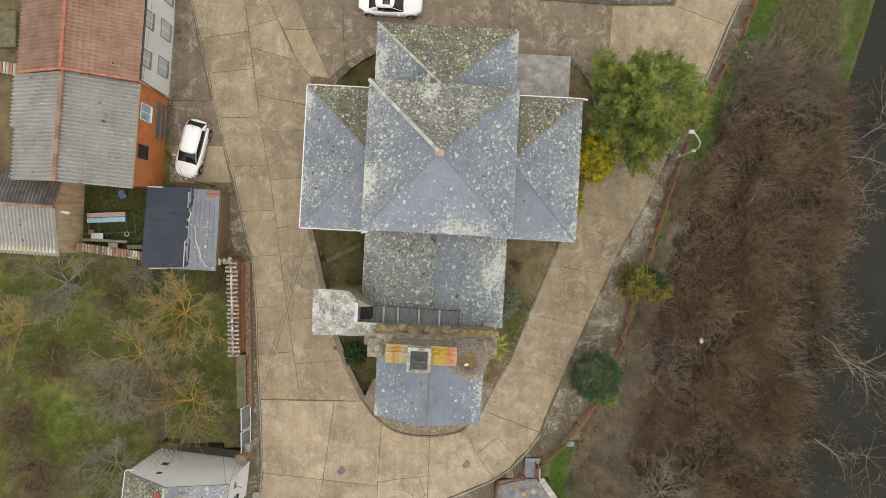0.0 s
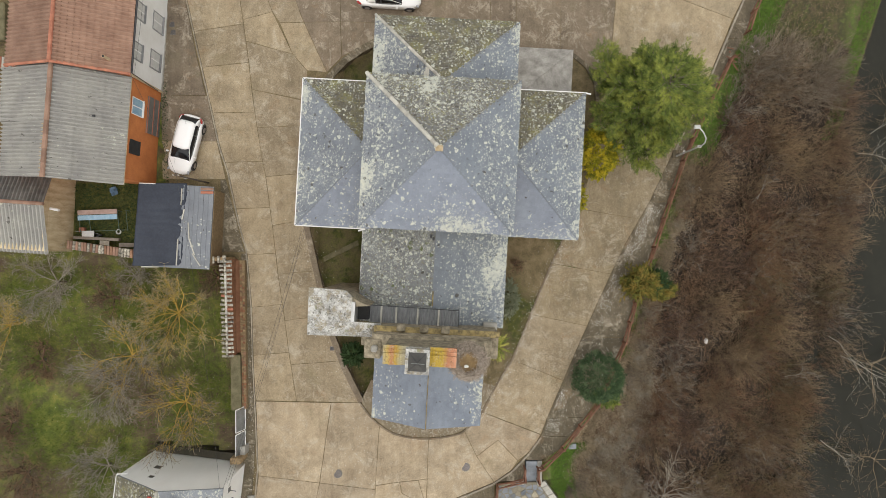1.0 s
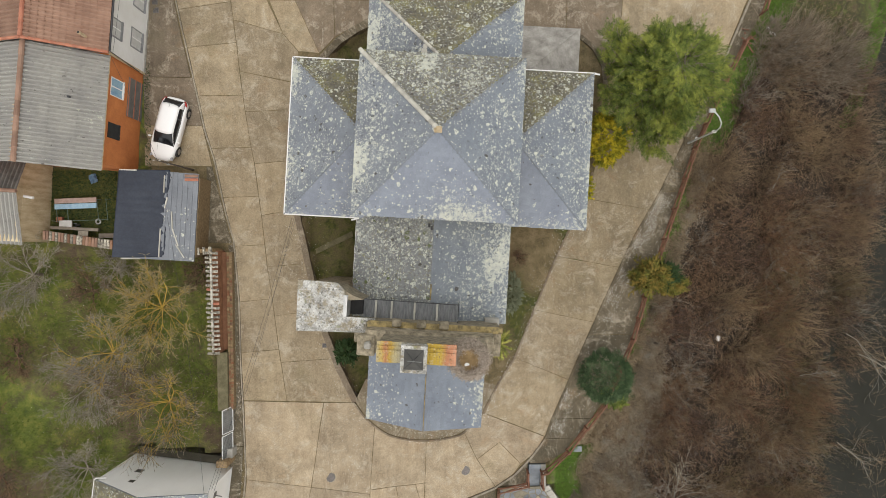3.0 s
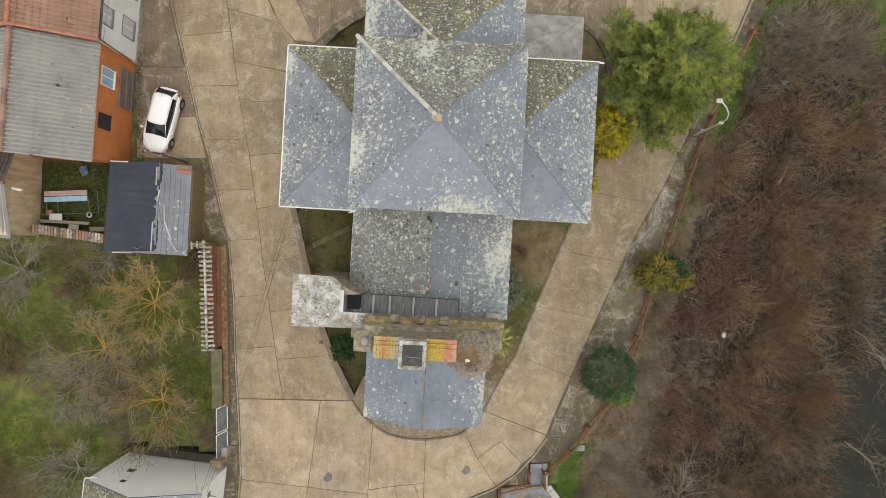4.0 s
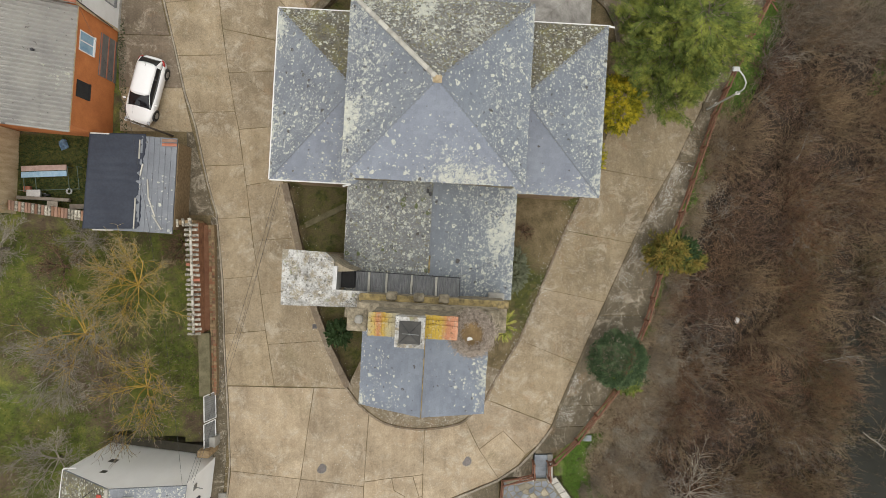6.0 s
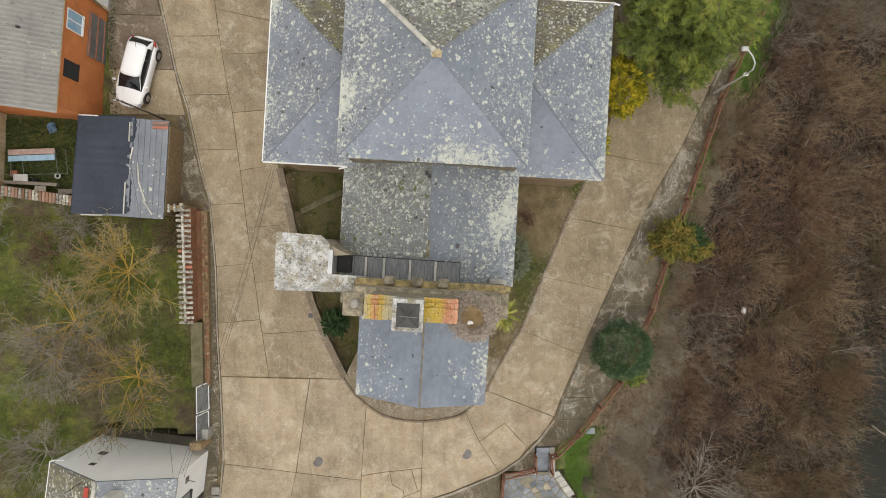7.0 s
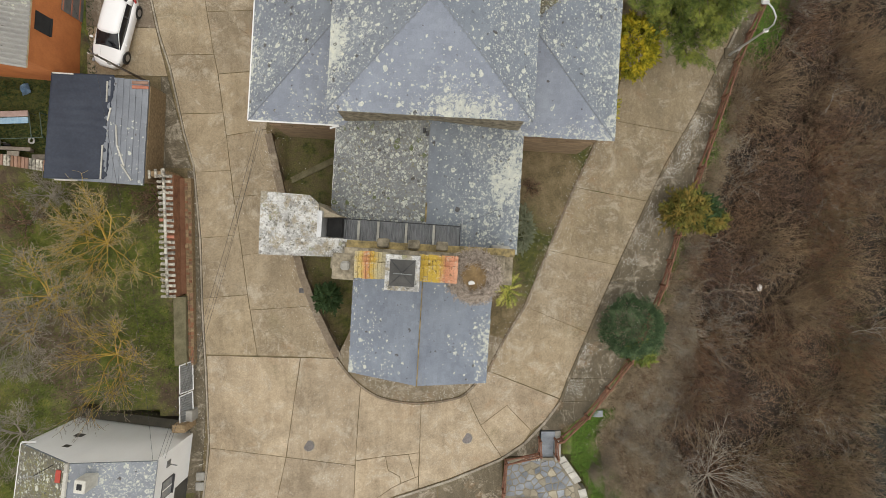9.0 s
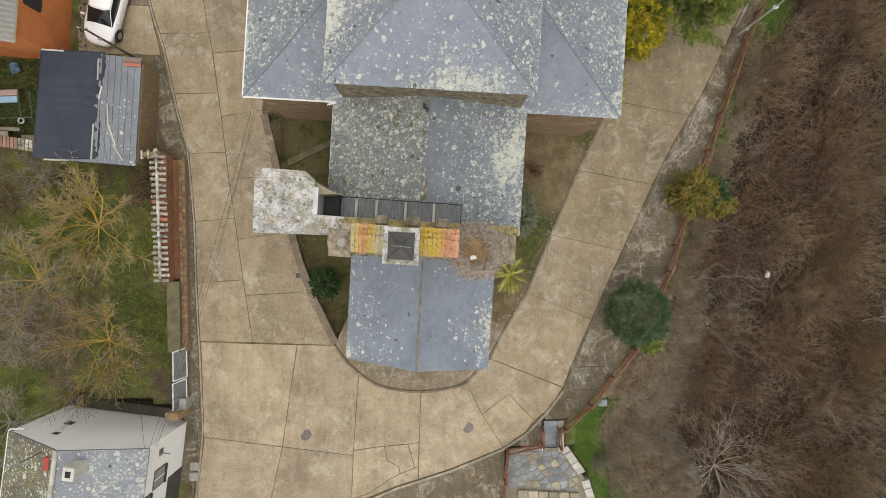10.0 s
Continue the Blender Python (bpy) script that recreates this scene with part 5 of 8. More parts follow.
# ---- shed: brick walls, half slate roof, half black sheeting ----
shed = thing("shed", pose(0, 0, 0), "brick shed with slates half covered by black sheeting", "shed")
SH = [(-20.85, -0.9), (-16.05, -1.2), (-15.75, 4.45), (-20.45, 4.65)]
shed_z = lambda x, y: 3.15 + (-15.9 - x) * 0.17  # noqa: E731
part("wall", prism(bmesh.new(), [(-20.6, -0.7), (-16.0, -0.95), (-15.7, 4.2), (-20.3, 4.4)], 0.3, lambda x, y: shed_z(x, y) - 0.14), BRICK_BROWN, shed, "brown rubble and brick wall")
deck = part("roof", prism(bmesh.new(), SH, lambda x, y: shed_z(x, y) - 0.12, shed_z), SLATE_CLEAN, shed)
c3 = lambda x, y, up=0.0: (x, y, shed_z(x, y) + up)  # noqa: E731
slates("slating", [c3(-16.05, -1.2, 0.02), c3(-15.75, 4.45, 0.02), c3(-17.9, 4.55, 0.02), c3(-18.2, -1.05, 0.02)], SLATE_SHED, deck, 0.42, 0.3, 0.03)
# sheeting, with long folds and a ragged edge over the slates
nx, ny = 26, 64
verts, faces = [], []
for j in range(ny + 1):
    for i in range(nx + 1):
        s, t = i / nx, j / ny
        west = Vector((-20.85 + 0.4 * t, -0.92 + 5.56 * t))
        edge = 2.95 + 0.12 * math.sin(9 * t) + 0.1 * noise.noise((t * 14, 0, 5)) + 0.08 * noise.noise((t * 40, 0, 9))
        x, y = west.x + edge * s, west.y + 0.02 * s
        fold = 0.02 * noise.noise((x * 0.7 + y * 0.15, y * 3.2, 1)) + 0.012 * noise.noise((x * 1.5, y * 6.5 + x * 1.2, 7))
        verts.append((x, y, shed_z(x, y) + 0.05 + 1.3 * fold))
for j in range(ny):
    for i in range(nx):
        k = j * (nx + 1) + i
        faces.append((k, k + 1, k + nx + 2, k + nx + 1))
sheet = raw("sheeting", verts, faces, TARP, shed, True)
tagged(sheet, "black plastic sheeting with creases")
sheet.modifiers.new("thickness", "SOLIDIFY").thickness = 0.012
for a, b in (((-17.75, 4.3), (-17.8, 3.2)), ((-17.6, 2.9), (-17.75, 2.2)), ((-17.35, 2.0), (-17.3, 0.9)), ((-17.3, 0.9), (-16.95, -0.2)), ((-18.0, 0.9), (-18.1, -0.9)), ((-17.1, -0.1), (-16.6, -0.95)), ((-20.4, 4.62), (-19.4, 4.6)), ((-20.3, -0.98), (-19.2, -1.0))):
    m = (Vector(a) - Vector(b)).normalized()
    side = Vector((-m.y, m.x)) * 0.035
    pts = [tuple(Vector(a) + side), tuple(Vector(b) + side), tuple(Vector(b) - side), tuple(Vector(a) - side)]
    part("lath", prism(bmesh.new(), pts, lambda x, y: shed_z(x, y) + 0.04, lambda x, y: shed_z(x, y) + 0.1), MORTAR, shed, "pale lath holding the sheeting")
for i in range(2):
    for r in range(2):
        x, y = -16.35 + 0.4 * i, 4.3 - 0.24 * r
        part("tile", tube(bmesh.new(), (x - 0.2, y, shed_z(x - 0.2, y) + 0.07), (x + 0.2, y, shed_z(x + 0.2, y) + 0.05), 0.1, 0.09, 7), TILE_RED if r else TILE, shed)

# ---- garden wall with tiled coping, red bank and brick edging ----
coping = thing("garden_wall", pose(0, 0, 0), "garden wall under a mossy double row of tiles", "wall")
part("wall", prism(bmesh.new(), [(-15.25, -7.3), (-14.85, -7.3), (-14.85, -0.5), (-15.25, -0.5)], 0.0, 2.2), RED_RENDER, coping, "red-brown earth-coloured wall face")
wall_z = lambda y: 2.3 + 0.075 * (y + 7.3)  # noqa: E731
y = -7.25
i = 0
while y < -0.5:
    for side in (-1, 1):
        x0, x1 = -15.05 + side * 0.05, -15.05 + side * random.uniform(0.33, 0.42)
        m = TILE_RED if random.random() < 0.04 else TILE_OLD
        part("coping_tile", tube(bmesh.new(), (x0, y + random.uniform(-0.02, 0.02), wall_z(y) + 0.16), (x1, y + random.uniform(-0.03, 0.03), wall_z(y) - 0.02), 0.075, 0.1, 7), m, coping)
    part("ridge_tile", tube(bmesh.new(), (-15.05 + random.uniform(-0.02, 0.02), y - 0.02, wall_z(y) + 0.18), (-15.05, y + 0.4, wall_z(y) + 0.2), 0.085, 0.07, 7), MORTAR if random.random() < 0.25 else TILE_OLD, coping)
    y += 0.3
for a, b in (((-16.3, -0.55), (-15.2, -0.45)),):
    for k in range(4):
        p = Vector(a).lerp(Vector(b), k / 3)
        part("coping_tile", tube(bmesh.new(), (p.x, p.y - 0.25, 2.7), (p.x, p.y + 0.2, 2.8), 0.09, 0.08, 7), TILE_OLD, coping)
part("wall", prism(bmesh.new(), [(-16.3, -0.65), (-15.0, -0.6), (-15.0, -0.35), (-16.3, -0.4)], 0.3, 2.7), BRICK_BROWN, coping)
bank = link("bank", prism(bmesh.new(), [(-14.86, -7.2), (-14.59, -7.2), (-14.59, -0.6), (-14.86, -0.6)], 0.0, lambda x, y: plane(x, y) + 0.5 - (x + 14.86) * 0.9), RUST_EARTH)
tagged(bank, "strip of bare red earth below the garden wall", "bank", kind="structure")
edging = thing("garden_wall", pose(0, 0, 0), "low rough wall of brown brick along the pavement", "wall")
part("wall", prism(bmesh.new(), [(-14.6, -11.3), (-14.24, -11.3), (-14.24, -0.6), (-14.6, -0.6)], 0.0, lambda x, y: plane(x, y) + 0.42), BRICK_BROWN, edging)
part("wall_top", prism(bmesh.new(), [(-15.2, -11.3), (-14.53, -11.3), (-14.53, -7.35), (-15.2, -7.35)], 0.0, lambda x, y: plane(x, y) + 0.75), MOSSY, edging, "mossy cement wall top")
BRICKS.append(edging)
gate_pier = thing("gate_pier", pose(0, 0, 0), "short mossy masonry pier beside the white house", "pier")
part("pier", boxed((-15.1, -14.95, 0), (-14.35, -14.5, 1.9), bevel=0.04), BRICK_BROWN, gate_pier)
part("pier_cap", boxed((-14.95, -14.55, 0), (-14.25, -13.9, 1.2), bevel=0.04), RENDER_GREY, gate_pier)
for y0, y1 in ((-11.1, -12.75), (-12.85, -14.45)):
    panel = thing("metal_panel", pose(0, 0, 0), "leaning corrugated metal panel in a white frame", "panel", "metal panels by the wall")
    lo, hi = -14.35, -14.8
    corrugated("sheet", [(lo, y1, 0.75), (lo, y0, 0.85), (hi, y0 - 0.15, 1.55), (hi, y1 - 0.1, 1.5)], METAL, panel, 0.14, 0.015, 1)
    for a, b in (((lo, y1, 0.78), (lo, y0, 0.88)), ((lo, y0, 0.88), (hi, y0 - 0.15, 1.58)), ((hi, y0 - 0.15, 1.58), (hi, y1 - 0.1, 1.53)), ((hi, y1 - 0.1, 1.53), (lo, y1, 0.78))):
        part("frame", tube(bmesh.new(), a, b, 0.035, n=4), WHITE, panel)
    part("leg", tube(bmesh.new(), (hi, (y0 + y1) / 2, 0.3), (hi, (y0 + y1) / 2, 1.5), 0.03, n=5), METAL_DARK, panel)

# ---- the white house to the south-west ----
white = thing("house", pose(-14.55, -15.42, 0, 0, 0, -7.2), "white house with a lichened slate gable roof", "house")
part("wall", boxed((-6.7, -9, -0.8), (0, 0, 4.95)), WHITE_OLD, white, "white painted wall with grey stains")
part("gable", triangle_wall((-6.7, -0.25, 4.94), (0, -0.25, 4.94), (-3.45, -0.25, 6.55), 0.25), WHITE_OLD, white)
slate_roof(white, [
    ([(0.12, -9, 4.98), (0.12, 0.02, 4.98), (-3.45, 0.02, 6.62), (-3.45, -9, 6.62)], SLATE_WHITEHOUSE),
    ([(-6.85, 0.02, 4.98), (-6.85, -9, 4.98), (-3.45, -9, 6.62), (-3.45, 0.02, 6.62)], SLATE_MOSS)], width=0.34, course=0.26)
ridge_tiles(white, (-3.45, -9, 6.66), (-3.45, 0.02, 6.66), MORTAR, 0.12, 0.4)
part("gutter", tube(bmesh.new(), (-6.9, -9, 4.9), (-6.9, 0.05, 4.9), 0.06), WHITE, white)
part("downpipe", tube(bmesh.new(), (-6.9, 0.08, 4.9), (-6.3, 0.1, 4.7), 0.05), WHITE, white)
part("downpipe", tube(bmesh.new(), (-6.62, 0.1, 4.75), (-6.62, 0.1, 0.3), 0.05), WHITE, white)
chimney = part("chimney", boxed((-2.75, -1.1, 5.8), (-2.2, -0.45, 7.15), bevel=0.04), MORTAR, white, "short pale chimney")
part("chimney_mouth", boxed((-2.6, -0.92, 7.1), (-2.35, -0.63, 7.16)), DARK, chimney)
for x, z, w in ((-5.4, 2.6, 0.45), (-5.0, 4.3, 0.32)):
    part("window", boxed((x, -0.02, z), (x + w, 0.012, z + w * 1.1)), DARK_PANEL, white)
side_window(white, -2.55, -1.65, 2.6, 3.7, METAL_DARK, WINDOW_GREY, 0.0, 0.07)
side_window(white, -3.6, -2.7, 4.0, 4.7, METAL_DARK, WINDOW_GREY, 0.0, 0.07)
part("door", boxed((-0.05, -4.6, -0.6), (0.015, -2.6, 2.0)), DARK_PANEL, white, "dark open garage door")
lamp_arm = part("bracket", tube(bmesh.new(), (0.0, -0.75, 3.3), (0.5, -0.75, 3.35), 0.03), METAL, white)
part("bracket_plate", boxed((0.0, -0.9, 3.1), (0.04, -0.55, 3.5)), METAL, lamp_arm)
aerial = part("aerial", tube(bmesh.new(), (-4.4, -0.3, 5.9), (-4.4, -0.3, 7.6), 0.02), METAL_DARK, white)
part("aerial_boom", tube(bmesh.new(), (-5.1, -0.55, 7.5), (-3.9, -0.15, 7.55), 0.015), METAL, aerial)
for k in range(6):
    c = Vector((-5.05, -0.53, 7.52)).lerp(Vector((-4.2, -0.25, 7.54)), k / 5)
    part("aerial_rod", tube(bmesh.new(), c + Vector((-0.06, 0.18, 0)), c + Vector((0.06, -0.18, 0)), 0.008, n=4), METAL, aerial)
part("roof_cloth", boxed((-4.05, -1.0, 6.42), (-3.8, -0.4, 6.5)), RED_CLOTH, white, "small red cloth on the slates")
# dark filling of the gap at the wall's foot, its shade put into colour
part("areaway", prism(bmesh.new(), [(-6.7, 0.05), (-0.3, 0.05), (-0.3, 0.6), (-6.7, 0.6)], -0.8, 0.25), RECESS_DARK, white)


# ---- parked cars ----
def loft(sections, closed=True):
    """A skin through rings of points."""
    bm = bmesh.new()
    rings = [[bm.verts.new(p) for p in ring] for ring in sections]
    n = len(rings[0])
    for a, b in zip(rings, rings[1:]):
        for i in range(n if closed else n - 1):
            bm.faces.new((a[i], a[(i + 1) % n], b[(i + 1) % n], b[i]))
    if closed:
        bm.faces.new(rings[0][::-1])
        bm.faces.new(rings[-1])
    bmesh.ops.recalc_face_normals(bm, faces=bm.faces)
    return bm


def smooth_rows(keys, n, soften=2):
    """Rows between key rows, evenly spaced in the first value and rounded off."""
    keys = np.array(keys, float)
    y = np.linspace(keys[0, 0], keys[-1, 0], n)
    cols = [np.interp(y, keys[:, 0], keys[:, i]) for i in range(1, keys.shape[1])]
    for c in cols:
        for _ in range(soften):
            c[1:-1] = (c[:-2] + 2 * c[1:-1] + c[2:]) / 4
    return list(zip(y, *cols))


def car(m, label, length, width, height, cabin, sunroof=False):
    """A car whose nose points to -y. cabin: y of bonnet edge, front of the roof, rear of the roof, foot of the rear window."""
    root = thing("car", m, label, "car", "parked cars")
    h, hw, belt = length / 2, width / 2, height * 0.62
    y0, y1, y2, y3 = cabin
    keys = [(-h, 0.4, 0.6), (-h + 0.05, 0.58, 0.68), (-h + 0.16, 0.74, 0.76), (-h + 0.36, 0.86, 0.83), (-h + 0.7, 0.95, 0.9), (y0, 1.0, 0.965), (0.2, 1.0, 1.0), (y2, 1.0, 1.02), (h - 0.6, 0.96, 1.0), (h - 0.3, 0.87, 0.96), (h - 0.1, 0.74, 0.9), (h, 0.54, 0.78)]
    rings = []
    for y, w, z in smooth_rows(keys, 44, 2):
        w, z = w * hw, z * belt
        half = [(0.9, 0.2), (1.0, 0.36), (1.0, z * 0.72), (0.985, z * 0.86), (0.94, z * 0.955), (0.82, z + 0.005), (0.5, z + 0.03), (0.2, z + 0.042)]
        rings.append([(-w * a, y, c) for a, c in half] + [(w * a, y, c) for a, c in reversed(half)])
    part("body", loft(rings), CARPAINT, root, "glossy white body", True)
    # the cabin as one rounded shell; u runs from bonnet to tail, v across
    rise = smooth_rows([(y0, 0.0, 0.9), (y0 + (y1 - y0) * 0.55, 0.6, 0.95), (y1, 0.94, 0.97), (y1 + 0.45, 1.0, 0.985), ((y1 + y2) / 2, 1.0, 0.985), (y2, 0.93, 0.96), ((y2 + y3) / 2, 0.55, 0.92), (y3, 0.0, 0.84)], 60, 3)
    ry = [r[0] for r in rise]

    def shell(y, v, off=0.0):
        up, wide = np.interp(y, ry, [r[1] for r in rise]), np.interp(y, ry, [r[2] for r in rise])
        a = v * math.pi / 2
        x = math.copysign(abs(math.sin(a)) ** 0.6, v) * hw * 0.88 * wide
        z = up * abs(math.cos(a)) ** 0.5
        return (x * (1 - 0.2 * z) * (1 + off), y, belt - 0.03 + z * (height - belt + 0.03) + off)

    def sheet(name, rows, mat, off, lab="", into=None):
        """A curved panel of the cabin; rows of (y, v) pairs."""
        bm = bmesh.new()
        vs = [[bm.verts.new(shell(y, v, off)) for y, v in row] for row in rows]
        for a, b in zip(vs, vs[1:]):
            for i in range(len(a) - 1):
                bm.faces.new((a[i], a[i + 1], b[i + 1], b[i]))
        bmesh.ops.recalc_face_normals(bm, faces=bm.faces)
        bmesh.ops.solidify(bm, geom=bm.faces[:], thickness=0.006)
        return part(name, bm, mat, into or root, lab, True)

    vv = np.linspace(-1, 1, 25)
    sheet("glasshouse", [[(y, v) for v in vv] for y in np.linspace(y0, y3, 40)], GLASS, 0.0, "dark tinted windows")
    edge = 0.62
    inner = np.linspace(-edge, edge, 17)
    bow = lambda v: (v / edge) ** 2  # noqa: E731
    sheet("roof", [[(y1 - 0.1 + 0.16 * bow(v) + (y2 + 0.1 - 0.14 * bow(v) - y1 + 0.1 - 0.16 * bow(v)) * f, v) for v in inner] for f in np.linspace(0, 1, 16)], CARPAINT, 0.016)
    for s in (-1, 1):
        sheet("pillar", [[(y0 + 0.03 + (y1 + 0.12 - y0) * f, s * (edge + 0.1 - 0.1 * f + d)) for d in (-0.035, 0.0, 0.035)] for f in np.linspace(0, 1, 9)], CARPAINT, 0.014)
        sheet("pillar", [[(y2 - 0.08 + (y3 - y2 + 0.05) * f, s * (edge + d + 0.06 * f)) for d in (-0.06, 0.02, 0.12, 0.24, 0.36)] for f in np.linspace(0, 1, 9)], CARPAINT, 0.014)
        sheet("pillar", [[((y1 + y2) / 2 + 0.12 + d, s * v) for d in (-0.04, 0.04)] for v in np.linspace(edge, 0.97, 6)], PLASTIC_DARK, 0.012)
        sheet("cant_rail", [[(y1 + (y2 - y1) * f, s * (edge + d)) for d in (-0.02, 0.02, 0.045)] for f in np.linspace(0, 1, 9)], CARPAINT, 0.015)
        mirror = bmesh.new()
        bmesh.ops.create_uvsphere(mirror, u_segments=10, v_segments=6, radius=0.12, matrix=pose(s * (hw + 0.07), y0 + 0.34, belt + 0.06) @ Matrix.Diagonal((1.0, 0.6, 0.7, 1)))
        part("wing_mirror", mirror, CARPAINT, root, "", True)
        lamp = bmesh.new()
        bmesh.ops.create_uvsphere(lamp, u_segments=12, v_segments=8, radius=0.2, matrix=pose(s * hw * 0.72, -h + 0.3, belt * 0.72, 0, 0, s * 32) @ Matrix.Diagonal((0.5, 1.15, 0.34, 1)))
        part("headlight", lamp, HEADLAMP, root, "", True)
        tail = bmesh.new()
        bmesh.ops.create_uvsphere(tail, u_segments=12, v_segments=8, radius=0.2, matrix=pose(s * hw * 0.79, h - 0.25, belt * 0.86, 0, 0, s * 30) @ Matrix.Diagonal((0.42, 1.05, 0.6, 1)))
        part("tail_light", tail, RED_LAMP, root, "", True)
        for y in (-h + 0.82, h - 0.78):
            wheel = part("wheel", tube(bmesh.new(), (s * (hw - 0.2), y, 0.31), (s * (hw + 0.012), y, 0.31), 0.31, n=18), RUBBER, root)
            part("rim", tube(bmesh.new(), (s * (hw - 0.02), y, 0.31), (s * (hw + 0.02), y, 0.31), 0.2, n=10), ALLOY, wheel)
            part("arch", tube(bmesh.new(), (s * (hw - 0.25), y, 0.33), (s * (hw + 0.004), y, 0.33), 0.36, n=18), PLASTIC_DARK, root)
    part("grille", boxed((-hw * 0.42, -h - 0.012, 0.38), (hw * 0.42, -h + 0.1, 0.48), bevel=0.02), PLASTIC_DARK, root)
    part("rear_bumper", boxed((-hw * 0.55, h - 0.06, 0.3), (hw * 0.55, h + 0.015, 0.46), bevel=0.03), PLASTIC_DARK, root)
    part("number_plate", boxed((-0.26, h + 0.0, 0.5), (0.26, h + 0.02, 0.61)), WHITE, root)
    part("aerial", tube(bmesh.new(), (0, y2 - 0.15, height), (0, y2 + 0.05, height + 0.12), 0.012, n=5), PLASTIC_DARK, root)
    part("bonnet_line", tube(bmesh.new(), (-0.34, y0 - 0.02, belt * 0.99 + 0.035), (-0.3, -h + 0.35, belt * 0.8 + 0.04), 0.006, n=4), TRIM_GREY, root)
    if sunroof:
        sheet("sunroof", [[(y, v) for v in np.linspace(-0.33, 0.33, 9)] for y in np.linspace(y1 + 0.22, y1 + 0.75, 6)], GLASS, 0.026)
    for p in (-0.5, 0.05):
        part("wiper", tube(bmesh.new(), (p, y0 + 0.03, belt + 0.03), (p + 0.42, y0 + 0.14, belt + 0.1), 0.01, n=4), PLASTIC_DARK, root)
    return root


tilt = Matrix(((1, 0, 0, 0), (0, 1, 0, 0), (-0.066, 0.041, 1, 0), (0, 0, 0, 1)))
car(Matrix.Translation((-18.15, 7.55, plane(-18.15, 7.55) + 0.02)) @ tilt @ pose(0, 0, 0, 0, 0, -15), "white hatchback parked beside the orange house", 4.2, 1.78, 1.38, (-1.08, -0.3, 1.5, 1.95))
car(Matrix.Translation((-3.9, 18.25, plane(-3.9, 18.25) + 0.01)) @ tilt @ pose(0, 0, 0, 0, 0, 87), "white saloon car with sunroof parked north of the church", 4.6, 1.8, 1.45, (-1.0, -0.25, 0.95, 1.6), True)


# ---- timber fence above the river bank ----
def log_fence(line, label, spacing=2.0, height=1.05):
    root = thing("fence", pose(0, 0, 0), label, "fence")
    pts = []
    for a, b in zip(line, line[1:]):
        a, b = Vector(a), Vector(b)
        n = max(1, round((b - a).length / spacing))
        pts += [a.lerp(b, i / n) for i in range(n)]
    pts.append(Vector(line[-1]))
    at = lambda p, z: Vector((p.x, p.y, plane(p.x, p.y) + z))  # noqa: E731
    for p in pts:
        lean = Vector((random.uniform(-0.03, 0.03), random.uniform(-0.03, 0.03), 0))
        part("post", tube(bmesh.new(), at(p, -0.3), at(p, height + 0.06) + lean, 0.075, 0.07, 7), WOOD_RED, root)
    for p, q in zip(pts, pts[1:]):
        for z in (0.28, height - 0.06):
            part("rail", tube(bmesh.new(), at(p, z + random.uniform(-0.02, 0.02)), at(q, z + random.uniform(-0.02, 0.02)), 0.055, 0.05, 6), WOOD_RED, root)
        side = Vector((-(q - p).y, (q - p).x, 0)).normalized() * 0.06
        part("brace", tube(bmesh.new(), at(p, 0.28) + side, at(q, height - 0.08) + side, 0.04, 0.04, 6), WOOD_RED, root)
        part("brace", tube(bmesh.new(), at(p, height - 0.08) - side, at(q, 0.28) - side, 0.04, 0.04, 6), WOOD_RED, root)
    return root


log_fence(FENCE[:9], "red-brown log fence with crossed braces along the pavement")
log_fence([(22.5, 16.2), (23.0, 17.8), (23.8, 19.5), (24.4, 21.0)], "red-brown log fence running on up the drive")
log_fence([(7.3, -16.1), (6.95, -16.2), (7.0, -17.2)], "short log fence beside the slate steps", 1.0)
log_fence([(5.95, -16.1), (5.95, -17.0), (3.9, -17.4), (3.6, -20.9)], "red-brown log fence round the stone terrace", 1.7)
for i in range(7):
    a = Vector((21.35 + random.uniform(-0.3, 0.3), 14.4 + random.uniform(-0.5, 0.8), plane(21, 14) + random.uniform(0.1, 0.7)))
    b = a + Vector((random.uniform(-0.9, 0.9), random.uniform(-1.2, 1.2), random.uniform(-0.2, 0.3)))
    tagged(link("broken_rail", tube(bmesh.new(), a, b, 0.05, 0.045, 6), WOOD_RED), "broken red-brown fence rail fallen beside the gap", "fence rail", "broken fence rails")

# ---- slate steps and stone terrace by the bend ----
steps_thing = thing("steps", pose(0, 0, 0), "flight of blue-grey slate steps down to the terrace", "steps")
for i in range(6):
    y = -15.75 - 0.3 * i
    z = plane(6.5, y) + 0.05 - 0.12 * i
    part("step", boxed((6.1, y - 0.32, z - 0.5), (6.95, y, z), bevel=0.012), SLATE_STEP, steps_thing)
part("side_wall", boxed((6.96, -15.72, -2.2), (7.3, -17.55, -0.98), bevel=0.03), RENDER_GREY, steps_thing)
TERR = -1.5
terrace = tagged(new("terrace"), "terrace of irregular blue and buff flagstones", "terrace", kind="structure")
bed = part("bedding", prism(bmesh.new(), [(4.0, -17.6), (7.2, -17.5), (8.7, -19.4), (8.9, -23), (3.7, -23)], -2.4, TERR - 0.02), FLAG_BUFF, terrace)


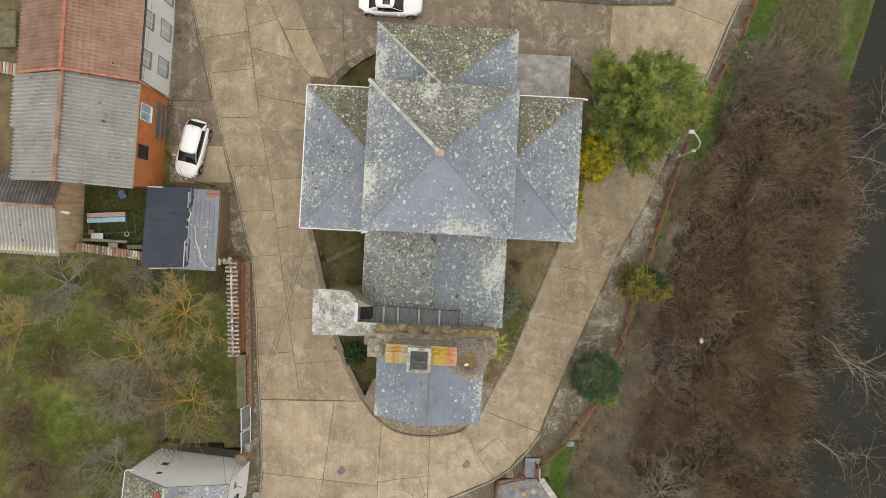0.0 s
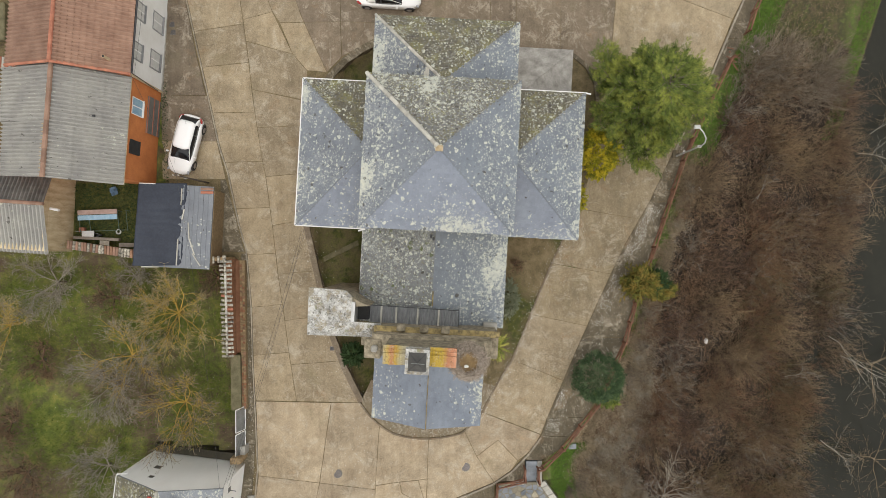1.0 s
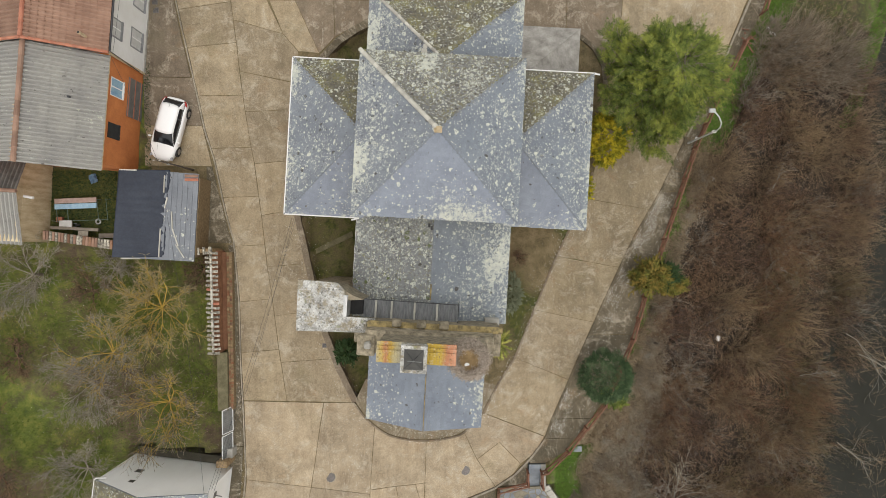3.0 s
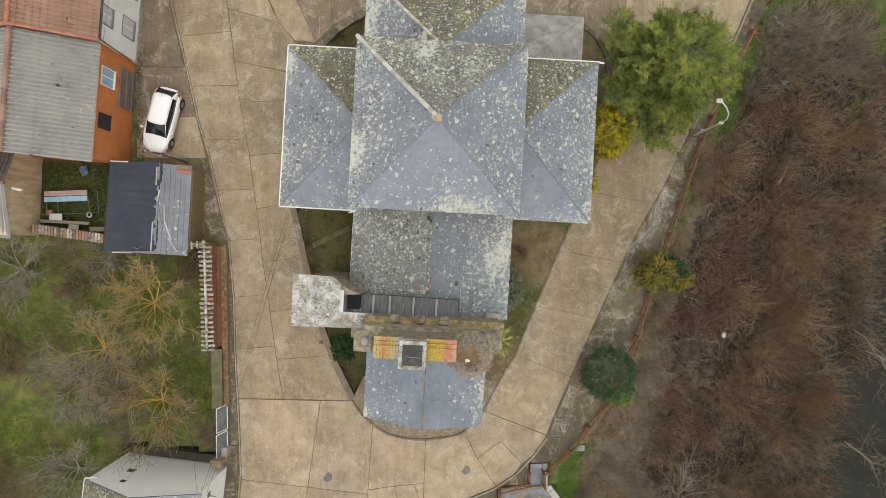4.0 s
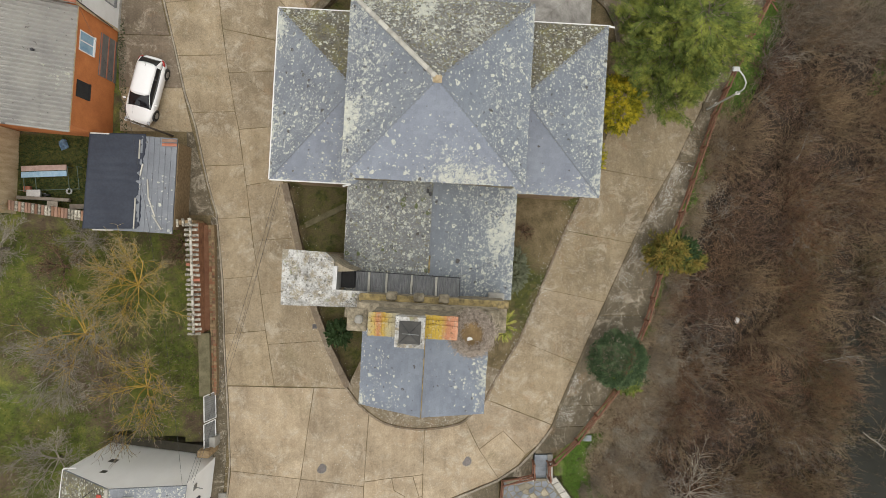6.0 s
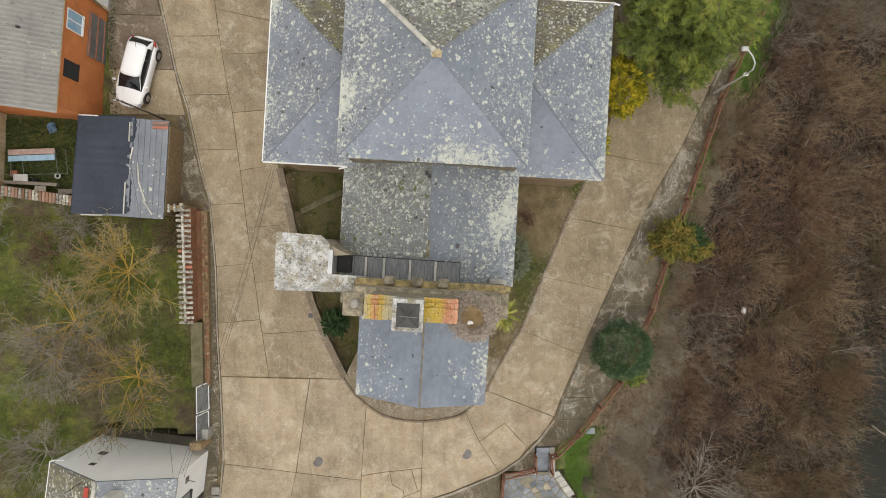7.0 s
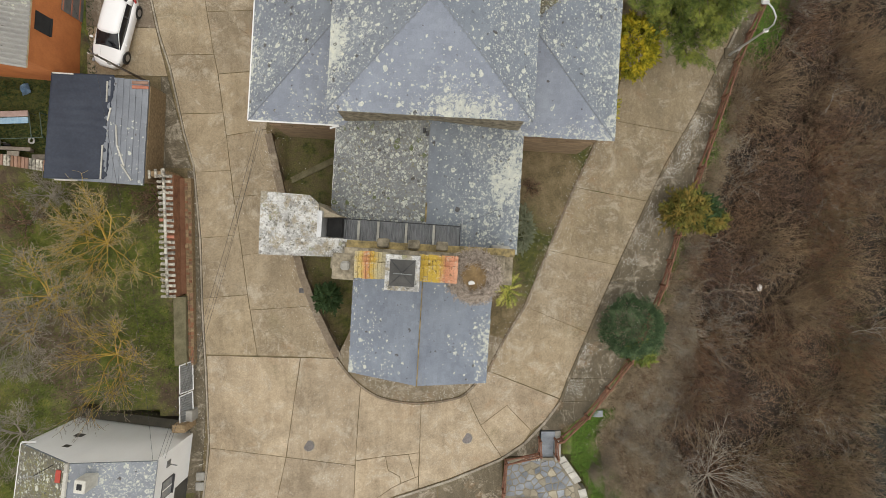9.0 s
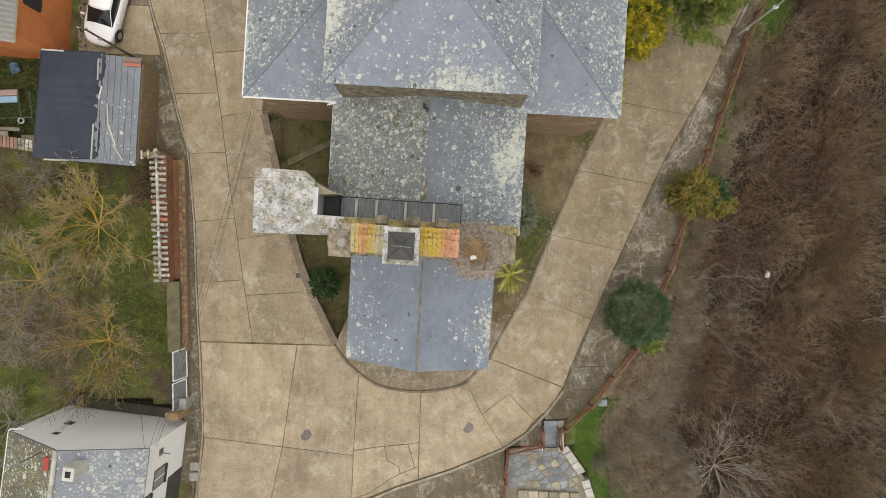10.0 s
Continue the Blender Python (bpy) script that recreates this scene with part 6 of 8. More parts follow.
def cells(seeds, outline):
    """The share of the outline that is nearest to each seed."""
    for i, s in enumerate(seeds):
        poly = list(outline)
        for j, o in enumerate(seeds):
            if i == j:
                continue
            mx, my, nx_, ny_ = (s[0] + o[0]) / 2, (s[1] + o[1]) / 2, o[0] - s[0], o[1] - s[1]
            side = lambda p: (p[0] - mx) * nx_ + (p[1] - my) * ny_  # noqa: E731
            out = []
            for a, b in zip(poly, poly[1:] + poly[:1]):
                fa, fb = side(a), side(b)
                if fa <= 0:
                    out.append(a)
                if fa * fb < 0:
                    out.append((a[0] + (b[0] - a[0]) * fa / (fa - fb), a[1] + (b[1] - a[1]) * fa / (fa - fb)))
            poly = out
            if len(poly) < 3:
                break
        if len(poly) > 2:
            yield poly


rng = random.Random(4)
OUT = [(4.1, -17.75), (7.15, -17.65), (8.2, -19.2), (8.35, -20.15), (4.0, -19.9)]
seeds = []
while len(seeds) < 74:
    p = (rng.uniform(4.0, 8.4), rng.uniform(-20.2, -17.6))
    if all((p[0] - q[0]) ** 2 + (p[1] - q[1]) ** 2 > rng.choice((0.05, 0.1, 0.2)) for q in seeds):
        seeds.append(p)
for poly in cells(seeds, OUT):
    if len({(round(x, 2), round(y, 2)) for x, y in poly}) < 3:
        continue
    z = TERR + rng.uniform(-0.01, 0.015)
    part("flagstone", prism(bmesh.new(), inset(poly, 0.035), TERR - 0.08, z), FLAG if rng.random() < 0.66 else FLAG_BUFF, terrace)
for k in range(5):
    a = Vector((7.15, -17.55)).lerp(Vector((8.25, -19.1)), k / 5)
    b = Vector((7.15, -17.55)).lerp(Vector((8.25, -19.1)), (k + 0.94) / 5)
    part("edge_stone", prism(bmesh.new(), [tuple(a), tuple(b), (b.x + 0.42, b.y + 0.2), (a.x + 0.42, a.y + 0.2)], -2.6, -1.35 + 0.03 * (k % 2)), MORTAR, terrace)
for k in range(5):
    a = Vector((8.45, -19.5)).lerp(Vector((9.2, -22.0)), k / 5)
    b = Vector((8.45, -19.5)).lerp(Vector((9.2, -22.0)), (k + 0.94) / 5)
    part("edge_stone", prism(bmesh.new(), [tuple(a), tuple(b), (b.x + 0.45, b.y + 0.12), (a.x + 0.45, a.y + 0.12)], -2.6, -1.4 + 0.03 * (k % 2)), MORTAR, terrace)
for k in range(6):
    part("edge_stone", boxed((4.6 + 0.62 * k, -20.45 - 0.03 * k, -2.3), (5.19 + 0.62 * k, -20.02 - 0.03 * k, -1.3), bevel=0.03), FLAG_BUFF, terrace)
part("pool_floor", boxed((4.3, -23, -2.3), (8.6, -20.5, -2.0)), RECESS_DARK, terrace)
grate = part("grate", boxed((5.0, -17.55, TERR + 0.0), (6.15, -17.2, TERR + 0.35)), METAL_DARK, terrace)
for k in range(11):
    part("grate_bar", boxed((5.02 + 0.1 * k, -17.56, TERR + 0.35), (5.07 + 0.1 * k, -17.19, TERR + 0.38)), MORTAR, grate)

# ---- street lamp, pole and wires ----
lamp = thing("street_lamp", pose(17.35, 7.1, plane(17.35, 7.1)), "grey metal street lamp with a curved arm", "street lamp")
part("base_block", boxed((-0.25, -0.2, -0.2), (0.2, 0.45, 0.15), bevel=0.03), PAVING, lamp)
part("pole", tube(bmesh.new(), (0, 0, 0.2), (-0.05, -0.02, 4.6), 0.075, 0.055, 10), METAL_PALE, lamp)
arm = [(-0.05, -0.02, 4.6), (0.03, 0.08, 4.95), (0.02, 0.35, 5.2), (-0.18, 0.7, 5.32), (-0.45, 1.0, 5.36)]
for a, b in zip(arm, arm[1:]):
    part("arm", tube(bmesh.new(), a, b, 0.045, 0.042, 8), METAL_PALE, lamp)
part("bracket", boxed((-0.15, -0.1, 4.2), (0.1, 0.08, 4.36), bevel=0.02), WHITE, lamp)
head = part("lamp_head", boxed((-0.85, 0.95, 5.3), (-0.42, 1.22, 5.44), bevel=0.05), METAL_PALE, lamp)
part("lens", boxed((-0.8, 0.98, 5.285), (-0.47, 1.19, 5.31)), WINDOW_GREY, head)

pole = thing("utility_pole", pose(-16.85, 4.95, plane(-16.85, 4.95)), "weathered timber utility pole beside the shed", "utility pole")
part("pole", tube(bmesh.new(), (0, 0, -0.3), (0, -0.12, 5.3), 0.07, 0.045, 10), WOOD_DARK, pole)
part("crossarm", tube(bmesh.new(), (-0.22, -0.1, 5.1), (0.22, -0.14, 5.1), 0.03, n=6), WOOD_GREY, pole)
for x in (-0.18, 0.18):
    part("insulator", tube(bmesh.new(), (x, -0.12, 5.12), (x, -0.12, 5.26), 0.03, 0.02, 8), WHITE, pole)
part("junction_box", boxed((-0.07, -0.2, 3.6), (0.07, -0.1, 3.8), bevel=0.02), RENDER_GREY, pole)


def wire(a, b, sag, r, label):
    a, b = Vector(a), Vector(b)
    bm = bmesh.new()
    n = 14
    pts = [a.lerp(b, i / n) - Vector((0, 0, sag * 4 * (i / n) * (1 - i / n))) for i in range(n + 1)]
    rings = []
    across = Vector((-(b - a).y, (b - a).x, 0)).normalized() * r
    for p in pts:
        rings.append([bm.verts.new(p + across), bm.verts.new(p + Vector((0, 0, r))), bm.verts.new(p - across), bm.verts.new(p - Vector((0, 0, r)))])
    for u, v in zip(rings, rings[1:]):
        for i in range(4):
            bm.faces.new((u[i], u[(i + 1) % 4], v[(i + 1) % 4], v[i]))
    tagged(link("wire", bm, PLASTIC_DARK), label, "wire", "overhead wires")


wire((-9.1, 1.45, 5.7), (-14.4, -15.35, 5.0), 0.5, 0.008, "black overhead wire from the church to the white house")
wire((-9.0, 1.45, 5.6), (-14.1, -15.35, 4.9), 0.75, 0.008, "black overhead wire from the church to the white house")
wire((-8.9, 1.45, 5.5), (-14.3, -15.3, 4.7), 0.4, 0.006, "black overhead wire from the church to the white house")
wire((-16.85, 4.83, 6.4), (-14.6, -15.4, 5.1), 0.5, 0.008, "black overhead wire from the pole to the white house")
wire((-16.85, 4.83, 6.4), (-19.8, 11.2, 6.2), 0.2, 0.009, "black overhead wire from the pole to the long house")
wire((-19.75, 11.4, 5.9), (-18.6, 21.5, 6.3), 0.2, 0.009, "black overhead wire along the white front")

# ---- stork nest, aerial ----
nest = thing("nest", pose(1.2, -5.55, 13.75), "large round bird nest of grey sticks on the bell gable", "nest")
rng = random.Random(8)
verts, faces = [], []


def stick(verts, faces, a, b, r, r2=None, n=3):
    a, b = Vector(a), Vector(b)
    d = (b - a).normalized()
    u = d.orthogonal().normalized()
    v = d.cross(u)
    i = len(verts)
    for p, rr in ((a, r), (b, r if r2 is None else r2)):
        for k in range(n):
            t = math.tau * k / n
            verts.append(tuple(p + u * (rr * math.cos(t)) + v * (rr * math.sin(t))))
    for k in range(n):
        faces.append((i + k, i + (k + 1) % n, i + n + (k + 1) % n, i + n + k))


for i in range(3200):
    t, rr = rng.uniform(0, math.tau), rng.gauss(0.73, 0.1)
    z = 0.25 + 0.35 * math.sin(max(0, min(1, (rr - 0.35) / 0.5)) * math.pi) * rng.random() + rng.uniform(-0.35, 0.12)
    turn = t + math.pi / 2 + rng.gauss(0, 0.75)
    ln = rng.uniform(0.1, 0.28)
    c = Vector((rr * math.cos(t), rr * math.sin(t), z))
    d = Vector((math.cos(turn), math.sin(turn), rng.gauss(0, 0.22))) * ln
    stick(verts, faces, c - d, c + d, rng.uniform(0.005, 0.011))
tw = raw("stick_ring", verts, faces, NEST_STICK, nest)
tw["kind"] = "stuff"
bm = bmesh.new()
bmesh.ops.create_uvsphere(bm, u_segments=24, v_segments=12, radius=0.78, matrix=Matrix.Diagonal((1, 1, 0.42, 1)))
for v in bm.verts:
    r = math.hypot(v.co.x, v.co.y)
    v.co.z = min(v.co.z, 0.12 + 0.2 * (r / 0.78) ** 2) + 0.04 * noise.noise(v.co * 7)
part("bowl", bm, NEST_BED, nest, "matted straw bowl", True)
bm = bmesh.new()
bmesh.ops.create_icosphere(bm, subdivisions=2, radius=0.1, matrix=pose(-0.07, -0.17, 0.24) @ Matrix.Diagonal((1.3, 0.8, 0.5, 1)))
for v in bm.verts:
    v.co += Vector((noise.noise(v.co * 9), noise.noise(v.co * 9 + Vector((3, 0, 0))), 0)) * 0.06
tagged(link("scrap", bm, WHITE), "crumpled white scrap lying in the nest", "scrap").matrix_world = pose(1.15, -5.6, 13.75)

aer = thing("roof_aerial", church.matrix_basis @ pose(1.7, -8.9, 7.0), "thin metal roof aerial with short rods", "aerial")
part("mast", tube(bmesh.new(), (0, 0, -0.1), (-0.02, 0.02, 1.5), 0.02, 0.015, 6), METAL, aer)
for k in range(4):
    part("rod", tube(bmesh.new(), (-0.22, 0.06 - 0.08 * k, 0.5 + 0.06 * k), (0.25, -0.02 - 0.08 * k, 0.5 + 0.06 * k), 0.01, n=4), METAL_PALE, aer)
part("rod", tube(bmesh.new(), (-0.05, 0.5, 1.45), (0.03, -0.3, 1.45), 0.012, n=4), METAL_PALE, aer)
part("stay", tube(bmesh.new(), (0, 0, 1.0), (1.9, 0.95, -0.25), 0.008, n=4), METAL_DARK, aer)

# ---- manholes, drains, stones, scraps ----
for x, y in ((-7.87, -16.33), (1.56, -16.07)):
    mh = thing("manhole_cover", pose(x, y, plane(x, y)), "round dark iron manhole cover set in the concrete", "manhole", "manhole covers")
    part("ring", tube(bmesh.new(), (0, 0, -0.02), (0, 0, 0.012), 0.36, n=28), KERB, mh)
    part("lid", tube(bmesh.new(), (0, 0, -0.02), (0, 0, 0.018), 0.31, n=28), IRON, mh)
for x, y, w in ((-8.21, -7.06, 0.3), (-19.16, 16.05, 0.36), (-19.1, 15.5, 0.36)):
    dr = thing("drain_grate", pose(x, y, plane(x, y) + 0.02), "square iron drain grate set in concrete", "drain", "drain grates")
    part("frame", boxed((-w / 2, -w / 2, -0.02), (w / 2, w / 2, 0.012)), IRON, dr)
    for k in range(4):
        part("bar", boxed((-w / 2 + 0.04 + k * w / 5, -w / 2 + 0.03, 0.012), (-w / 2 + 0.08 + k * w / 5, w / 2 - 0.03, 0.02)), METAL_DARK, dr)
for x, y in ((-14.15, -18.6), (-14.1, -18.0)):
    tagged(link("meter_box", boxed((x - 0.28, y - 0.24, plane(x, y) - 0.1), (x + 0.2, y + 0.24, plane(x, y) + 0.14), bevel=0.03), RENDER_GREY), "small cement meter box against the kerb", "meter box", "meter boxes")


def rubble(x, y, z, r, material, label, name="stone", group=""):
    bm = bmesh.new()
    bmesh.ops.create_icosphere(bm, subdivisions=2, radius=r, matrix=pose(0, 0, 0) @ Matrix.Diagonal((1.2, 0.9, 0.55, 1)))
    k = random.uniform(0, 50)
    for v in bm.verts:
        v.co *= 1 + 0.35 * noise.noise(v.co / r * 0.9 + Vector((k, 0, 0)))
    ob = link(name, bm, material)
    ob.matrix_world = pose(x, y, z, 0, 0, random.uniform(0, 180))
    return tagged(ob, label, name, group)


for i in range(9):
    x, y = 23.6 + random.uniform(-0.5, 0.7), 15.7 + random.uniform(-0.5, 0.5)
    rubble(x, y, level(x, y) + 0.05, random.uniform(0.1, 0.22), BARK, "rough grey stone in a small heap on the grass", "stone", "stone heap")
for x, y, r in ((19.36, 4.7, 0.17), (20.7, -7.1, 0.2), (17.9, 7.4, 0.12)):
    rubble(x, y, level(x, y) + 0.35, r, WHITE, "crumpled white scrap caught in the scrub", "scrap", "white scraps")
bm = bmesh.new()
hose = [Vector((23.1 + 0.1 * i, 15.35 - 0.04 * i + 0.13 * math.sin(i * 1.1), 0)) for i in range(10)]
for p, q in zip(hose, hose[1:]):
    tube(bm, (p.x, p.y, level(p.x, p.y) + 0.2), (q.x, q.y, level(q.x, q.y) + 0.2), 0.05, n=6)
tagged(link("pipe", bm, WHITE), "bent white plastic pipe lying on the grass", "pipe")
tagged(link("plank", boxed((9.3, -14.95, level(9.6, -14.8) + 0.02), (9.95, -14.55, level(9.6, -14.8) + 0.14), bevel=0.02), FLAG), "blue-grey slab lying in the grass", "slab")

# ---- the small back yard ----
yz = plane(-24, 2.3)
bench = thing("swing_frame", pose(-24.1, 2.55, yz, 0, 0, 2), "low green metal frame with planks, one pale blue", "bench")
part("plank", boxed((-1.45, 0.1, 0.62), (1.3, 0.42, 0.68), bevel=0.01), WOOD_PINK, bench, "bare pinkish plank")
part("plank", boxed((-1.45, -0.28, 0.62), (1.3, 0.06, 0.69), bevel=0.01), WINDOW_BLUE, bench, "pale blue painted plank")
for x in (-1.42, -0.7, 1.3, 1.9):
    part("leg", tube(bmesh.new(), (x, 0.3, 0.0), (x, 0.3, 0.62), 0.025), FRAME_GREEN, bench)
    part("rail", tube(bmesh.new(), (x, 0.3, 0.6), (x, -1.1, 0.45), 0.022), FRAME_GREEN, bench)
part("rail", tube(bmesh.new(), (-1.42, -1.05, 0.45), (1.9, -1.05, 0.45), 0.022), FRAME_GREEN, bench)
beam = thing("timber_beam", pose(-24.2, 0.95, yz, 0, 0, -3), "weathered timber beam on short supports", "beam")
part("beam", boxed((-1.7, -0.1, 0.5), (1.5, 0.1, 0.64), bevel=0.02), WOOD_GREY, beam)
for x in (-1.4, 1.2):
    part("support", boxed((x - 0.08, -0.1, 0), (x + 0.08, 0.1, 0.5)), WOOD_GREY, beam)
part("board", boxed((0.1, -0.5, 0.42), (0.75, -0.12, 0.48)), WOOD_PALE, beam, "short pale boards")
barrow = thing("wheelbarrow", pose(-24.9, 1.2, yz), "small metal wheelbarrow tipped beside the beam", "wheelbarrow")
part("tray", loft([[(-0.3, -0.2, 0.25), (0.3, -0.2, 0.25), (0.3, 0.2, 0.25), (-0.3, 0.2, 0.25)], [(-0.42, -0.3, 0.55), (0.42, -0.3, 0.55), (0.42, 0.3, 0.55), (-0.42, 0.3, 0.55)]]), METAL_PALE, barrow)
part("wheel", tube(bmesh.new(), (0.6, -0.05, 0.18), (0.6, 0.05, 0.18), 0.18, n=14), RUBBER, barrow)
for s in (-1, 1):
    part("handle", tube(bmesh.new(), (0.55, s * 0.1, 0.25), (-0.95, s * 0.28, 0.5), 0.02), METAL, barrow)
tagged(link("crate", boxed((-25.7, 1.4, yz), (-25.3, 1.75, yz + 0.3), bevel=0.02), TILE_RED), "small terracotta block on the yard grass", "block")
tagged(link("timber_offcut", boxed((-22.9, 0.35, yz), (-21.3, 0.65, yz + 0.25), bevel=0.02), WOOD_GREY), "dark weathered timber lying against the wall", "timber")
rg = thing("tyre", pose(-23.0, 1.45, yz + 0.1), "small pale ring lying on the grass", "ring")
bm = bmesh.new()
for i in range(14):
    t0, t1 = math.tau * i / 14, math.tau * (i + 1) / 14
    tube(bm, (0.15 * math.cos(t0), 0.15 * math.sin(t0), 0), (0.15 * math.cos(t1), 0.15 * math.sin(t1), 0), 0.05, n=6)
part("ring", bm, METAL_PALE, rg)
bm = bmesh.new()
bmesh.ops.create_grid(bm, x_segments=10, y_segments=10, size=0.3)
for v in bm.verts:
    v.co.z = 0.18 + 0.14 * noise.noise(v.co * 4)
    v.co.x *= 0.8
tarp = link("tarpaulin", bm, TARP_BLUE)
tarp.matrix_world = pose(-23.3, 4.3, yz, 0, 0, 20)
tarp.modifiers.new("thickness", "SOLIDIFY").thickness = 0.01
tagged(tarp, "crumpled blue tarpaulin on the yard grass", "tarpaulin")
tagged(link("plank", boxed((-24.6, 3.55, yz), (-24.1, 3.75, yz + 0.08)), WOOD_PALE), "short pale plank on the yard grass", "plank")
yw = thing("garden_wall", pose(-26.0, 0.55, 0, 0, 0, -8.2), "low yard wall capped with red and grey tiles", "wall")
part("wall", boxed((0, -0.14, 0.3), (5.2, 0.14, 2.75)), BRICK_BROWN, yw)
for i in range(26):
    m = random.choice((TILE, TILE, TILE_OLD, TILE, TILE_OLD, BRICK))
    part("coping_tile", tube(bmesh.new(), (0.1 + 0.2 * i, -0.3, 2.76), (0.1 + 0.2 * i, 0.28, 2.86), 0.1, 0.085, 7), m, yw)


# ---- plants ----
def sticks_mesh(name, a, b, r0, r1, material, parent=None):
    """Many thin three-sided twigs as one mesh; a, b: arrays of ends, r0, r1: radii there."""
    a, b = np.asarray(a, float), np.asarray(b, float)
    n = len(a)
    r0, r1 = np.broadcast_to(r0, n).reshape(-1, 1), np.broadcast_to(r1, n).reshape(-1, 1)
    d = b - a
    d /= np.linalg.norm(d, axis=1, keepdims=True) + 1e-9
    u = np.cross(d, np.where(np.abs(d[:, 2:3]) < 0.9, [[0, 0, 1.0]], [[1.0, 0, 0]]))
    u /= np.linalg.norm(u, axis=1, keepdims=True) + 1e-9
    v = np.cross(d, u)
    rings = []
    for p, r in ((a, r0), (b, r1)):
        for k in range(3):
            t = math.tau * k / 3
            rings.append(p + r * (u * math.cos(t) + v * math.sin(t)))
    verts = np.stack(rings, 1).reshape(-1, 3)
    base_i = np.arange(n)[:, None] * 6
    quads = np.concatenate([base_i + np.array([[k, (k + 1) % 3, 3 + (k + 1) % 3, 3 + k]]) for k in range(3)], 0)
    return solid(name, verts, quads, material, parent)


def solid(name, verts, faces, material, parent=None):
    """A mesh from arrays of points and of faces that all have as many corners."""
    me = bpy.data.meshes.new(name)
    k = faces.shape[1]
    me.vertices.add(len(verts))
    me.vertices.foreach_set("co", np.ascontiguousarray(verts, dtype=np.float32).ravel())
    me.loops.add(faces.size)
    me.loops.foreach_set("vertex_index", np.ascontiguousarray(faces, dtype=np.int32).ravel())
    me.polygons.add(len(faces))
    me.polygons.foreach_set("loop_start", np.arange(0, faces.size, k, dtype=np.int32))
    me.update(calc_edges=True)
    me.validate()
    me.materials.append(material)
    ob = new(name, me)
    if parent:
        ob.parent = parent
    return ob


def twig_mat(name, dark, light, patch_scale=0.35):
    m, nt, b = base(name, 0.9)
    isl = nt.nodes.new("ShaderNodeNewGeometry").outputs["Random Per Island"]
    col = mix(nt, isl, dark, light)
    col = mix(nt, 0.5, col, ramp(nt, noise_tex(nt, patch_scale, 4), [(0.35, (0.28, 0.28, 0.3)), (0.65, (0.7, 0.68, 0.62))]), "OVERLAY")
    finish(nt, b, col)
    return m


def leaf_mat(name, dark, light, tip=None, scale=0.9):
    m, nt, b = base(name, 0.75)
    b.inputs["Specular IOR Level"].default_value = 0.2
    isl = nt.nodes.new("ShaderNodeNewGeometry").outputs["Random Per Island"]
    tuft = steps(nt, noise_tex(nt, 3.4, 4, 0.65), 0.36, 0.64)
    col = mix(nt, calc(nt, "ADD", calc(nt, "MULTIPLY", tuft, 0.6), calc(nt, "MULTIPLY", isl, 0.4)), dark, light)
    if tip:
        col = mix(nt, calc(nt, "MULTIPLY", steps(nt, noise_tex(nt, scale, 3), 0.45, 0.62), calc(nt, "ADD", calc(nt, "MULTIPLY", tuft, 0.7), 0.2)), col, tip)
    finish(nt, b, col)
    return m


TWIG_BROWN = twig_mat("brown_twigs", (0.04, 0.023, 0.014), (0.33, 0.21, 0.128))
TWIG_DUSKY = twig_mat("dusky_twigs", (0.04, 0.025, 0.022), (0.3, 0.205, 0.165))
TWIG_RUST = twig_mat("rust_twigs", (0.1, 0.048, 0.024), (0.42, 0.225, 0.125))
TWIG_OLIVE = twig_mat("olive_twigs", (0.05, 0.04, 0.018), (0.32, 0.255, 0.13))
TWIG_PALEGREY = twig_mat("grey_tan_twigs", (0.14, 0.11, 0.08), (0.38, 0.32, 0.245))
TWIG_OCHRE = twig_mat("ochre_twigs", (0.24, 0.19, 0.09), (0.5, 0.42, 0.26))
TWIG_TAN = twig_mat("tan_twigs", (0.11, 0.078, 0.044), (0.44, 0.325, 0.2))
TWIG_GREY = twig_mat("grey_twigs", (0.2, 0.175, 0.14), (0.42, 0.38, 0.32))
TWIG_PALE = twig_mat("bleached_twigs", (0.3, 0.27, 0.22), (0.5, 0.455, 0.385))
TWIG_LICHEN = twig_mat("lichen_twigs", (0.36, 0.24, 0.04), (0.66, 0.46, 0.1))
GRASS = leaf_mat("grass_blades", (0.04, 0.07, 0.012), (0.16, 0.2, 0.035), (0.27, 0.25, 0.07), 0.3)
GRASS_FRESH = leaf_mat("fresh_grass_blades", (0.06, 0.13, 0.018), (0.17, 0.28, 0.045))
STRAW = leaf_mat("dry_grass", (0.22, 0.17, 0.105), (0.58, 0.47, 0.33))
CONIFER = leaf_mat("conifer_leaf", (0.024, 0.05, 0.012), (0.21, 0.255, 0.055), (0.36, 0.385, 0.075), 0.8)
GOLDEN = leaf_mat("golden_leaf", (0.03, 0.055, 0.008), (0.46, 0.41, 0.025), (0.66, 0.5, 0.03), 1.6)
CYPRESS = leaf_mat("blue_green_leaf", (0.008, 0.024, 0.01), (0.075, 0.125, 0.048), (0.14, 0.195, 0.1), 1.6)
THUJA = leaf_mat("bronze_leaf", (0.035, 0.047, 0.011), (0.2, 0.185, 0.036), (0.33, 0.21, 0.05), 1.4)
DARKLEAF = leaf_mat("dark_leaf", (0.015, 0.035, 0.012), (0.05, 0.085, 0.028))
PALMLEAF = leaf_mat("yellow_green_frond", (0.32, 0.35, 0.04), (0.72, 0.68, 0.2))
SILVER = leaf_mat("silvery_leaf", (0.11, 0.125, 0.075), (0.22, 0.24, 0.16))
PETAL = leaf_mat("petal", (0.55, 0.53, 0.47), (0.8, 0.78, 0.72))
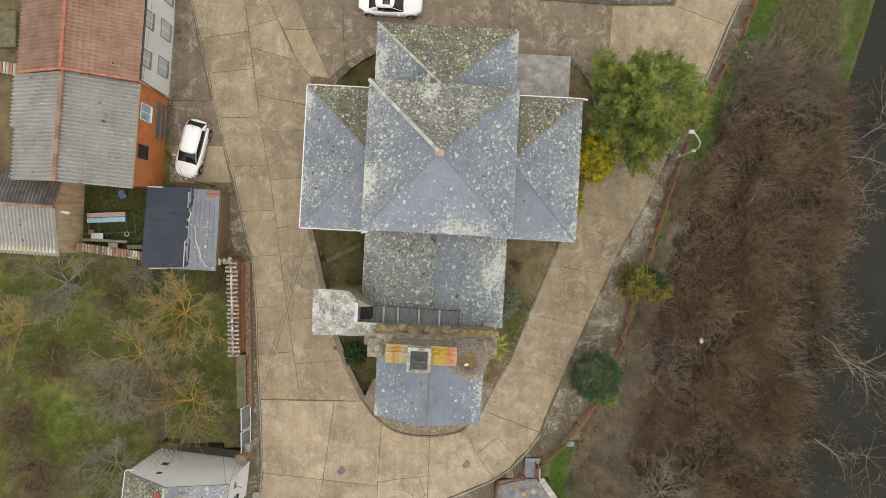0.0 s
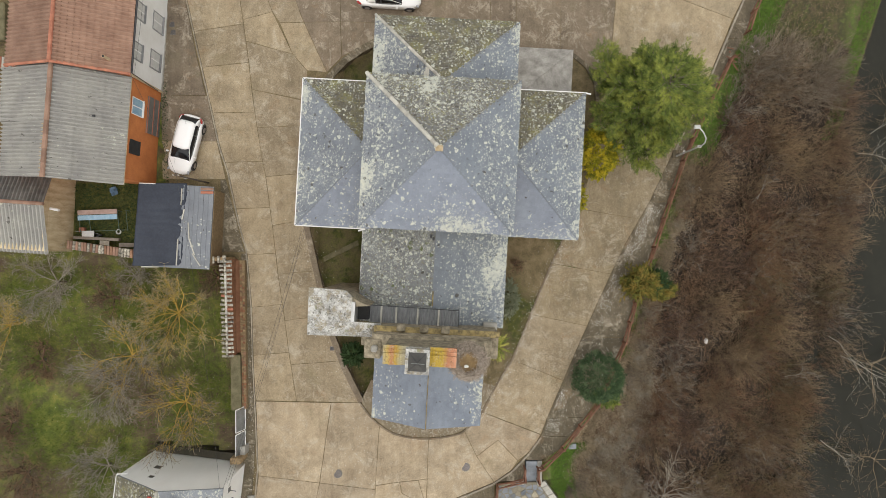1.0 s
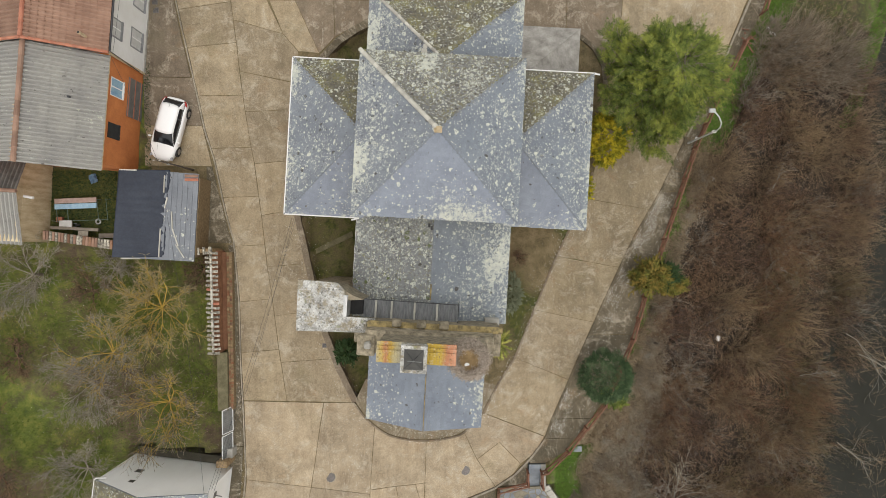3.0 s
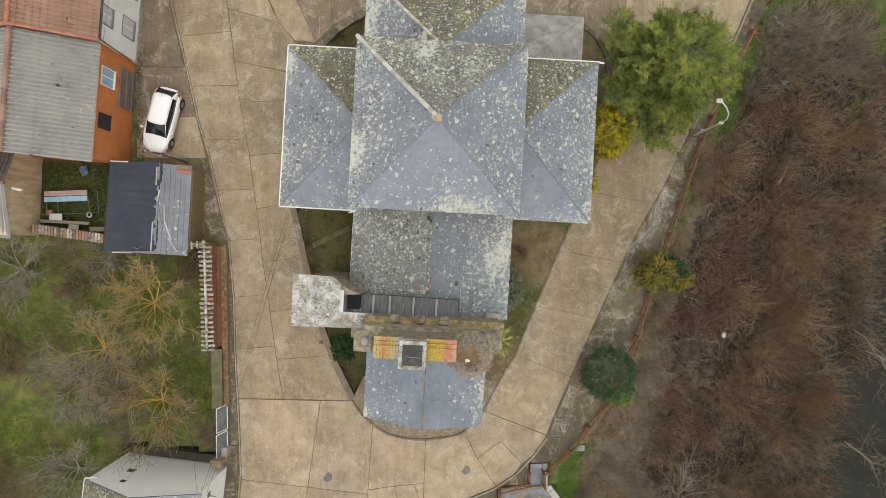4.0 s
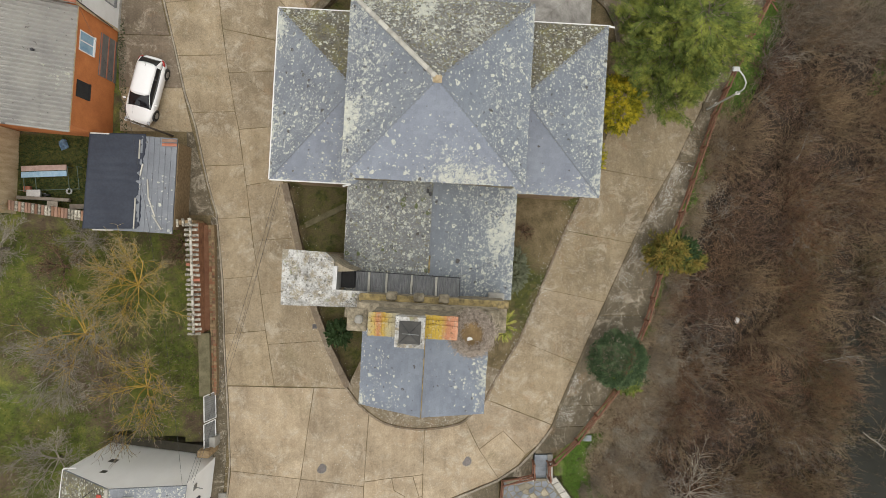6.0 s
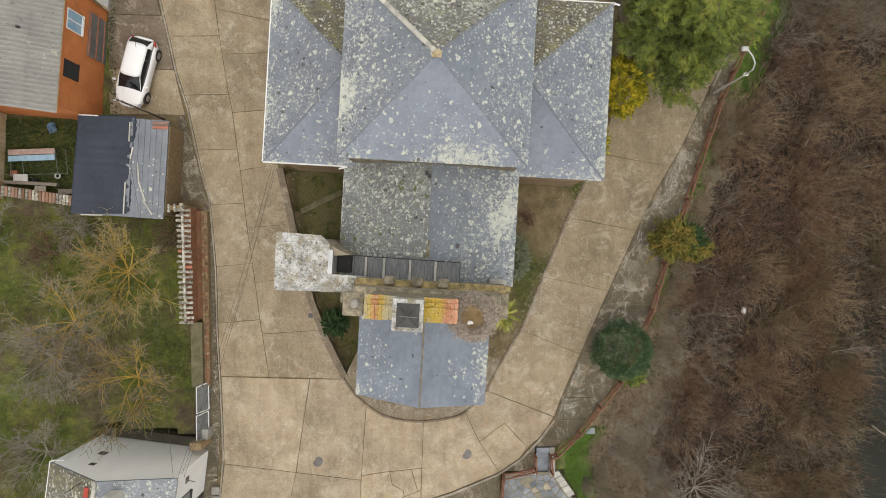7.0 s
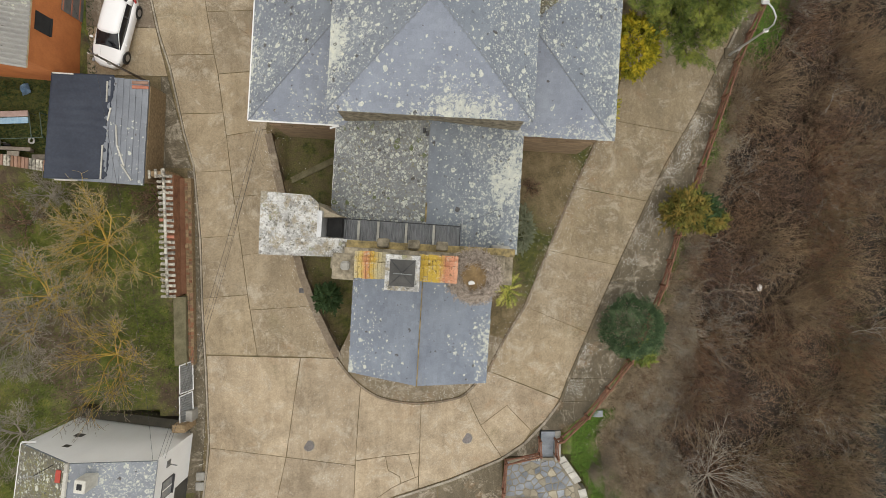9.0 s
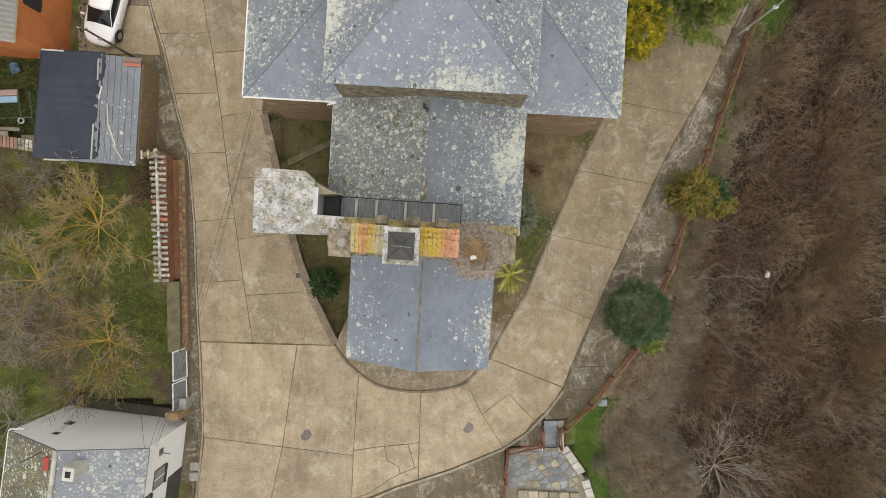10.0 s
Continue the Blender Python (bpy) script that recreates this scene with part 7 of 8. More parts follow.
LEAF_DEAD = leaf_mat("dead_leaf", (0.11, 0.07, 0.045), (0.34, 0.26, 0.18))


def spray_set(points, dirs, size, rng, per=9, spread=0.5, leaf=(0.13, 0.028)):
    """Feathery sprays: at each point a short axis along dirs with small pointed leaves to both sides. Returns points and four-cornered faces."""
    n = len(points)
    dirs = dirs / (np.linalg.norm(dirs, axis=1, keepdims=True) + 1e-9)
    side = np.cross(dirs, [[0, 0, 1.0]])
    side /= np.linalg.norm(side, axis=1, keepdims=True) + 1e-9
    up = np.cross(side, dirs)
    roll = rng.uniform(-0.7, 0.7, (n, 1))
    side, up = side * np.cos(roll) + up * np.sin(roll), up * np.cos(roll) - side * np.sin(roll)
    size = np.broadcast_to(size, n).reshape(-1, 1)
    out = []
    for k in range(per):
        f = k / per
        root = points + dirs * size * f
        s = 0 if k == per - 1 else (1 if k % 2 else -1)
        way = dirs + side * s * spread * rng.uniform(0.7, 1.3, (n, 1)) + up * rng.uniform(-0.25, 0.25, (n, 1))
        way /= np.linalg.norm(way, axis=1, keepdims=True)
        ln = leaf[0] * size / 0.5 * (1.25 - 0.6 * f) * rng.uniform(0.7, 1.3, (n, 1))
        wide = np.cross(way, up)
        wide /= np.linalg.norm(wide, axis=1, keepdims=True) + 1e-9
        w = leaf[1] * size / 0.5
        tip = root + way * ln
        midp = root + way * ln * 0.45
        out.append(np.stack([root, midp + wide * w, tip, midp - wide * w], 1))
    verts = np.stack(out, 1).reshape(-1, 3)
    return verts, np.arange(len(verts)).reshape(-1, 4)


def conifer_tree(x, y, label, height=8.4, reach=3.65, seed=3):
    """Boughs that carry flat plumes, each a short axis with feathered side sprays."""
    rng = np.random.default_rng(seed)
    z0 = plane(x, y)
    root = thing("conifer_tree", pose(x, y, z0), label, "tree")
    part("trunk", tube(bmesh.new(), (0, 0, -0.2), (0, 0, height * 0.93), 0.24, 0.03, 10), BARK, root)
    pts, dirs, size, la, lb = [], [], [], [], []
    for i in range(200):
        f = rng.random() ** 0.85
        z = 2.1 + f * (height - 2.5)
        t = rng.uniform(0, math.tau)
        lobe = 1 + 0.15 * math.sin(3 * t + 1.0) + 0.1 * math.sin(5 * t + 2.2)
        ln = reach * lobe * (1 - f) ** 0.6 * rng.uniform(0.6, 1.05) + 0.3
        d = np.array([math.cos(t), math.sin(t), 0.12 + 0.5 * f])
        start = np.array([0, 0, z - 0.5 * (1 - f)])
        bough = lambda s: start + d * ln * s - np.array([0, 0, 0.14 * (1 - f) * ln * s * s])  # noqa: E731
        la.append(bough(0.0))
        lb.append(bough(0.95))
        for s in np.linspace(0.35, 1.0, max(3, int(ln * 2.1))):
            for q in range(2):
                w = t + rng.normal(0, 0.75)
                axis = np.array([math.cos(w), math.sin(w), rng.uniform(0.0, 0.6)])
                side = np.array([-math.sin(w), math.cos(w), rng.normal(0, 0.2)])
                p, reach_p = bough(s) + rng.normal(0, 0.14, 3), rng.uniform(0.55, 1.15)
                la.append(p)
                lb.append(p + axis * reach_p * 0.8)
                for k in range(9):
                    g = (k + 0.5) / 9
                    way = axis * 1.0 + side * (0 if k == 8 else (1 if k % 2 else -1)) * rng.uniform(0.4, 0.8) + rng.normal(0, 0.15, 3)
                    pts.append(p + axis * reach_p * g)
                    dirs.append(way)
                    size.append((0.46 - 0.22 * g) * rng.uniform(0.75, 1.25))
    limb = sticks_mesh("bough", la, lb, 0.028, 0.006, BARK, root)
    limb["kind"] = "stuff"
    v, f = spray_set(np.array(pts), np.array(dirs), np.array(size), rng, 7, 0.65, (0.26, 0.036))
    solid("crown", v, f, CONIFER, root)
    return root


def clump_bush(x, y, z, label, rx, ry, height, leaf_material, n, size, seed, name="shrub", lumps=0.18, lean=(0, 0), detail=(0.15, 0.055)):
    """A dense evergreen bush: short sprays all over an uneven dome, more within it, on a stem."""
    rng = np.random.default_rng(seed)
    root = thing(name, pose(x, y, z), label, "shrub")
    part("stem", tube(bmesh.new(), (0, 0, -0.2), (lean[0] * 0.5, lean[1] * 0.5, height * 0.6), 0.09, 0.04, 7), BARK, root)
    t, c = rng.uniform(0, math.tau, n), rng.uniform(-0.25, 1.0, n)
    s = np.sqrt(1 - np.clip(c, -1, 1) ** 2)
    d = np.stack([s * np.cos(t), s * np.sin(t), c], 1)
    lump = np.array([1 + lumps * 2.2 * noise.noise(Vector(q) * 2.3 + Vector((seed, 0, 0))) + lumps * noise.noise(Vector(q) * 5.5) for q in d])
    depth = rng.uniform(0.72, 1.0, n) ** 0.7
    p = d * (lump * depth)[:, None] * np.array([[rx, ry, height * 0.52]]) + np.array([[0, 0, height * 0.48]])
    p[:, 0] += lean[0] * p[:, 2] / height
    p[:, 1] += lean[1] * p[:, 2] / height
    dirs = d * [[1, 1, 0.25]] + rng.normal(0, 0.55, (n, 3)) * [[1, 1, 0.5]] + [[0, 0, 0.1]]
    v, f = spray_set(p, dirs, rng.uniform(0.7, 1.25, n) * size, rng, 8, 0.6, detail)
    solid("crown", v, f, leaf_material, root)
    return root


conifer_tree(13.85, 10.3, "broad yellow-green conifer leaning over the drive")
clump_bush(11.0, 7.0, plane(11, 7), "golden-yellow evergreen shrub against the church wall", 1.25, 1.5, 3.0, GOLDEN, 2600, 0.27, 2, lumps=0.28)
clump_bush(11.15, -9.2, plane(11.1, -9.2), "round clipped blue-green cypress beside the drive", 1.8, 1.75, 3.3, CYPRESS, 12000, 0.105, 5, lumps=0.14)
clump_bush(12.1, -10.9, plane(12.1, -10.9), "loose light green growth under the round cypress", 0.8, 0.6, 0.9, CONIFER, 350, 0.3, 6, lumps=0.3)
clump_bush(14.2, -2.3, plane(14.2, -2.3), "bronze-green thuja spreading over the log fence", 1.0, 0.85, 2.5, THUJA, 1500, 0.3, 7, lumps=0.5)
clump_bush(15.5, -2.2, plane(15.3, -2.3) - 0.4, "dark green thuja growing behind the log fence", 0.8, 0.65, 2.2, DARKLEAF, 500, 0.34, 8, lumps=0.45)
clump_bush(15.9, -2.9, plane(15.6, -3) - 0.4, "ochre-green thuja branch reaching over the bank", 1.1, 0.45, 1.8, THUJA, 550, 0.36, 9, lumps=0.3)
clump_bush(-6.7, -7.5, plane(-6.7, -7.5) - 0.75, "dark green spiky shrub in the sunken garden", 0.55, 0.55, 1.4, DARKLEAF, 300, 0.4, 10, lumps=0.3)
clump_bush(4.75, -3.5, plane(4.75, -3.5), "silvery grey-green shrub beside the nave wall", 0.5, 1.0, 1.1, SILVER, 330, 0.34, 12, lumps=0.3)
clump_bush(9.5, 3.8, plane(9.5, 3.8), "small golden shrub at the foot of the church", 0.7, 0.9, 1.6, GOLDEN, 300, 0.3, 13, lumps=0.25)
# young palm: fronds from one crown
rng = np.random.default_rng(14)
palm = thing("palm_shrub", pose(3.9, -7.0, plane(3.9, -7.0)), "small yellow-green palm by the bell gable", "palm")
part("stem", tube(bmesh.new(), (0, 0, -0.1), (0, 0, 0.6), 0.12, 0.09, 9), BARK, palm)
for i in range(26):
    t = rng.uniform(0, math.tau)
    e = rng.uniform(0.25, 1.1)
    seg = [np.array([math.cos(t) * r, math.sin(t) * r, 0.6 + e * r - 0.55 * r * r]) for r in np.linspace(0, rng.uniform(0.7, 1.1), 6)]
    pts = np.array(seg[:-1])
    v, f = spray_set(pts, np.array([q - p for p, q in zip(seg, seg[1:])]), 0.3, rng, 6, 0.8, (0.26, 0.04))
    solid("frond", v, f, PALMLEAF if i % 3 else CONIFER, palm)


# ---- bare trees ----
def grow(rng, start, way, length, radius, depth, out, wiggle=0.28, spread=0.75, up=0.12):
    """A limb in bent pieces that throws off shorter ones; out gets (from, to, r0, r1, depth)."""
    p, d = np.array(start, float), np.array(way, float)
    n = 4 if depth > 1 else 3
    for i in range(n):
        d = d + rng.normal(0, wiggle, 3) + [0, 0, up]
        d /= np.linalg.norm(d)
        q = p + d * length / n
        r0, r1 = radius * (1 - 0.55 * i / n), radius * (1 - 0.55 * (i + 1) / n)
        out.append((p, q, r0, r1, depth))
        if depth > 0:
            for k in range(2 if i else 1):
                if rng.random() < 0.92:
                    s = d + rng.normal(0, spread, 3) * (1, 1, 0.8)
                    s /= np.linalg.norm(s)
                    grow(rng, q, s, length * rng.uniform(0.42, 0.68), r1 * 0.62, depth - 1, out, wiggle, spread, up)
        p = q


def bare_tree(x, y, label, reach, seed, lichen=True, limbs=6, trunk=0.9, tilt_out=0.55, grey=None, name="bare_tree", levels=3, thick=0.05, wiggle=0.17, spread=0.56):
    rng = np.random.default_rng(seed)
    z = level(x, y)
    root = thing(name, pose(x, y, z), label, "tree")
    part("trunk", tube(bmesh.new(), (0, 0, -0.15), (0.05, 0.03, trunk), 0.12, 0.09, 9), LICHEN_BARK if lichen else BARK, root)
    out = []
    for i in range(limbs):
        t = math.tau * i / limbs + rng.uniform(-0.4, 0.4)
        grow(rng, (0.05, 0.03, trunk), (math.cos(t), math.sin(t), tilt_out), reach * rng.uniform(0.75, 1.05), thick, levels, out, wiggle, spread, 0.05)
    for lo, hi, nm, mat in ((1 if lichen else 2, 9, "bough", TWIG_LICHEN if lichen else grey or TWIG_GREY), (0, 0 if lichen else 1, "crown", grey or (TWIG_OCHRE if lichen else TWIG_GREY))):
        some = [o for o in out if lo <= o[4] <= hi]
        if not some:
            continue
        ob = sticks_mesh(nm, [o[0] for o in some], [o[1] for o in some], np.maximum([o[2] for o in some], 0.012 if lichen else 0.009), np.maximum([o[3] for o in some], 0.008 if lichen else 0.006), mat, root)
        ob["kind"] = "stuff"
    return root


bare_tree(-18.7, -4.3, "bare fruit tree thick with yellow lichen", 2.5, 21, True, 11)
bare_tree(-21.9, -7.3, "bare fruit tree with yellow lichen on its limbs", 2.1, 22, True, 9, grey=TWIG_GREY)
bare_tree(-23.2, -9.3, "bare grey fruit tree in the orchard grass", 2.3, 23, False, 7)
bare_tree(-18.3, -10.6, "bare grey fruit tree, yellow lichen at its heart", 2.4, 24, True, 9, grey=TWIG_PALEGREY)
bare_tree(-26.8, -2.1, "bare grey fruit tree near the barn", 2.2, 25, False, 7)
bare_tree(-30.0, -5.0, "bare fruit tree with a little yellow lichen", 2.2, 26, True, 6)
bare_tree(-21.9, -1.7, "small bare grey bush by the shed", 1.3, 27, False, 6, 0.4)
bare_tree(-23.4, -3.2, "thin bare brown bush in the grass", 1.2, 28, False, 5, 0.3, grey=TWIG_BROWN)
bare_tree(-28.3, -7.6, "thin bare grey bush in the grass", 1.4, 29, False, 6, 0.3, grey=TWIG_BROWN)
bare_tree(-29.6, -15.6, "tangled bare brown bush in the orchard", 1.7, 30, False, 8, 0.3, grey=TWIG_BROWN)
bare_tree(-24.0, -15.2, "tangled bare grey bush beside the white house", 1.9, 31, False, 8, 0.3)
bare_tree(-30.5, -12.0, "tangled bare brown bush in the orchard", 1.2, 41, False, 7, 0.3, grey=TWIG_BROWN)
bare_tree(-16.2, -1.9, "bare brown bush behind the tiled wall", 1.0, 32, False, 7, 0.3, grey=TWIG_BROWN)
bare_tree(17.4, -19.4, "pale bare tree at the edge of the scrub", 2.6, 33, False, 16, 0.6, 0.55, TWIG_PALE, thick=0.034, wiggle=0.16, spread=0.42, levels=2)
bare_tree(17.6, -7.1, "small pale bare sapling in the scrub", 1.5, 34, False, 7, 1.6, 0.35, TWIG_PALEGREY, levels=1, thick=0.018, wiggle=0.15, spread=0.5)
bare_tree(15.2, -7.2, "small pale bare sapling behind the fence", 1.2, 35, False, 7, 1.2, 0.4, TWIG_PALEGREY, levels=1, thick=0.018, wiggle=0.15, spread=0.5)
bare_tree(16.8, -4.1, "small grey bare sapling behind the fence", 1.2, 36, False, 6, 1.2, 0.4, TWIG_PALEGREY, levels=1, thick=0.018, wiggle=0.15, spread=0.5)
bare_tree(5.2, -0.95, "twiggy dark bare shrub on a bed of brown soil", 0.62, 37, False, 9, 0.2, 0.8, TWIG_BROWN, "bare_shrub", 2)
for i, (x, y, r) in enumerate(((34.2, 5.0, 2.4), (35.5, -9.5, 3.2), (36.0, -17.5, 3.4), (37.5, 12.0, 2.6))):
    bare_tree(x, y, "bare grey tree leaning over the river", r, 50 + i, False, 6, 1.8, 0.35, TWIG_TAN, levels=2, thick=0.028, wiggle=0.16)


# ---- scrub between the fence and the river ----
def scrub(material, count, where, seed, stems=(9, 15), height=(1.3, 2.8), name="scrub", fan=None, r=0.011, twigs=(4, 8)):
    rng = np.random.default_rng(seed)
    A, B, R0, R1 = [], [], [], []
    made = 0
    while made < count:
        x, y = rng.uniform(9, 37), rng.uniform(-24, 22)
        if not where(x, y, rng):
            continue
        made += 1
        z = level(x, y)
        for s in range(rng.integers(*stems)):
            t = rng.uniform(0, math.tau)
            out = rng.uniform(0.25, 1.2)
            ln = rng.uniform(*height)
            d = np.array([math.cos(t) * out, math.sin(t) * out, 1.0])
            if fan is not None:
                d = d * 0.6 + np.array([*fan, 0.25])
            d /= np.linalg.norm(d)
            p0 = np.array([x, y, z]) + rng.normal(0, 0.12, 3) * [1, 1, 0]
            bend = rng.normal(0, 0.5, 3) - [0, 0, 0.2 * out]
            p1 = p0 + d * ln * 0.5
            d2 = d + bend
            p2 = p1 + d2 / np.linalg.norm(d2) * ln * 0.5
            A += [p0, p1]
            B += [p1, p2]
            R0 += [r * 1.5, r]
            R1 += [r, r * 0.6]
            for k in range(rng.integers(*twigs)):
                f = rng.uniform(0.25, 1.0)
                q = p0 + (p1 - p0) * f * 2 if f < 0.5 else p1 + (p2 - p1) * (f * 2 - 1)
                w = d2 + rng.normal(0, 1.1, 3)
                w /= np.linalg.norm(w)
                e = q + w * ln * rng.uniform(0.1, 0.24)
                w = w + rng.normal(0, 0.6, 3)
                A += [q, e]
                B += [e, e + w / np.linalg.norm(w) * ln * rng.uniform(0.08, 0.2)]
                R0 += [r * 0.8, r * 0.65]
                R1 += [r * 0.65, r * 0.45]
    ob = sticks_mesh(name, A, B, np.array(R0), np.array(R1), material)
    return ob


def patchy(x, y, s, k):
    return noise.noise((x * s, y * s, k))


def thicket(material, count, where, seed, height=(1.1, 2.6), shoots=(10, 16), splay=0.65, r=0.009, sway=(0.0, 0.0), twigs=11, clump=0.35):
    """Leafless bushes of many upright shoots, each brushed with fine side twigs that follow it."""
    rng = np.random.default_rng(seed)
    roots = []
    while len(roots) < count:
        x, y = rng.uniform(9, 37), rng.uniform(-24, 22)
        if where(x, y, rng):
            roots.append((x, y, level(x, y)))
    times = rng.integers(*shoots, len(roots))
    p0 = np.repeat(np.array(roots), times, 0)
    tall = np.repeat(rng.uniform(*height, len(roots)), times)
    lean = np.repeat(rng.normal(0, 0.12, (len(roots), 2)), times, 0) + np.array(sway)
    n = len(p0)
    off = rng.normal(0, 1, (n, 2))
    p0 = p0 + np.concatenate([off * clump, np.zeros((n, 1))], 1)
    way = np.concatenate([lean + off * splay + rng.normal(0, 0.1, (n, 2)), np.ones((n, 1))], 1)
    way /= np.linalg.norm(way, axis=1, keepdims=True)
    ln = (tall * rng.uniform(0.6, 1.05, n))[:, None]
    A, B, R0, R1 = [], [], [], []
    pieces, at, d = 3, p0, way
    joints = [p0]
    for k in range(pieces):
        d = d + rng.normal(0, 0.3, (n, 3)) + np.concatenate([off * 0.04, np.zeros((n, 1))], 1)
        d /= np.linalg.norm(d, axis=1, keepdims=True)
        to = at + d * ln / pieces
        A.append(at), B.append(to)
        R0.append(np.full(n, r * (1.5 - 0.35 * k))), R1.append(np.full(n, r * (1.15 - 0.35 * k)))
        at = to
        joints.append(to)
    joints = np.array(joints)
    for k in range(twigs):
        f = rng.uniform(0.7, 2.98, n)
        seg = f.astype(int)
        u = (f - seg)[:, None]
        rows = np.arange(n)
        q = joints[seg, rows] * (1 - u) + joints[seg + 1, rows] * u
        w = way + rng.normal(0, 0.95, (n, 3))
        w /= np.linalg.norm(w, axis=1, keepdims=True)
        e = q + w * ln * rng.uniform(0.07, 0.2, (n, 1))
        A.append(q), B.append(e)
        R0.append(np.full(n, r * 0.7)), R1.append(np.full(n, r * 0.4))
    return sticks_mesh("scrub", np.concatenate(A), np.concatenate(B), np.concatenate(R0), np.concatenate(R1), material)


def wood(x, y, rng):
    d = x - fence_x(y)
    top = 15.2 - 0.2 * max(0, x - 23) + 2 * patchy(x, y, 0.4, 9)
    near = -8 < y < 6.5 and d > 1.0 and rng.random() < 0.35
    if y > 6.5 and d < 2.2 + 0.5 * patchy(x, y, 0.6, 12):
        return False
    return (near or d > dry_width(y) + 0.3) and x < 33.2 + 1.2 * patchy(0, y, 0.3, 2) + (1.3 if y < -13 else 0) and y < top and rng.random() < (0.25 if x > 29 and y < 3 else 0.58) + 2.2 * patchy(x, y, 0.33, 4)


tagged(thicket(TWIG_BROWN, 1000, wood, 60, r=0.0095), "dense leafless brown scrub on the river bank", "scrub", kind="stuff")
tagged(thicket(TWIG_DUSKY, 420, lambda x, y, g: wood(x, y, g) and patchy(x, y, 0.2, 18) > -0.1, 67, (1.0, 2.2), r=0.007), "low dusky purple-brown scrub on the river bank", "scrub", kind="stuff")
tagged(thicket(TWIG_RUST, 240, lambda x, y, g: wood(x, y, g) and patchy(x, y, 0.22, 28) > 0.08 and y < 4, 68, (1.2, 2.4), r=0.007), "rust-brown leafless scrub on the river bank", "scrub", kind="stuff")
tagged(thicket(TWIG_TAN, 190, lambda x, y, g: wood(x, y, g) and patchy(x, y, 0.3, 8) > 0.2, 61, (1.8, 3.2), (14, 24), 0.5, 0.0105), "tufts of tan leafless shoots above the scrub", "scrub", kind="stuff")
tagged(thicket(TWIG_TAN, 42, lambda x, y, g: 26 < x < 34 and (5 < y < 10.5 or -2 < y < 3 or -9 < y < -6), 62, (1.8, 3.2), (14, 24), 0.4, 0.01, (0.3, 0.05)), "fans of tan willow shoots leaning to the water", "scrub", kind="stuff")
tagged(thicket(TWIG_OLIVE, 100, lambda x, y, g: 22 < x < 34 and y < -2 and wood(x, y, g) and patchy(x, y, 0.25, 35) > 0.05, 69, (1.6, 3.0), (14, 22), 0.35, 0.008, (0.15, 0.1)), "olive-brown leafless scrub towards the river", "scrub", kind="stuff")
tagged(thicket(TWIG_GREY, 70, lambda x, y, g: wood(x, y, g) and (y < -12 or patchy(x, y, 0.2, 15) > 0.2), 63, (2.0, 3.6), (9, 16), 0.3, 0.01), "grey leafless shoots standing in the scrub", "scrub", kind="stuff")
tagged(thicket(TWIG_PALEGREY, 42, lambda x, y, g: 12.3 - 0.1 * (x - 23) < y < 15.5 and 22.5 < x < 31, 73, (1.8, 3.0), (24, 36), 0.42, 0.012), "grey-tan leafless bushes where the scrub meets the grass", "scrub", kind="stuff")
tagged(scrub(STRAW, 900, lambda x, y, g: 0.6 < x - fence_x(y) < dry_width(y) + 0.8 and y < 7 and not (y < -14.5 and x - fence_x(y) < 2.0 + 1.5 * patchy(x, y, 0.7, 21)), 64, stems=(14, 22), height=(0.35, 0.8), fan=(0.3, -0.2), r=0.009, twigs=(0, 2)), "matted straw-coloured dry grass below the fence", "dry grass", kind="stuff")
tagged(scrub(TWIG_PALEGREY, 160, lambda x, y, g: 0.8 < x - fence_x(y) < dry_width(y) + 1.0 and y < 6 and patchy(x, y, 0.45, 51) > 0.0, 71, stems=(26, 40), height=(0.7, 1.3), fan=(0.45, -0.35), r=0.006, twigs=(0, 1)), "swept clumps of long grey dead grass below the fence", "dry grass", kind="stuff")
tagged(scrub(TWIG_PALE, 70, lambda x, y, g: 0.9 < x - fence_x(y) < dry_width(y) + 0.8 and y < 6 and patchy(x, y, 0.4, 25) > -0.15 and not (y < -14.5 and x - fence_x(y) < 2.8), 65, stems=(18, 28), height=(0.6, 1.2), fan=(0.35, -0.1), r=0.011, twigs=(0, 3)), "pale clumps of long withered grass below the fence", "dry grass", kind="stuff")
tagged(scrub(TWIG_BROWN, 60, lambda x, y, g: 1.5 < x - fence_x(y) < dry_width(y) + 0.5 and y < -8 and not (y < -14.5 and x - fence_x(y) < 2.8), 66, stems=(5, 9), height=(0.5, 1.1)), "low brown stems among the withered grass", "scrub", kind="stuff")
# a few bleached fallen branches
rng = np.random.default_rng(70)
for i, (x, y, t, ln) in enumerate(((27.5, -10.2, 0.5, 1.6), (24.6, -9.2, 2.6, 1.2), (31.5, -7.0, -0.5, 4.2), (32.5, -8.6, -0.6, 4.0), (26.3, -17.2, 1.9, 1.6), (30.8, -15.5, -0.9, 2.6), (24.2, 4.0, 1.0, 1.4), (35.0, 9.6, 0.5, 3.2), (34.0, 8.0, 0.2, 2.6))):
    z = max(level(x, y), WATER_Z) + 1.3
    br = thing("fallen_branch", pose(x, y, z), "bleached bare branch caught over the scrub", "branch", "bleached branches")
    out = []
    grow(rng, (0, 0, 0), (math.cos(t), math.sin(t), 0.0), ln, 0.035, 2, out, 0.16, 0.5, 0.0)
    sticks_mesh("limb", [o[0] for o in out], [o[1] for o in out], np.maximum([o[2] for o in out], 0.008), np.maximum([o[3] for o in out], 0.006), TWIG_PALE, br)


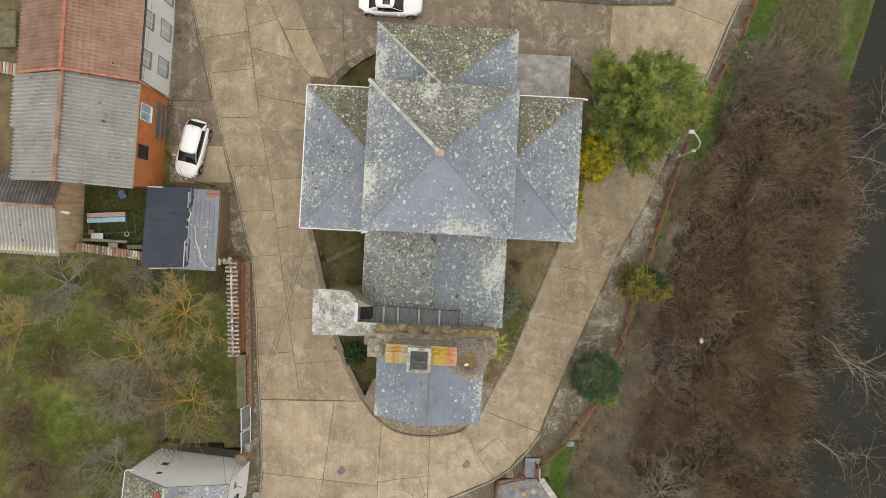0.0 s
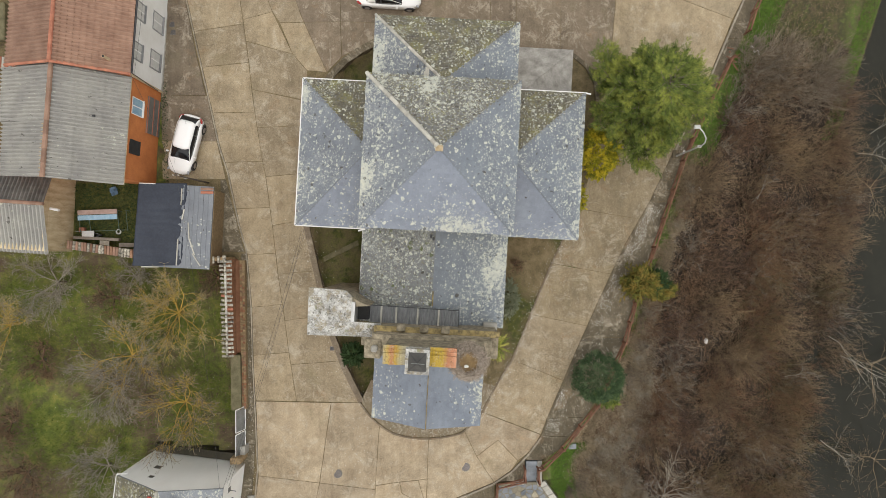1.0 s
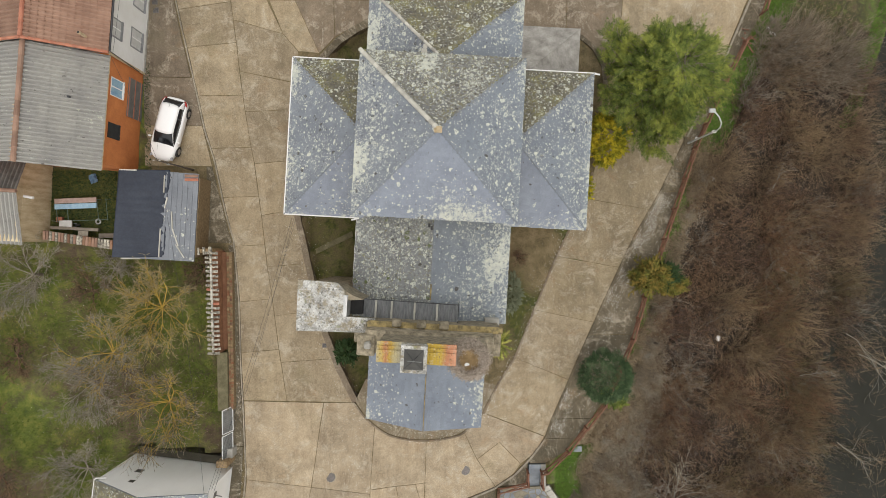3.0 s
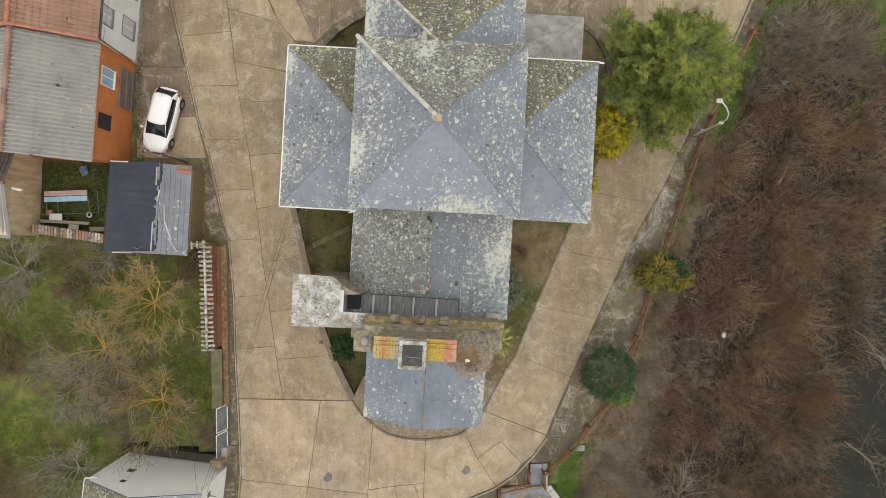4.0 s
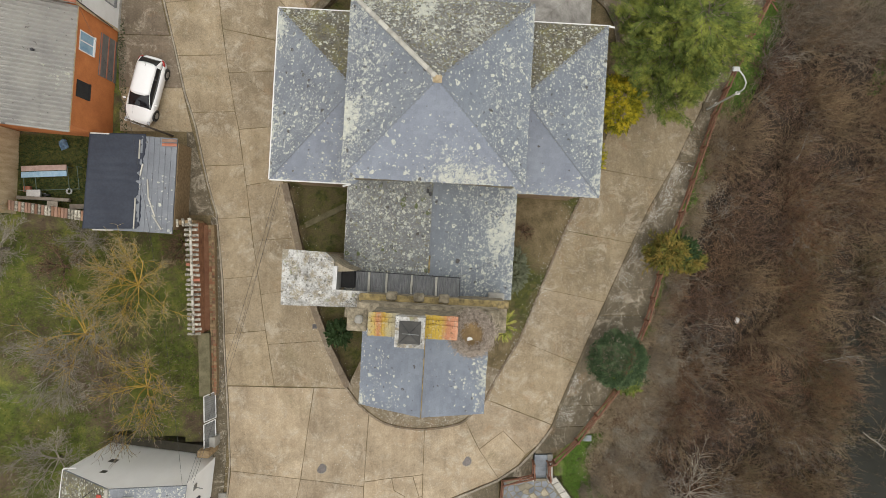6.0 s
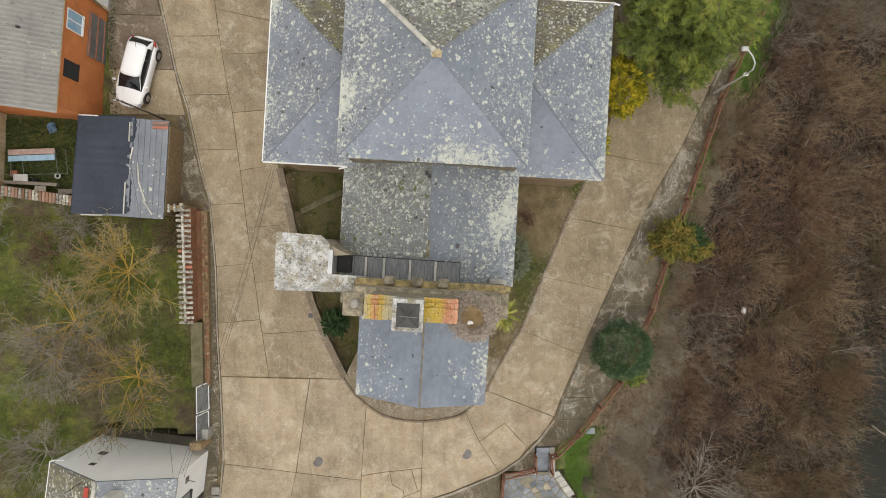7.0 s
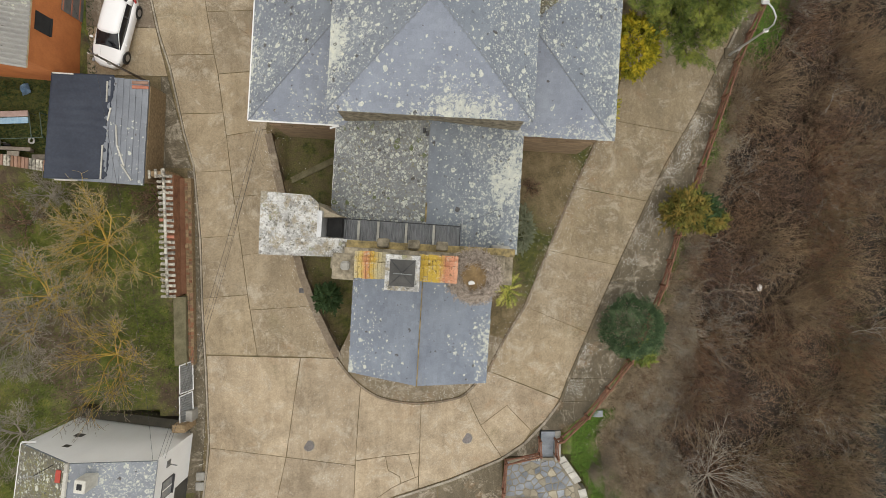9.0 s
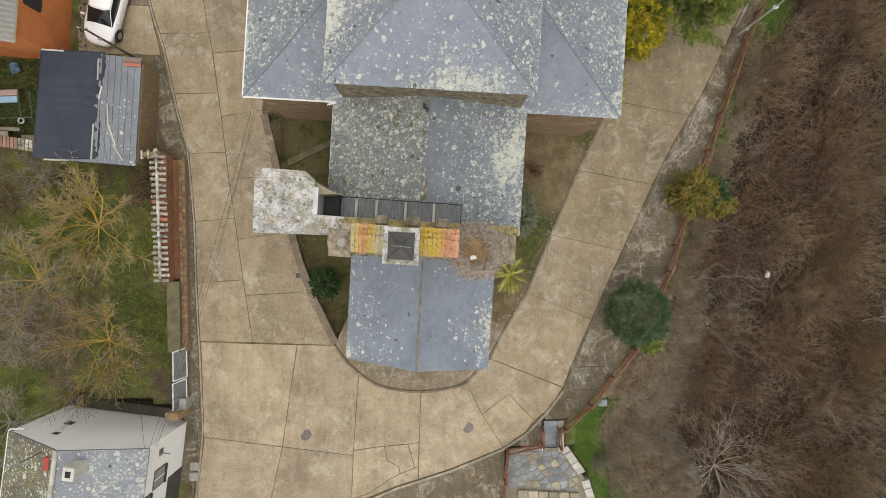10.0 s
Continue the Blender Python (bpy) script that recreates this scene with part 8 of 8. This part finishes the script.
# ---- grass, leaves and petals ----
def scatter(name, count, where, shape, material, label, category, seed, box_=(-36, 10, -22, 22), lift=0.0):
    """Blades or flakes strewn over the ground, as one mesh of small three- or four-cornered pieces."""
    rng = np.random.default_rng(seed)
    P = []
    while len(P) < count:
        x, y = rng.uniform(box_[0], box_[1]), rng.uniform(box_[2], box_[3])
        if where(x, y, rng):
            P.append((x, y, (plane(x, y) if in_yard(x, y) else level(x, y)) + lift))
    P = np.array(P)
    n = len(P)
    t = rng.uniform(0, math.tau, (n, 1))
    e = np.concatenate([np.cos(t), np.sin(t), 0 * t], 1)
    s = np.concatenate([-np.sin(t), np.cos(t), 0 * t], 1)
    if shape == "blade":
        h, w = rng.uniform(0.07, 0.2, (n, 1)), rng.uniform(0.012, 0.03, (n, 1))
        tip = P + [[0, 0, 1]] * h * 0.75 + e * h * rng.uniform(0.2, 1.1, (n, 1))
        v = np.stack([P - s * w, P + s * w, tip], 1).reshape(-1, 3)
        f = np.arange(n * 3).reshape(-1, 3)
    else:
        a, b_ = rng.uniform(*shape, (n, 1)), rng.uniform(*shape, (n, 1)) * 0.7
        z = [[0, 0, 1.0]] * rng.uniform(-0.4, 0.6, (n, 1)) * a
        v = np.stack([P - e * a, P - s * b_ + z, P + e * a + z * 0.5, P + s * b_], 1).reshape(-1, 3)
        f = np.arange(n * 4).reshape(-1, 4)
    return tagged(solid(name, v, f, material), label, category, kind="stuff")


orchard = lambda x, y, g: x < -15.4 and y < -0.9 and not (x > -21.6 and y < -14.3)  # noqa: E731
scatter("grass", 52000, lambda x, y, g: orchard(x, y, g) and g.random() < 0.55 + 0.9 * patchy(x, y, 0.25, 30), "blade", GRASS, "short patchy orchard grass with dry tufts", "grass", 80, (-35, -15.3, -22, -0.9), 0.02)
scatter("grass", 24000, lambda x, y, g: 0.3 < x - fence_x(y) < 2.6 and (y > 6.5 or y < -14.5), "blade", GRASS_FRESH, "bright green grass along the top of the bank", "grass", 81, (8, 27, -22, 22), 0.02)
scatter("grass", 11000, lambda x, y, g: y > 12.5 and x - fence_x(y) > 1.5 and g.random() < 0.6 + patchy(x, y, 0.25, 33), "blade", LEAF_DEAD, "withered grass above the river bend", "grass", 82, (22, 37, 12, 23), 0.02)
# dark leaf colour here also carries the shade between the yard walls
scatter("grass", 5000, lambda x, y, g: y > 0.5, "blade", DARKLEAF, "rough grass in the small back yard", "grass", 83, (-26, -20.6, 0.5, 4.8), 0.02)
scatter("grass", 450, lambda x, y, g: g.random() < 0.6, "blade", DARKLEAF, "thin dark green weeds along the foot of the house wall", "grass", 84, (-19.95, -19.55, 4.6, 12.0), 0.02)
scatter("leaf_litter", 15000, lambda x, y, g: x - fence_x(y) > dry_width(y) - 0.8 and y < 13 + 3 * patchy(x, y, 0.3, 5), (0.03, 0.075), LEAF_DEAD, "dead leaves strewn under the scrub", "leaf litter", 85, (9, 35, -22, 20), 0.06)
scatter("grass", 9000, lambda x, y, g: (2.6 if y < -14 else 0.5) < x - fence_x(y) < dry_width(y) + 0.6 and y < 8, "blade", STRAW, "short bleached grass on the bank below the fence", "dry grass", 94, (8, 20, -22, 8), 0.05)
scatter("leaf_litter", 9000, lambda x, y, g: 1.2 < x - fence_x(y) < dry_width(y) + 0.5 and y < 6 and patchy(x, y, 0.5, 47) > -0.1 and not (y < -14.5 and x - fence_x(y) < 2.8), (0.02, 0.05), LEAF_DEAD, "brown dead leaves among the withered grass", "leaf litter", 95, (8, 20, -22, 6), 0.3)
scatter("leaf_litter", 4000, lambda x, y, g: orchard(x, y, g) and patchy(x, y, 0.2, 44) > 0.0, (0.02, 0.05), LEAF_DEAD, "dead leaves strewn in the orchard grass", "leaf litter", 86, (-35, -15.3, -22, -0.9), 0.1)
scatter("daisy_scatter", 420, lambda x, y, g: orchard(x, y, g), (0.012, 0.026), PETAL, "small white daisies dotted in the grass", "daisies", 87, (-35, -15.3, -22, -0.9), 0.14)
scatter("leaf_litter", 900, lambda x, y, g: 1.5 < x - fence_x(y) < dry_width(y) + 2.5 and y < -8, (0.016, 0.034), PETAL, "pale fallen petals on the dry bank", "petals", 96, (8, 22, -22, -8), 0.4)
scatter("grass", 9000, lambda x, y, g: abs(x - 31.4 - 0.3 * max(0.0, y - 9)) < 0.9 and g.random() < 0.7 + patchy(x, y, 0.5, 61), "blade", GRASS_FRESH, "green grass tufts along the river's edge", "grass", 97, (29, 37, 9, 22), 0.02)
scatter("grass", 3500, lambda x, y, g: 0.3 < x - fence_x(y) < 1.5 and -8 < y < 7.5 and patchy(x, y, 0.45, 63) > 0.0, "blade", GRASS_FRESH, "green grass tufts at the foot of the fence", "grass", 98, (9, 20, -8, 7.5), 0.04)
pave = lambda x, y, g: lerp_line(EAST_OUT, y) + 0.15 < x < fence_x(y) - 0.1 and -14 < y < 12  # noqa: E731
scatter("petal_scatter", 2300, lambda x, y, g: pave(x, y, g) and (min(abs(y + 12.2), abs(y + 3.7), abs(y - 1.6)) < 1.9 and x - lerp_line(EAST_OUT, y) < 1.25 and g.random() < 0.5 + 1.6 * patchy(x, y, 0.9, 3) or g.random() < 0.07), (0.014, 0.034), PETAL, "pale fallen petals strewn on the pavement", "petals", 88, (6, 22, -14, 12), 0.045)
scatter("petal_scatter", 1200, lambda x, y, g: g.random() < math.exp(-3 * abs(x - lerp_line(EAST_IN, y))) * 0.9, (0.015, 0.035), PETAL, "pale fallen petals along the garden kerb", "petals", 89, (1, 12, -13, 3), 0.02)
scatter("petal_scatter", 1200, lambda x, y, g: g.random() < math.exp(-2.2 * abs(x - lerp_line(CHURCH_EDGE, y))) * 0.9 or g.random() < math.exp(-6 * abs(x - lerp_line(WEST_EDGE, y) + 0.3)), (0.012, 0.03), PETAL, "pale fallen petals on the west drive", "petals", 90, (-15, -5, -19, 3), 0.035)
scatter("petal_scatter", 900, lambda x, y, g: 2.9 < math.hypot(x + 1.3, (y + 10.2) * 1.05) < 4.1 and y < -10, (0.012, 0.03), PETAL, "pale fallen petals on the apron round the apse", "petals", 91, (-6, 3.5, -14.2, -9.5), 0.03)

# ---- pieces of the low brick edging, nearest the drive ----
for i in range(52):
    for row in range(2):
        y = -0.7 - i * 0.203 + random.uniform(-0.03, 0.03)
        x = -14.5 + 0.17 * row + random.uniform(-0.03, 0.03)
        h = plane(x, y) + 0.42
        w, ln = random.uniform(0.06, 0.09), random.uniform(0.12, 0.19)
        pts = [(x - w, y), (x + w, y + random.uniform(-0.03, 0.03)), (x + w + random.uniform(-0.02, 0.02), y - ln), (x - w, y - ln + random.uniform(-0.02, 0.02))]
        part("brick", prism(bmesh.new(), pts, h - 0.06, h + random.uniform(0.01, 0.08)), random.choice((BRICK_BROWN, BRICK_BROWN, RUST_EARTH, BRICK)), BRICKS[0])
